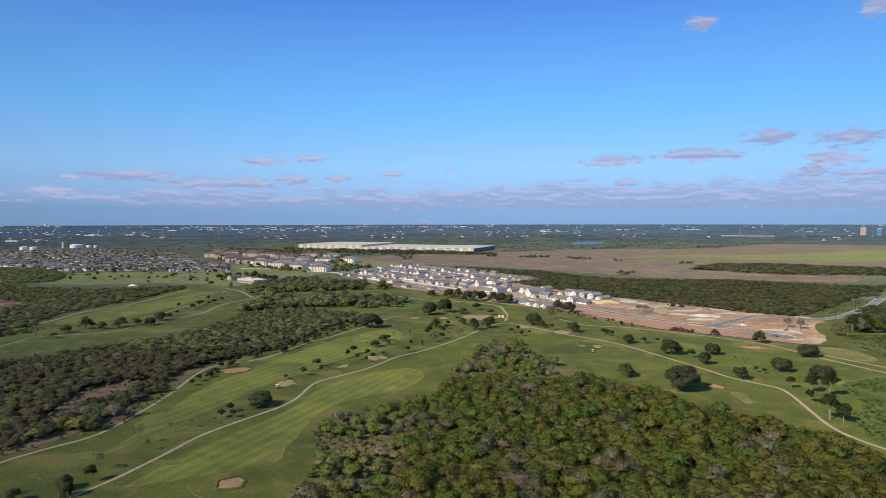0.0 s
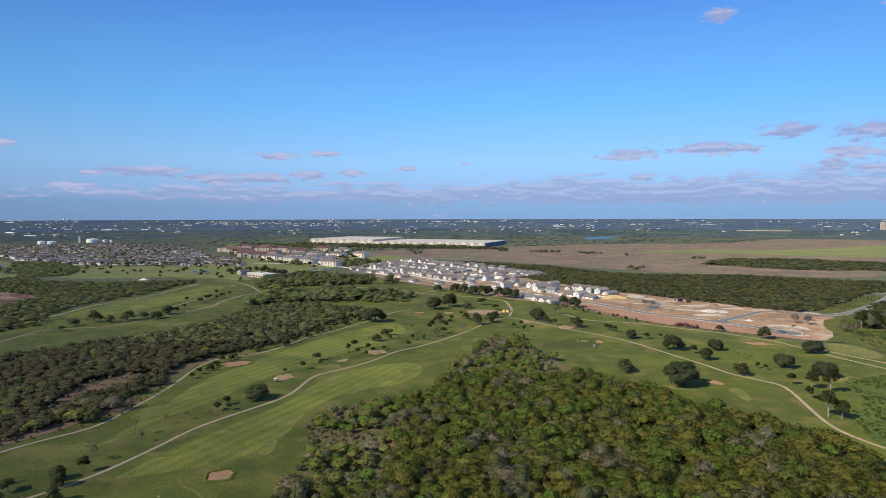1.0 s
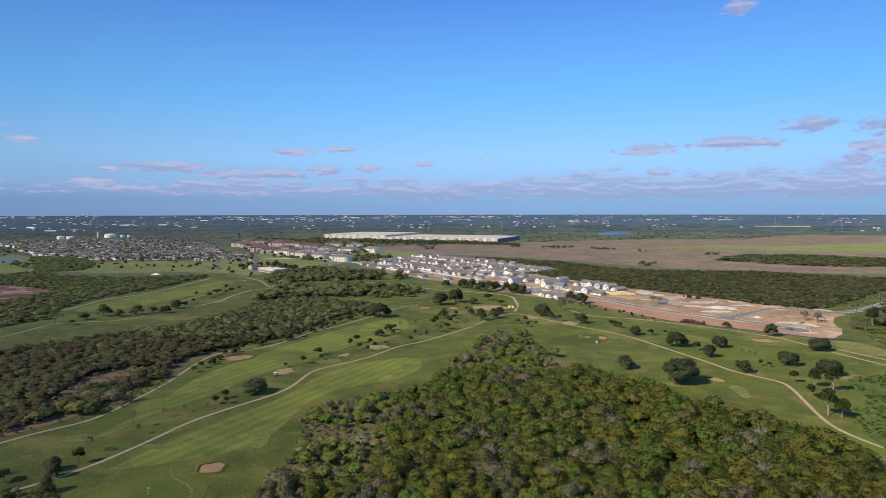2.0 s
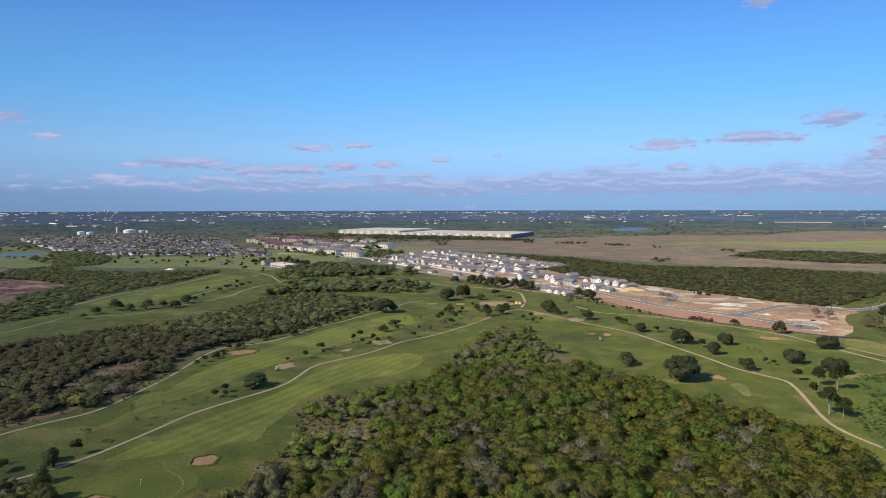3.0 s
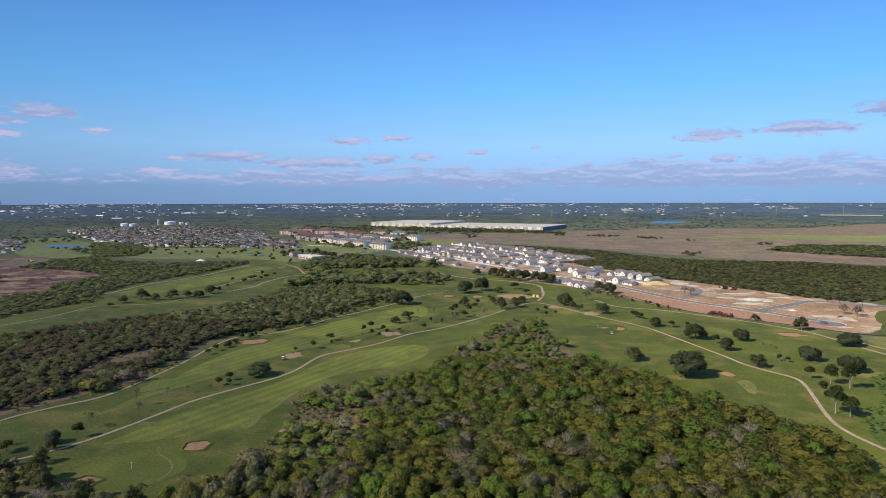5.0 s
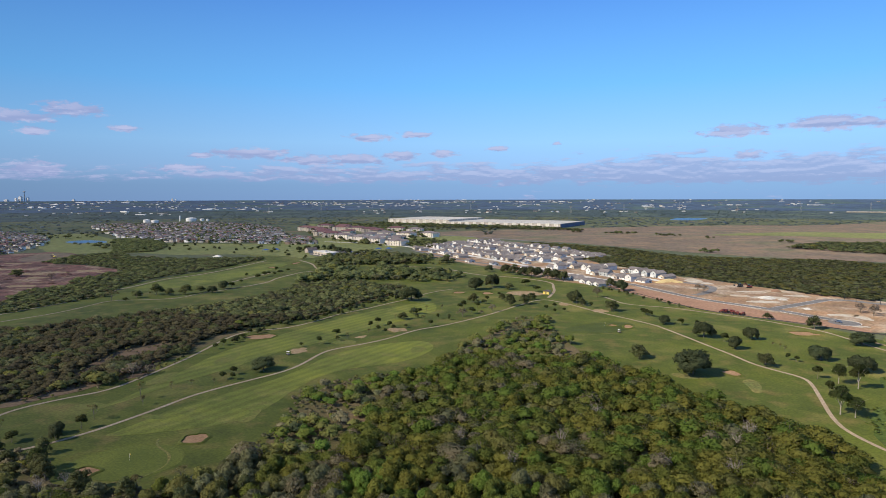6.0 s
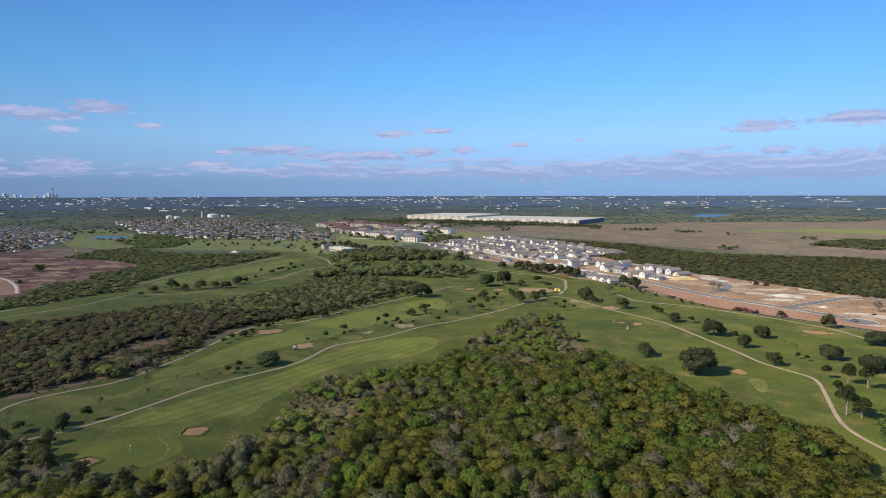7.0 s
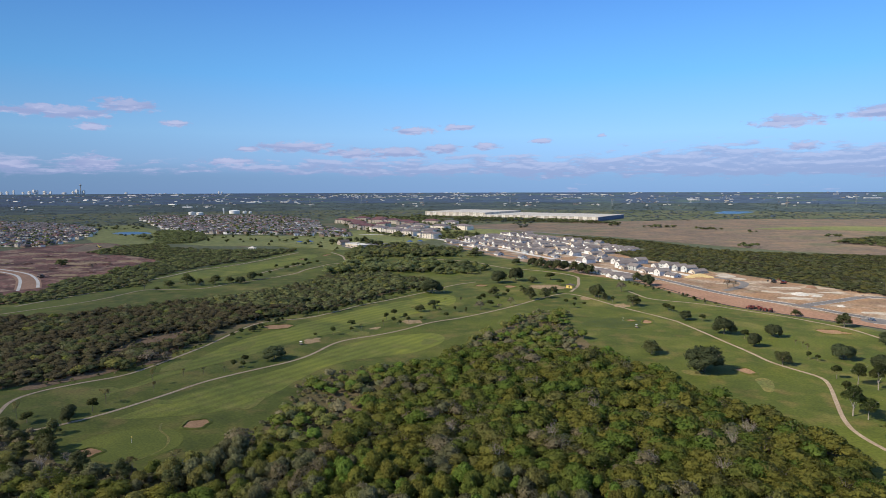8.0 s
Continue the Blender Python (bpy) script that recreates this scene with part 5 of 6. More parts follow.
def fit_out(ob, a, b, hw, storeys, garage, back):
    if garage:
        part("garage_door", box(-a + .5, -a + .5 + min(4.6, a), -b - .06, -b + .02, 0, 2.2), PAINT, ob, "white garage door")
    part("door", box(a - 2.2, a - 1.2, -b - .06, -b + .02, 0, 2.1), DARK, ob)
    win = None
    spots = [(a - .9 - a * .55, -b, z + 1.0) for z in [2.8 * s for s in range(storeys)]][(1 if storeys > 1 and garage else 0):]
    if back:
        spots += [(x, b, 2.8 * s + 1.0) for s in range(storeys) for x in (-a * .5, a * .45)]
    spots += [(-a, y, 2.8 * s + 1.0) for s in range(storeys) for y in (-b * .4, b * .45)]
    for x, y, z in spots:
        if win is None:
            bm = box(-.65, .65, -.05, .05, 0, 1.35)
            win = part("window", bm, GLASS, ob)
            me = win.data
        else:
            win = share("window", me, ob, Matrix())
        win.matrix_basis = pose(x, y, z, 0, 0, 90 if abs(x) == a else 0)


def hip_house(name, w, d, hw, wall, roof, label, category, group, storeys=1):
    """Walls under a hipped roof, with a gabled wing at the front."""
    ob = new(name)
    a, b = w / 2, d / 2
    bm = box(-a, a, -b, b, -.2, hw)
    add_box(bm, -a + .4, -a + w * .42, -b - 2.4, -b + .3, -.2, hw - .1)
    part("wall", bm, wall, ob)
    bm = bmesh.new()

    def hip(x0, x1, y0, y1, z, rise):
        e = .5
        x0, x1, y0, y1 = x0 - e, x1 + e, y0 - e, y1 + e
        m = min(x1 - x0, y1 - y0) / 2 * .96
        lo = [bm.verts.new((x, y, z)) for x, y in ((x0, y0), (x1, y0), (x1, y1), (x0, y1))]
        mid = [bm.verts.new((x, y, z + .2)) for x, y in ((x0, y0), (x1, y0), (x1, y1), (x0, y1))]
        if x1 - x0 > y1 - y0:
            p, q = bm.verts.new((x0 + m, (y0 + y1) / 2, z + rise)), bm.verts.new((x1 - m, (y0 + y1) / 2, z + rise))
            faces = ((mid[0], mid[1], q, p), (mid[1], mid[2], q), (mid[2], mid[3], p, q), (mid[3], mid[0], p))
        else:
            p, q = bm.verts.new(((x0 + x1) / 2, y0 + m, z + rise)), bm.verts.new(((x0 + x1) / 2, y1 - m, z + rise))
            faces = ((mid[0], mid[1], p), (mid[1], mid[2], q, p), (mid[2], mid[3], q), (mid[3], mid[0], p, q))
        for f in faces:
            bm.faces.new(f)
        for i in range(4):
            bm.faces.new((lo[i], lo[(i + 1) % 4], mid[(i + 1) % 4], mid[i]))
        bm.faces.new(lo[::-1])

    hip(-a, a, -b, b, hw, min(w, d) * .27)
    hip(-a + .4, -a + w * .42, -b - 2.4, 0, hw - .1, w * .13)
    part("roof", bm, roof, ob, "shingled hip roof")
    part("garage_door", box(-a + .9, -a + w * .42 - .5, -b - 2.46, -b - 2.38, 0, 2.2), PAINT, ob)
    part("door", box(.3, 1.3, -b - .06, -b + .02, 0, 2.1), DARK, ob)
    me = None
    for x, y, z in ((a * .6, -b, hw - 1.9), (-a * .4, b, hw - 1.9), (-a, b * .3, hw - 1.9)):
        if me is None:
            me = part("window", box(-.7, .7, -.05, .05, 0, 1.3), GLASS, ob).data
            ob.children[-1].matrix_basis = pose(x, y, z, 0, 0, 0)
        else:
            share("window", me, ob, pose(x, y, z, 0, 0, 90 if abs(x) == a else 0))
    return tagged(ob, label, category, group)


def put(templates, key, build, m):
    """The first of a kind is built, the others are copies."""
    if key not in templates:
        templates[key] = build()
        templates[key].matrix_basis = m
        return templates[key]
    q = templates[key].scale
    return copy_thing(templates[key], m @ Matrix.Diagonal((1 / q.x, 1 / q.y, 1 / q.z, 1)))


U, V_, O = Vector((-.569, .822)), Vector((.822, .569)), Vector((117, 604))
NEW, hr = {}, np.random.default_rng(11)
GROUP = "new houses of the subdivision"
NEW_TYPES = [
    lambda: gable_house("house", 9.5, 15, 2.5, WHITEWALL, GREYROOF, "new white single-storey house with a grey gable roof", "house", GROUP, .52),
    lambda: gable_house("house", 9.5, 14, 5.2, WHITEWALL, GREYROOF, "new white two-storey house with a grey gable roof", "house", GROUP, .62, 2),
    lambda: gable_house("house", 10.0, 16, 2.6, TANWALL, GREYROOF, "new tan single-storey house with a grey gable roof", "house", GROUP, .5),
    lambda: gable_house("house", 9.5, 14, 5.2, GREYWALL, GREYROOF, "new grey two-storey house with a grey gable roof", "house", GROUP, .62, 2),
    lambda: gable_house("house", 9.0, 17, 2.6, GREYWALL, GREYROOF, "new grey single-storey house with a grey gable roof", "house", GROUP, .5),
]
for v, u0, u1, tall, miss in ((-2, -2, 62, 0, .02), (47, 0, 78, .12, .08), (64, 84, 134, .5, .2), (90, 10, 74, .8, .08), (91, 96, 124, .7, 0), (0, 300, 470, .05, .15), (40, 235, 500, .1, .15), (64, 215, 520, .12, .15),
                              (100, 185, 545, .12, .12), (124, 205, 560, .15, .15), (160, 215, 575, .2, .12), (184, 225, 560, .4, .15)):
    u = u0
    while u < u1:
        step = hr.uniform(10.4, 12.0) + (.6 if u > 180 else 0)
        if hr.random() > miss:
            k = int(hr.choice([1, 3], p=[.7, .3])) if hr.random() < tall else int(hr.choice([0, 2, 4], p=[.5, .25, .25]))
            p = O + U * (u + step / 2) + V_ * (v + hr.uniform(-2.2, 2.2))
            flip = (180 if v in (40, 100, 160) else 0) + (90 if hr.random() < .36 else 0)
            put(NEW, k, NEW_TYPES[k], pose(p.x, p.y, .1, 0, 0, -55.3 + flip + hr.uniform(-2, 2)) @ Matrix.Diagonal((hr.uniform(.84, .95), hr.uniform(.92, 1.14), hr.uniform(.86, .96), 1)))
        u += step
# long low houses along the street to the west, seen from their eaves
for x, y, k, turn in ((22, 722, 4, 25), (34, 790, 4, 20), (50, 697, 2, 30), (75, 735, 1, -55), (66, 742, 0, 30), (74, 790, 4, 25), (92, 803, 0, 25), (6, 856, 4, 25), (-6, 772, 4, 20), (47, 842, 0, 25), (22, 862, 4, 25), (36, 724, 0, -60),
                      (-40, 800, 0, 30), (58, 812, 1, -55), (24, 812, 2, 25), (104, 772, 4, 30), (84, 765, 0, 30)):
    put(NEW, k, NEW_TYPES[k], pose(x, y, .1, 0, 0, turn) @ Matrix.Diagonal((.9, .9, .9, 1)))
for v in (24, 70, 142):
    a, b = O + U * -5 + V_ * v, O + U * (500 if v < 150 else 560) + V_ * v
    if v == 142:
        a = O + U * 205 + V_ * v
    ribbon("street", [tuple(a), tuple((a + b) / 2), tuple(b)], 8.5, 0.15, CONCRETE, "pale concrete street between new houses", "road", 0, 1)

OLD = {}
OLD_TYPES = []
GROUP2 = "houses of the older neighbourhood"
for wall, roof, word in ((TANWALL, BROWNROOF, "tan house with a brown"), (BRICKWALL, TAUPEROOF, "brick house with a taupe"), (WHITEWALL, GREYROOF, "pale house with a grey"),
                         (CREAM, CHARCOAL, "cream house with a charcoal"), (CREAM, TERRACOTTA, "cream house with a terracotta"), (WHITEWALL, BROWNROOF, "white house with a brown")):
    OLD_TYPES.append(lambda wall=wall, roof=roof, word=word: hip_house("house", 15, 12, 3.0, wall, roof, "single-storey " + word + " hip roof", "house", GROUP2))
    OLD_TYPES.append(lambda wall=wall, roof=roof, word=word: hip_house("house", 13, 12, 5.6, wall, roof, "two-storey " + word + " hip roof", "house", GROUP2, 2))
HOOD = [(-1300, 1700), (-1212, 1560), (-846, 1190), (-684, 1085), (-597, 1052), (-543, 1062), (-471, 1070), (-385, 1048), (-350, 1060), (-410, 1190), (-540, 1345), (-650, 1560), (-836, 1770), (-1000, 1850), (-1200, 1790)]
HOOD2 = [(-800, 755), (-735, 765), (-760, 830), (-830, 975), (-960, 1120), (-1180, 1270), (-1500, 1360), (-1500, 1100), (-1150, 960), (-960, 870)]
lots = []
for k, H in enumerate((HOOD, HOOD2)):
    P = np.array(H, float)
    q = 0
    for y in np.arange(P[:, 1].min(), P[:, 1].max(), 25.0):
        q += 1
        for x in np.arange(P[:, 0].min(), P[:, 0].max(), 14.2):
            bend = 24 * math.sin(x / 130 + y / 310)
            lots.append((x + hr.uniform(-1.5, 1.5), y + bend + (3.6 if q % 2 else -3.6) + hr.uniform(-1, 1), q % 2, math.degrees(math.atan(24 / 130 * math.cos(x / 130 + y / 310))), k))
L_ = np.array(lots)
ok = (inside(HOOD, L_[:, 0], L_[:, 1]) | inside(HOOD2, L_[:, 0], L_[:, 1])) & (hr.random(len(L_)) > .06)
lots = [lots[i] for i in np.nonzero(ok)[0]]
lots.sort(key=lambda p: p[1] * .9 + p[0] * -.35)
for x, y, side, turn, k in lots[:170]:
    t = int(hr.integers(len(OLD_TYPES)))
    put(OLD, t, OLD_TYPES[t], pose(x, y, 0, 0, 0, turn + (180 if side else 0) + hr.uniform(-6, 6)) @ Matrix.Diagonal((hr.uniform(.62, .73), hr.uniform(.64, .76), hr.uniform(.82, 1.0), 1)))


def house_stuff(name, rows, mats, label):
    """Plain small hip-roofed houses, too far off to tell apart."""
    VV, FF, II, at = [], [], [], 0
    for x, y, z, turn, w, d, h, k in rows:
        a, b = w / 2, d / 2
        p = np.array([(-a, -b, -1), (a, -b, -1), (a, b, -1), (-a, b, -1), (-a, -b, h), (a, -b, h), (a, b, h), (-a, b, h),
                      (-a - .5, -b - .5, h), (a + .5, -b - .5, h), (a + .5, b + .5, h), (-a - .5, b + .5, h), (-a * .35, 0, h + 1.9), (a * .35, 0, h + 1.9)])
        c, s = math.cos(radians(turn)), math.sin(radians(turn))
        VV.append(np.stack([p[:, 0] * c - p[:, 1] * s + x, p[:, 0] * s + p[:, 1] * c + y, p[:, 2] + z], 1))
        FF += [(at + i, at + j, at + m, at + n) for i, j, m, n in ((0, 1, 5, 4), (1, 2, 6, 5), (2, 3, 7, 6), (3, 0, 4, 7), (8, 9, 13, 12), (10, 11, 12, 13), (9, 10, 13, 13), (11, 8, 12, 12))]
        II += [k * 2] * 4 + [k * 2 + 1] * 4
        at += 14
    V, F = np.concatenate(VV), FF
    me = bpy.data.meshes.new(name)
    me.from_pydata(V.tolist(), [], [f if f[2] != f[3] else f[:3] for f in F])
    for m in mats:
        me.materials.append(m)
    me.polygons.foreach_set("material_index", II)
    return tagged(new(name, me), label, "houses", kind="stuff")


house_stuff("distant_houses", [(x, y, 0, turn, hr.uniform(8.2, 11), hr.uniform(7.4, 9.4), hr.choice([3.0, 4.4, 5.2]), int(hr.integers(6))) for x, y, side, turn, k in lots[170:]],
            [CREAM, BROWNROOF, WHITEWALL, TAUPEROOF, WHITEWALL, GREYROOF, CREAM, CHARCOAL, WHITEWALL, TERRACOTTA, CREAM, BROWNROOF], "brown-roofed houses of a dense older neighbourhood")
rows = []
for _ in range(2600):
    az, d = hr.uniform(-50, 44), 4900 - 1900 * hr.random() ** 1.8
    if az > 8 and hr.random() < .75:
        continue
    if noise.noise((az / 3.5, d / 260, 4.0)) < .12:
        continue
    rows.append((MID[0] + d * math.sin(radians(az)), MID[1] + d * math.cos(radians(az)), lift(d), hr.uniform(0, 180), hr.uniform(8, 18), hr.uniform(7, 12), hr.uniform(2.0, 3.6), int(hr.choice([0, 2], p=[.4, .6]))))
house_stuff("distant_houses", rows, [TANWALL, BROWNROOF, BRICKWALL, BROWNROOF, WHITEWALL, METALROOF], "pale specks of distant suburbs on the plain")

# ---- apartments, clubhouse, warehouse ----


def apartment(w, d, wall, roof, label):
    """Three storeys with rows of windows, balconies in bays and a hip roof with gables."""
    ob = new("apartment_building")
    a, b, h = w / 2, d / 2, 9.2
    bm = box(-a, a, -b, b, -.3, h)
    bays = [x for x in np.linspace(-a + 6, a - 6, max(2, int(w / 15)))]
    for x in bays:
        add_box(bm, x - 3, x + 3, -b - 1.4, -b + .2, -.3, h + .2)
        add_box(bm, x - 3, x + 3, b - .2, b + 1.4, -.3, h + .2)
    part("wall", bm, wall, ob)
    bm = bmesh.new()
    lo = [bm.verts.new((x, y, h)) for x, y in ((-a - .7, -b - .7), (a + .7, -b - .7), (a + .7, b + .7), (-a - .7, b + .7))]
    p, q = bm.verts.new((-a + b, 0, h + 4.4)), bm.verts.new((a - b, 0, h + 4.4))
    for f in ((lo[0], lo[1], q, p), (lo[1], lo[2], q), (lo[2], lo[3], p, q), (lo[3], lo[0], p), (lo[3], lo[2], lo[1], lo[0])):
        bm.faces.new(f)
    for x in bays:
        for s in (-1, 1):
            y0, y1 = s * (b + 1.8), s * (b * .3)
            v = [bm.verts.new(c) for c in ((x - 3.4, y0, h + .2), (x + 3.4, y0, h + .2), (x, y0, h + 2.5), (x, y1, h + 2.5), (x - 3.4, y1, h + .2), (x + 3.4, y1, h + .2))]
            for f in ((v[0], v[1], v[2]), (v[0], v[2], v[3], v[4]), (v[1], v[5], v[3], v[2])):
                bm.faces.new(f)
    bmesh.ops.recalc_face_normals(bm, faces=bm.faces)
    part("roof", bm, roof, ob)
    me = None
    for s in range(3):
        for x in np.linspace(-a + 2.2, a - 2.2, int(w / 5.5)):
            bay = any(abs(x - c) < 3.2 for c in bays)
            m = pose(x, -b - (1.42 if bay else .02), s * 3 + .9, 0, 0, 0)
            if me is None:
                win = part("window", box(-.6, .6, -.05, .05, 0, 1.5), GLASS, ob)
                me, win.matrix_basis = win.data, m
            else:
                share("window", me, ob, m)
        for y in (-b * .4, b * .4):
            share("window", me, ob, pose(-a - .02, y, s * 3 + .9, 0, 0, 90))
    return tagged(ob, label, "apartment building", "apartment buildings")


APT = {}
for x, y, turn, k in ((-346, 1208, -22, 0), (-298, 1158, -24, 0), (-253, 1110, -26, 0), (-201, 1060, -26, 0), (-285, 1300, -20, 0), (-234, 1282, -24, 0), (-186, 1292, -28, 0), (-262, 1196, 88, 0), (-222, 1146, 85, 0), (-306, 1250, 90, 0),
                      (-392, 1262, 6, 1), (-430, 1312, 4, 1), (-462, 1385, -6, 1), (-505, 1455, -8, 1), (-545, 1500, -10, 1), (-410, 1500, -8, 1), (-460, 1520, -6, 1), (-362, 1450, 0, 1), (-330, 1395, 84, 1),
                      (-480, 1600, -8, 1), (-535, 1612, -10, 1), (-310, 1500, -4, 1), (-385, 1350, 88, 1), (-250, 1450, -5, 0)):
    put(APT, k, (lambda: apartment(34, 24, CREAM, TAUPEROOF, "cream three-storey apartment block with a brown hip roof")) if k == 0 else
        (lambda: apartment(38, 22, TANWALL, REDROOF, "tan three-storey apartment block with a red-brown roof")), pose(x, y, 0, 0, 0, turn) @ Matrix.Diagonal((1.1, .95, .97, 1)))


def flat_building(name, w, d, h, wall, roof, label, category, group="", windows=0):
    ob = new(name)
    a, b = w / 2, d / 2
    part("wall", box(-a, a, -b, b, -.5, h), wall, ob)
    bm = box(-a - .3, a + .3, -b - .3, b + .3, h, h + .5)
    for k in range(max(1, int(w / 40))):
        x = -a + (k + .5) * w / max(1, int(w / 40))
        add_box(bm, x - 2, x + 2, -2, 2, h + .4, h + 2)
    part("roof", bm, roof, ob)
    me = None
    for k in range(windows):
        m = pose(-a + (k + .5) * w / windows, -b - .02, 1.0, 0, 0, 0)
        if me is None:
            win = part("window", box(-1.4, 1.4, -.06, .06, 0, 1.9), GLASS, ob)
            me, win.matrix_basis = win.data, m
        else:
            share("window", me, ob, m)
    return tagged(ob, label, category, group)


club = flat_building("clubhouse", 46, 20, 5, TANWALL, METALROOF, "long cream single-storey clubhouse with a pale flat roof", "building", "", 9)
club.matrix_basis = pose(-262, 866, 0, 0, 0, -44)
hall = gable_house("clubhouse_hall", 13, 16, 4.5, TANWALL, BROWNROOF, "cream gabled hall beside the long clubhouse", "building", "", .5, 1, False)
hall.matrix_basis = pose(-300, 905, 0, 0, 0, -44)
sheet("car_park", [(-300, 880), (-255, 835), (-225, 850), (-200, 900), (-235, 945), (-290, 930)], .12, ASPHALT, "grey asphalt car park by the clubhouse", 1.0, "car park", 1)

turn = math.degrees(math.atan2(-201, 535))
wx, wy = Vector((.936, -.352)), Vector((.352, .936))


def warehouse(length, depth, h, centre, label, end):
    """A huge hall of upright wall panels over a row of dock doors."""
    ob = new("warehouse")
    a, b = length / 2, depth / 2
    part("wall", box(-a, a, -b, b, -.5, h), PANEL, ob)
    part("roof", box(-a - .4, a + .4, -b - .4, b + .4, h, h + .8), TANROOF, ob, "tan flat roof")
    part("end_wall", box(a, a + .5, -b, b, -.5, h - .3), end, ob)
    bm = box(-5.2, 5.2, -.5, 0, 3.6, h + 1.0)
    n = int(length / 24)
    me = None
    for k in range(n):
        m = pose(-a + (k + .5) * length / n, -b, 0, 0, 0, 0)
        if me is None:
            p = part("wall_panel", bm, PALEPANEL, ob)
            me, p.matrix_basis = p.data, m
        else:
            share("wall_panel", me, ob, m)
    me = None
    for k in range(n * 2):
        m = pose(-a + (k + .5) * length / (n * 2), -b - .1, 0, 0, 0, 0)
        if me is None:
            p = part("dock_door", box(-3, 3, -.3, 0, 0, 3.4), GREYROOF, ob)
            me, p.matrix_basis = p.data, m
        else:
            share("dock_door", me, ob, m)
    ob.matrix_basis = pose(centre.x, centre.y, 0, 0, 0, turn)
    return tagged(ob, label, "warehouse", "warehouse halls")


corner = Vector((-434, 1907))
warehouse(220, 240, 16, corner + wx * 110 + wy * 120, "huge cream warehouse hall with upright wall panels", PANEL)
warehouse(350, 220, 10.5, corner + wx * 396 + wy * 110, "long low cream warehouse with a dark navy end wall", NAVY)

# ---- far things ----


def tank(x, y, rad, h):
    ob = new("storage_tank")
    bm = bmesh.new()
    add_prism(bm, circle(0, 0, rad, 32), -.5, h)
    part("shell", bm, PAINT, ob)
    bm = bmesh.new()
    add_prism(bm, circle(0, 0, rad, 32), h, h + rad * .12, .25)
    part("roof", bm, PAINT, ob)
    bm = bmesh.new()
    add_prism(bm, circle(rad, 0, .6, 8), 0, h)
    part("ladder", bm, DARK, ob)
    ob.matrix_basis = pose(x, y, 0)
    return tagged(ob, "large round white steel storage tank", "storage tank", "storage tanks")


for x, y, rad, h in ((-1278, 1900, 11.5, 10), (-1247, 1900, 11.5, 9), (-1200, 2042, 19, 11), (-1170, 2062, 8, 8), (-1152, 2070, 6, 7)):
    tank(x, y, rad, h)


silo = new("silo")
bm = bmesh.new()
add_prism(bm, circle(0, 0, 2.6, 16), -.5, 19)
part("shell", bm, PAINT, silo)
bm = bmesh.new()
add_prism(bm, circle(0, 0, 2.8, 16), 19, 20.5, .3)
part("roof", bm, PAINT, silo)
silo.matrix_basis = pose(-1239, 2032, 0)
tagged(silo, "slim white steel silo near the storage tanks", "silo")


def tower(az, el, w, d, h, wall, label, cap=False, category="tower"):
    x, y, z = far_place(az, el)
    ob = new("high_rise")
    part("wall", box(-w / 2, w / 2, -d / 2, d / 2, -6, h), wall, ob)
    part("roof", box(-w * .3, w * .3, -d * .3, d * .3, h, h + max(3, h * .07)), METALROOF, ob)
    me = None
    for k in range(max(2, int(h / 9))):
        m = pose(0, -d / 2 - .1, k * h / max(2, int(h / 9)) + 3, 0, 0, 0)
        if me is None:
            p = part("window_band", box(-w * .42, w * .42, -.1, .1, 0, 1.3), GLASS, ob)
            me, p.matrix_basis = p.data, m
        else:
            share("window_band", me, ob, m)
    ob.matrix_basis = pose(x, y, z, 0, 0, -az - 42)
    return tagged(ob, label, category, "far high buildings")


def needle(az, el):
    """A slim observation tower with a round top house."""
    x, y, z = far_place(az, el)
    ob = new("observation_tower")
    bm = bmesh.new()
    add_prism(bm, circle(0, 0, 3.5, 12), -5, 62, .6)
    part("shaft", bm, CONCRETE, ob)
    bm = bmesh.new()
    add_prism(bm, circle(0, 0, 6, 20), 60, 64, 1.5)
    add_prism(bm, circle(0, 0, 9, 20), 64, 68, .5)
    part("top_house", bm, CONCRETE, ob)
    bm = bmesh.new()
    add_prism(bm, circle(0, 0, .8, 8), 68, 84, .3)
    part("mast", bm, PAINT, ob)
    ob.matrix_basis = pose(x, y, z)
    return tagged(ob, "slim concrete observation tower on the far skyline", "tower")


needle(-43.35, -.22)
for az, el, w, h in ((-43.62, -.2, 34, 42), (-43.15, -.2, 26, 34), (-43.9, -.22, 22, 26), (-45.4, -.2, 24, 24), (-45.8, -.2, 30, 30), (-46.3, -.22, 22, 34), (-46.5, -.22, 26, 42), (-46.8, -.22, 28, 28), (-47.2, -.22, 20, 22),
                     (-47.8, -.22, 16, 38), (-48.2, -.22, 24, 26), (-48.6, -.22, 30, 18), (-44.5, -.22, 40, 16), (-32.85, -.28, 18, 20), (-32.6, -.28, 14, 16), (-40.1, -.2, 30, 14)):
    tower(az, el, w * .55, w * .5, h * .72, WHITEWALL, "distant pale high-rise on the city skyline")
for az in (34.34, 34.5):
    tower(az, -1.1, 8, 12, 36, TANWALL, "tall tan concrete grain silo far off on the plain", category="silo")
for az in (35.38, 35.52):
    tower(az, -1.1, 7, 10, 32, material("blue_steel", (.13, .25, .42), (.17, .30, .48), .1, 1.0, .5), "tall blue steel silo far off on the plain", category="silo")
HALLS = {}
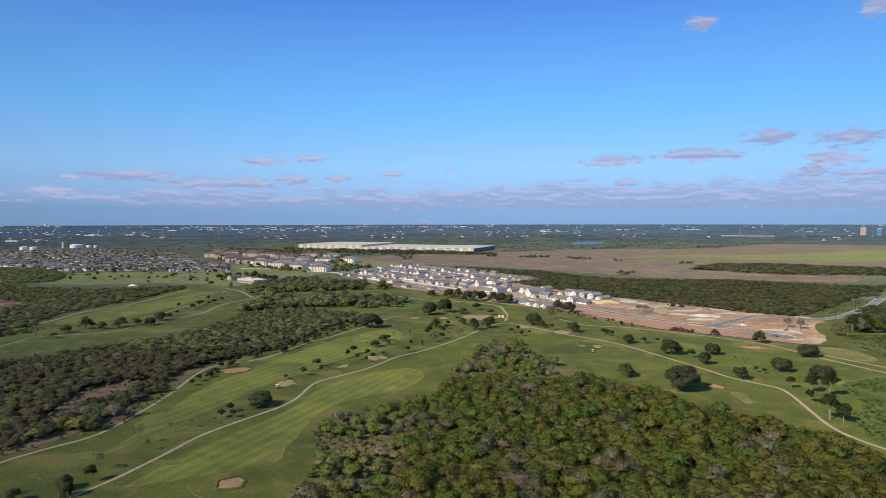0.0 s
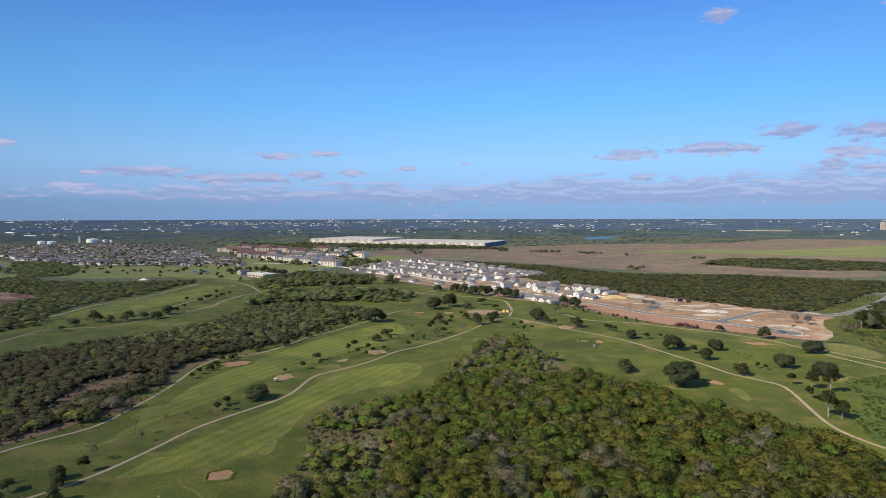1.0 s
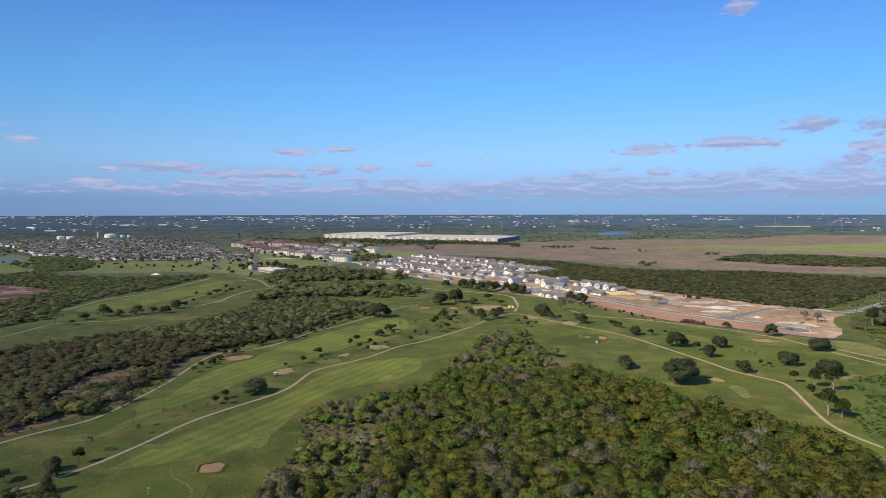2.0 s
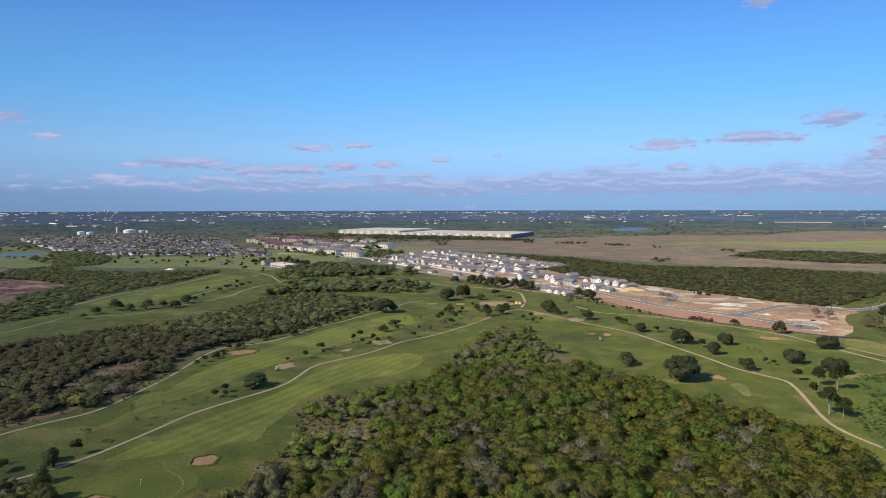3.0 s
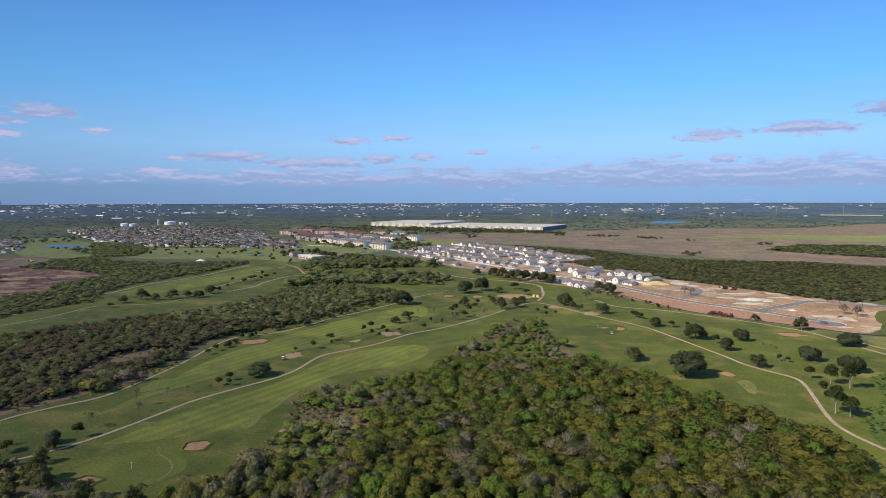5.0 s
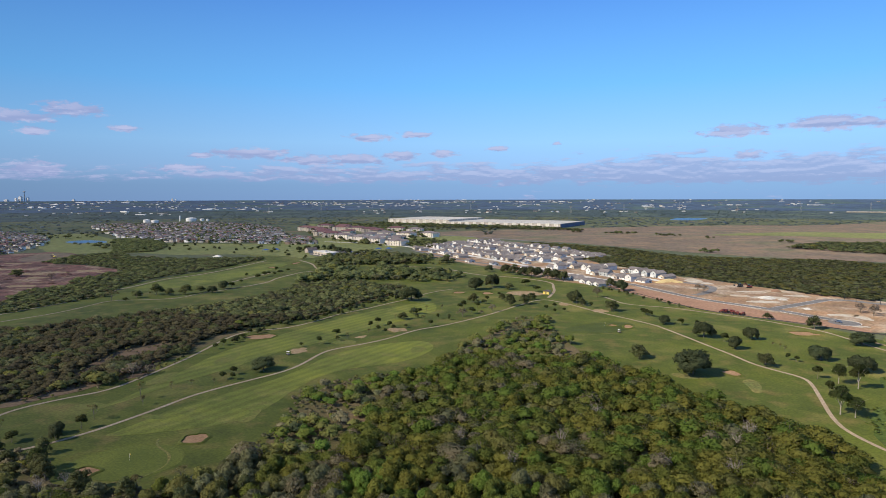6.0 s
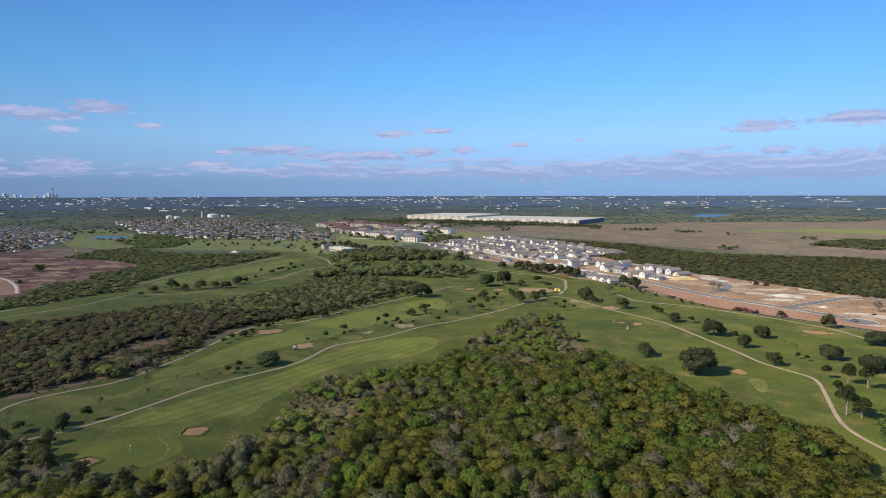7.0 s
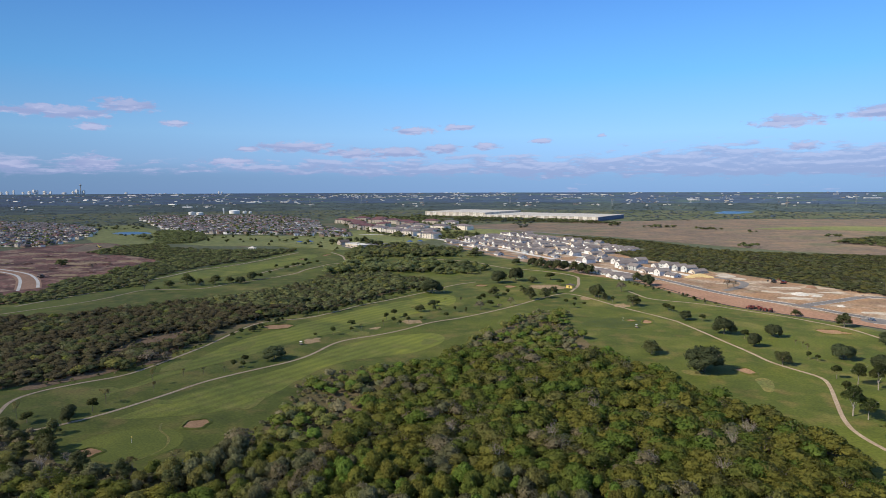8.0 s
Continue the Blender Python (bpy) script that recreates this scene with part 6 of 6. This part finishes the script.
# estates of pale halls: degrees round, degrees up, how many
ESTATES = [(-42, -36.4, -.75, -.35, 18), (-33, -23, -1.14, -1.0, 16), (-38, -30, -1.5, -1.2, 6), (-25, -18, -.78, -.5, 24), (-18, -14, -.7, -.5, 12), (-12, -7, -.85, -.45, 12), (-2.8, 2.2, -.75, -.4, 18),
           (9, 13, -1.02, -.78, 18), (20, 23.5, -.75, -.6, 6), (-50, -42, -.85, -.45, 16), (14.5, 18, -.8, -.6, 5), (28, 35, -.9, -.5, 7), (-44, 40, -.6, -.33, 26)]
for az, el in [(hr.uniform(a, b), hr.uniform(c, d)) for a, b, c, d, count in ESTATES for _ in range(count)]:
    x, y, z = far_place(az, el)
    k = int(hr.integers(5))
    w, d, h = ((24, 14, 5.5), (38, 16, 6), (18, 10, 5), (60, 18, 7), (30, 14, 5.5))[k]
    put(HALLS, k, lambda: flat_building("industrial_hall", w, d, h, (WHITEWALL, PANEL, TANWALL, WHITEWALL, GREYWALL)[k], (METALROOF, GREYWALL, PAINT, PAINT, REDROOF)[k], "distant pale flat-roofed industrial hall on the plain", "hall", "far halls"),
        pose(x, y, z + .2, 0, 0, hr.uniform(-20, 20)) @ Matrix.Diagonal((hr.uniform(.4, .9), .7, .62, 1)))


def pylon(x, y, z, h=34):
    """A steel lattice mast with three pairs of arms."""
    ob = new("pylon")
    bm = bmesh.new()
    for sx in (-1, 1):
        for sy in (-1, 1):
            v = [bm.verts.new(p) for p in ((sx * 3, sy * 3, -1), (sx * 3 - sx * .5, sy * 3, -1), (sx * .4, sy * .4, h), (sx * .8, sy * .4, h))]
            bm.faces.new(v)
    for k in range(6):
        q = k / 6
        w = 3 * (1 - q) + .6 * q
        add_box(bm, -w, w, -.15, .15, h * q + 1, h * q + 1.5)
    part("mast", bm, CONCRETE, ob)
    for k in range(3):
        part("arm", box(-6 + k, 6 - k, -.25, .25, h * (.72 + .11 * k), h * (.72 + .11 * k) + .5), CONCRETE, ob)
    ob.matrix_basis = pose(x, y, z, 0, 0, 15)
    return tagged(ob, "grey steel lattice power pylon on the plain", "pylon", "power pylons")


PYL = {}
for i in range(17):
    az = -34 + i * 4.6
    x, y, z = far_place(az, -1.25 + .25 * math.sin(i * 2.1))
    put(PYL, 0, lambda: pylon(x, y, z), pose(x, y, z, 0, 0, 15))

x, y, z = far_place(26.3, -1.24)
pit = part("gravel_pit", box(-118, 118, -60, 60, -8, 1.6), CALICHE)
pit.matrix_basis = pose(x, y, z, 0, 0, -26)
tagged(pit, "long pale strip of bare gravel on the far plain", "ground", kind="structure")

# trees between the houses and over the plain
hood_trees = np.concatenate([scatter(HOOD, 12.5, seed=61, keep=.75), scatter(HOOD2, 12.5, seed=62, keep=.7)])
street_patterns = [wood_pattern(r, 1, 1, 14, .16, lobes=2, lobe=.36) for _ in range(6)]
wood_of("street_trees", hood_trees, street_patterns, WOOD_MATS, [.0, .06, .06, .1, 0, 0, .78], 7.0, "dark trees scattered among the houses", 71, (.7, 1.05))
plain_r = np.random.default_rng(5)
n = 28000
az, d = np.radians(plain_r.uniform(-58, 58, n)), 900 + 3950 * plain_r.random(n) ** .8
X, Y = MID[0] + d * np.sin(az), MID[1] + d * np.cos(az)
busy = [[(-800, 330), (-330, 330), (-320, 860), (-640, 900), (-800, 1000), (-950, 900)], HOOD, HOOD2, [(-700, 1040), (-120, 900), (-60, 1230), (-110, 1520), (-660, 1560)], [(-600, 780), (-340, 780), (-220, 880), (-360, 1070), (-640, 1070), (-560, 900)],
        [(-110, 1300), (136, 1690), (584, 1920), (847, 1905), (1472, 2520), (2000, 2700), (2000, 1500), (640, 700), (430, 840), (187, 1060)], [(-460, 1850), (150, 1640), (220, 1930), (-380, 2160)],
        [(-160, 980), (40, 700), (250, 620), (160, 900), (40, 1150), (-70, 1220)], [(480, 2200), (620, 2200), (740, 2700), (520, 2700)], [(-900, 1000), (-760, 1000), (-760, 1160), (-900, 1160)], [(-1420, 1900), (-1300, 1880), (-1120, 2050), (-1200, 2150)]]
ok = np.ones(n, bool)
for b in busy:
    ok &= ~inside(b, X, Y)
for b in (W3, W4, W5, W6):
    ok &= ~inside(b, X, Y)
clump = np.array([noise.noise((x / 240, y / 240, 9.0)) + .5 * noise.noise((x / 80, y / 80, 2.0)) for x, y in zip(X, Y)])
ok &= clump > plain_r.uniform(-.75, .15, n)
plain_patterns = []
for _ in range(6):
    lobes = lobes_dome(r, 1, 1, 2, .34, .1)
    V, F = merged([foliage(r, lobes, 3, .2, -.3, .8), hearts(r, lobes, 1.05)])
    plain_patterns.append((V, F, np.zeros((0, 3)), np.zeros((0, 3), int), crown_normals(r, V, 9, lobes, -.6, .1, .8)))
beyond = ok & (d > 2600)
close = ok & (d < 1700) & (X < -60)
ok &= (d <= 2600) & (d >= 1700)
# leaf colours shifted towards blue to imitate haze over far trees
HAZYLEAF = leaves("hazy_far_leaves", (0.0534, 0.0782, 0.107), (0.0681, 0.0957, 0.128), 0.1)
HAZYDULL = leaves("hazy_dull_leaves", (0.0499, 0.0697, 0.0638), (0.0671, 0.089, 0.0814), 0.1)
# past this wavy distance the leaves take the strongest haze tint
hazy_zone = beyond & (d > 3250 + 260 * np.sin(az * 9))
wood_of("far_woodland", np.stack([X[hazy_zone], Y[hazy_zone]], 1), plain_patterns, [HAZYLEAF] * 8, [.2, .2, .2, .2, .1, .1, 0], 12.5, "dark distant woods towards the horizon, leaves tinted haze blue", 73, tall=(.09, .15))
wood_of("far_woodland", np.stack([X[beyond & ~hazy_zone], Y[beyond & ~hazy_zone]], 1), plain_patterns, [HAZYDULL] * 8, [.2, .2, .2, .2, .1, .1, 0], 12.5, "dark green woods on the far plain, leaves tinted for haze", 173, tall=(.09, .15))
wood_of("far_woodland", np.stack([X[ok], Y[ok]], 1), plain_patterns, [HAZYDULL, HAZYDULL, HAZYLEAF, HAZYLEAF, HAZYDULL, HAZYDULL, HAZYDULL, BARK], [.2, .15, .25, .2, 0, .0, .2], 13.0, "dark scattered trees over the wide plain, leaves tinted for haze", 72, tall=(.11, .18))
wood_of("far_woodland", np.stack([X[close], Y[close]], 1), far_patterns, [HAZYDULL, SAGE, HAZYDULL, DEEP, HAZYDULL, HAZYDULL, OAK, BARK], [.2, .08, .2, .16, 0, .0, .36], 9.0, "trees scattered over the plain beyond the course, some tinted for haze", 74, tall=(.5, .8), uneven=.3)
SCREEN = [[(-484, 1346), (-340, 1159), (-266, 1053), (-208, 1020), (-223, 1094), (-290, 1177), (-376, 1310), (-546, 1528)], [(-561, 1610), (-400, 1533), (-218, 1211), (-172, 1281), (-205, 1489), (-417, 1844), (-654, 1916)], [(-470, 1930), (-250, 1850), (20, 1745), (10, 1715), (-270, 1815), (-480, 1895)], [(-235, 1120), (-180, 1040), (-120, 1000), (-110, 1090), (-160, 1180), (-215, 1170)], [(-360, 1170), (-230, 1070), (-225, 1055), (-365, 1150)]]
for k, H in enumerate(SCREEN):
    wood_of("tree_belt", scatter(H, 9.5, seed=120 + k, keep=.75 if k > 1 else .4), far_patterns, DEEP_MATS, [.02, .1, .2, .3, 0, 0, .38], 8.5, "belt of dark trees before the buildings", 125 + k, (.5, .9), uneven=.3)

# ---- small things ----


def golf_cart(x, y, turn):
    ob = new("golf_cart")
    part("body", box(-.6, .6, -1.15, 1.15, .3, .75), GREYROOF, ob)
    part("seat", box(-.55, .55, -.35, .2, .75, 1.05), TANWALL, ob)
    part("canopy", box(-.62, .62, -1.0, .8, 1.78, 1.86), PAINT, ob)
    for sx in (-.55, .55):
        for y0 in (-.95, .75):
            part("post", box(sx - .03, sx + .03, y0 - .03, y0 + .03, .7, 1.8), DARK, ob)
        for y0 in (-.8, .8):
            bm = bmesh.new()
            bmesh.ops.create_cone(bm, cap_ends=True, segments=14, radius1=.26, radius2=.26, depth=.2, matrix=pose(sx, y0, .27, 0, 90, 0))
            part("wheel", bm, TYRE, ob)
    ob.matrix_basis = pose(x, y, .1, 0, 0, turn)
    return tagged(ob, "white golf cart with a canopy parked on the turf", "golf cart", "golf carts")


def car(x, y, turn, paint, word, high=1.45, z=.17, long=4.5):
    ob = new("car")
    bm = box(-.9, .9, -long / 2, long / 2, .3, .85)
    bmesh.ops.bevel(bm, geom=list(bm.edges), offset=.12, segments=2, affect="EDGES")
    part("body", bm, paint, ob)
    bm = bmesh.new()
    add_prism(bm, [(-.8, -long * .3), (.8, -long * .3), (.8, long * .22), (-.8, long * .22)], .85, high, .8)
    part("cabin", bm, GLASS, ob)
    for sx in (-.85, .85):
        for y0 in (-long * .3, long * .3):
            bm = bmesh.new()
            bmesh.ops.create_cone(bm, cap_ends=True, segments=14, radius1=.33, radius2=.33, depth=.22, matrix=pose(sx, y0, .33, 0, 90, 0))
            part("wheel", bm, TYRE, ob)
    ob.matrix_basis = pose(x, y, z, 0, 0, turn)
    return tagged(ob, word + " car standing on the road", "car", "cars")


def machine(x, y, turn, paint, label):
    """A tracked digger with cab, boom and bucket."""
    ob = new("excavator")
    for sx in (-1.2, 1.2):
        bm = box(sx - .35, sx + .35, -2.2, 2.2, 0, .9)
        bmesh.ops.bevel(bm, geom=list(bm.edges), offset=.2, segments=2, affect="EDGES")
        part("track", bm, TYRE, ob)
    part("house", box(-1.4, 1.4, -2.4, 1.3, 1.0, 2.3), paint, ob)
    part("cab", box(-1.35, -.2, -.2, 1.4, 2.3, 3.3), GLASS, ob)
    bm = bmesh.new()
    v, f = tube([(.4, 1.0, 2.0), (.4, 4.0, 4.6), (.4, 6.4, 2.4)], [.45, .35, .25], 4)
    vs = [bm.verts.new(p) for p in v]
    for q in f:
        bm.faces.new([vs[i] for i in q])
    part("boom", bm, paint, ob)
    part("bucket", box(-.2, 1.0, 6.0, 7.0, 1.2, 2.4), DARK, ob)
    ob.matrix_basis = pose(x, y, .15, 0, 0, turn)
    return tagged(ob, label, "digger", "building machines")


def tractor(x, y, turn):
    ob = new("tractor")
    part("bonnet", box(-.5, .5, .2, 2.0, .7, 1.5), REDPAINT, ob)
    part("cab", box(-.8, .8, -1.4, .2, .8, 2.6), REDPAINT, ob)
    for sx in (-1, 1):
        for y0, rad in ((-.9, .8), (1.5, .5)):
            bm = bmesh.new()
            bmesh.ops.create_cone(bm, cap_ends=True, segments=16, radius1=rad, radius2=rad, depth=.45, matrix=pose(sx, y0, rad, 0, 90, 0))
            part("wheel", bm, TYRE, ob)
    ob.matrix_basis = pose(x, y, .15, 0, 0, turn)
    return tagged(ob, "red tractor parked on the earth berm", "tractor", "building machines")


def lamp_post(x, y, h, turn):
    ob = new("street_lamp")
    bm = bmesh.new()
    add_prism(bm, circle(0, 0, .16, 8), 0, h, .6)
    part("pole", bm, DARK, ob)
    part("arm", box(0, 2.0, -.07, .07, h - .3, h - .15), DARK, ob)
    part("lamp_head", box(1.6, 2.6, -.2, .2, h - .38, h - .18), CONCRETE, ob)
    ob.matrix_basis = pose(x, y, .1, 0, 0, turn)
    return tagged(ob, "tall dark steel street lamp beside the new road", "street lamp", "street lamps")


golf_cart(-81, 312, 50)
golf_cart(103, 396, 20)
car(253, 450, 30, NAVY, "dark blue")
car(488, 672, 40, REDPAINT, "red")
car(500, 660, 40, DARK, "black")
car(470, 690, 220, WHITEWALL, "white")
machine(239, 615, 120, DARK, "dark tracked excavator on the bare earth")
machine(245, 608, 100, REDPAINT, "red-brown tracked excavator on the bare earth")
for i in range(6):
    tractor(186 + i * 2.4 + hr.uniform(-1.6, 1.6), 477.5 - i * 2.1 + hr.uniform(-1.6, 1.6), 40 + 73 * i)
for x, y, h in ((300, 548, 12), (306, 541, 12), (318, 530, 14), (348, 528, 12), (398, 575, 12), (-240, 890, 16), (-205, 915, 14), (-262, 930, 14)):
    lamp_post(x, y, h, 130)
for i in range(14):
    x, y = hr.uniform(-250, -215), hr.uniform(870, 925)
    car(x, y, -44, (WHITEWALL, DARK, NAVY, GREYWALL)[i % 4], ("white", "black", "navy", "grey")[i % 4], z=.13)

shed = new("shed")
part("wall", box(-3, 3, -2, 2, -.1, 2.6), YELLOWPAINT, shed)
bm = bmesh.new()
add_prism(bm, [(-3.5, -2.5), (3.5, -2.5), (3.5, 2.5), (-3.5, 2.5)], 2.6, 3.7, .35)
part("roof", bm, BROWNROOF, shed)
part("door", box(-.5, .5, -2.06, -1.98, 0, 2.0), DARK, shed)
shed.matrix_basis = pose(59, 545, .1, 0, 0, -30)
tagged(shed, "small yellow shed with a brown hip roof by the path", "shed")

pavilion = new("pavilion")
for sx in (-4, 4):
    for sy in (-3, 3):
        part("post", box(sx - .15, sx + .15, sy - .15, sy + .15, 0, 3), PAINT, pavilion)
bm = bmesh.new()
add_prism(bm, [(-5.5, -4.5), (5.5, -4.5), (5.5, 4.5), (-5.5, 4.5)], 3, 5.2, .15)
part("roof", bm, METALROOF, pavilion)
pavilion.matrix_basis = pose(-395, 795, .1)
tagged(pavilion, "open white pavilion with a pale hip roof", "pavilion")


def shade_sail(x, y):
    ob = new("shade_canopy")
    bm = bmesh.new()
    add_prism(bm, [(-6, -5), (6, -5), (6, 5), (-6, 5)], 4, 6.5, .2)
    part("canopy", bm, BLUE, ob)
    for sx in (-5.5, 5.5):
        for sy in (-4.5, 4.5):
            part("post", box(sx - .1, sx + .1, sy - .1, sy + .1, 0, 4), DARK, ob)
    ob.matrix_basis = pose(x, y, 0) @ Matrix.Diagonal((.75, .75, .75, 1))
    return tagged(ob, "blue shade canopy on dark posts over a playground", "canopy", "shade canopies")


for x, y in ((-375, 905), (-362, 915), (-205, 950), (-190, 958)):
    shade_sail(x, y)


def flagstick(x, y):
    ob = new("flagstick")
    bm = bmesh.new()
    add_prism(bm, circle(0, 0, .05, 6), 0, 2.3)
    part("pole", bm, PAINT, ob)
    part("flag", box(0, .42, -.02, .02, 1.95, 2.3), YELLOWPAINT, ob)
    ob.matrix_basis = pose(x, y, .1)
    return tagged(ob, "thin flagstick with a small flag on the green", "flagstick", "flagsticks")


flagstick(96, 414)
flagstick(-77, 177)


def heap(x, y, rad, h, mat, label):
    bm = bmesh.new()
    prev = None
    for q, z in ((1, -.1), (.8, .3), (.5, .75), (.2, .97)):
        row = [bm.verts.new((x + rad * q * (1 + .25 * noise.noise((math.cos(w) + x, math.sin(w) + y, q))) * math.cos(w), y + rad * q * (1 + .25 * noise.noise((math.cos(w) + y, math.sin(w), q))) * math.sin(w), z * h + .1)) for w in np.linspace(0, 2 * math.pi, 18, endpoint=False)]
        if prev:
            for k in range(18):
                bm.faces.new((prev[k], prev[(k + 1) % 18], row[(k + 1) % 18], row[k]))
        prev = row
    bm.faces.new(prev)
    for f in bm.faces:
        f.smooth = True
    return tagged(part("earth_mound", bm, mat), label, "mound", "mounds on the building site")


heap(241, 549, 7, 1.9, CONCRETE, "white heap of crushed stone on the bare earth")
heap(251, 543, 4, .8, CONCRETE, "small white heap of crushed stone")
heap(262, 590, 5, 2.0, BERM, "dark brown heap of soil and brush")
heap(253, 500, 3, 1.1, CONCRETE, "pale heap of gravel by the new street")
for x, y, rad, h in ((-500, 560, 5, 1.5), (-470, 604, 7, 1.8), (-540, 625, 5, 1.6), (-455, 590, 5, 1.4), (-565, 590, 6, 1.6), (-430, 540, 4, 1.4), (-610, 660, 6, 1.8), (-520, 660, 5, 1.6)):
    heap(x, y, rad, h, REDEARTH, "low heap of churned red-brown earth")
for x, y, rx, ry in ((-500, 622, 24, 7), (-440, 628, 12, 4), (-555, 640, 18, 5), (-470, 548, 8, 5), (-620, 700, 24, 5), (-600, 590, 16, 4), (-425, 505, 7, 4)):
    sheet("bare_patch", [(x + rx * c, y + ry * k) for c, k in ((1, 0), (.7, .7), (0, 1), (-.7, .7), (-1, 0), (-.7, -.7), (0, -1), (.7, -.7))], 0.13, DIRT, "tan patch of scraped soil on the red earth", 7.0, "ground", 1, 7.0, 2.0)
machine(-452, 500, 200, DARK, "dark tracked excavator on the red earth")
machine(-640, 780, 80, YELLOWPAINT, "yellow tracked excavator on the graded pad")
plant("g", 0, -510, 581, 16, 9, "trees left on the building site")
plant("b", 0, -451, 563, 12, 8, "trees left on the building site")
for x, y, k in ((192, 575, "b"), (196, 570, "b"), (285, 490, "b"), (292, 485, "b"), (288, 478, "b"), (300, 452, "b"), (304, 446, "b")):
    plant(k, int(x) % 2, x, y, 9, 8, "trees left on the building site")
for x, y, rad, h in ((176, 642, 7, 1.8), (182, 648, 8, 2.2), (188, 640, 6, 1.4), (170, 634, 5, 1.2)):
    heap(x, y, rad, h, STEPPED, "low heap of yellow subsoil beside the last house")
for x, y, rx, ry in ((206, 652, 9, 14), (214, 634, 7, 8), (196, 600, 10, 5), (244, 552, 16, 8), (232, 530, 14, 6), (268, 478, 12, 5), (259, 438, 9, 3), (270, 565, 12, 4), (290, 545, 10, 3), (222, 560, 9, 6), (278, 470, 5, 10), (240, 585, 14, 4)):
    sheet("bare_patch", [(x + rx * c, y + ry * k) for c, k in ((1, 0), (.7, .7), (0, 1), (-.7, .7), (-1, 0), (-.7, -.7), (0, -1), (.7, -.7))], 0.125, CALICHE, "pale patch of scraped caliche on the building site", 2.6, "ground", 1, 5.0, 2.0)
turning = [(256 + 9.5 * math.cos(w), 449 + 9.5 * math.sin(w)) for w in np.linspace(0, 2 * math.pi, 20, endpoint=False)]
sheet("road", turning, 0.18, ASPHALT, "round asphalt turning head at the end of the new street", 0, "road", 0)
ribbon("kerb", [(256 + 10 * math.cos(w), 449 + 10 * math.sin(w)) for w in np.linspace(-2.2, 2.2, 22)], .4, .26, CONCRETE, "pale concrete kerb round the turning head", "kerb", 0, 0)


def silt_fence(points):
    """A low dark fabric fence on stakes."""
    ob = new("silt_fence")
    p = rounded(points, 2, closed=False)
    bm = bmesh.new()
    rows = []
    for i, v in enumerate(p):
        t = (p[min(i + 1, len(p) - 1)] - p[max(i - 1, 0)]).normalized()
        n = Vector((-t.y, t.x)) * .06
        rows.append([bm.verts.new((*(v + n), .0)), bm.verts.new((*(v + n), .6)), bm.verts.new((*(v - n), .6)), bm.verts.new((*(v - n), .0))])
    for q, w in zip(rows, rows[1:]):
        for k in range(3):
            bm.faces.new((q[k], q[k + 1], w[k + 1], w[k]))
    bmesh.ops.recalc_face_normals(bm, faces=bm.faces)
    part("fabric", bm, DARK, ob)
    me = None
    for v in p[::2]:
        if me is None:
            first = part("stake", box(-.06, .06, -.06, .06, -.1, .8), BARK, ob)
            me, first.matrix_basis = first.data, pose(v.x, v.y, 0)
        else:
            share("stake", me, ob, pose(v.x, v.y, 0))
    return tagged(ob, "low black silt fence along the bare earth", "fence", "silt fences")


silt_fence([(113, 598), (140, 555), (170, 485), (205, 458), (230, 440), (258, 415), (275, 412)])
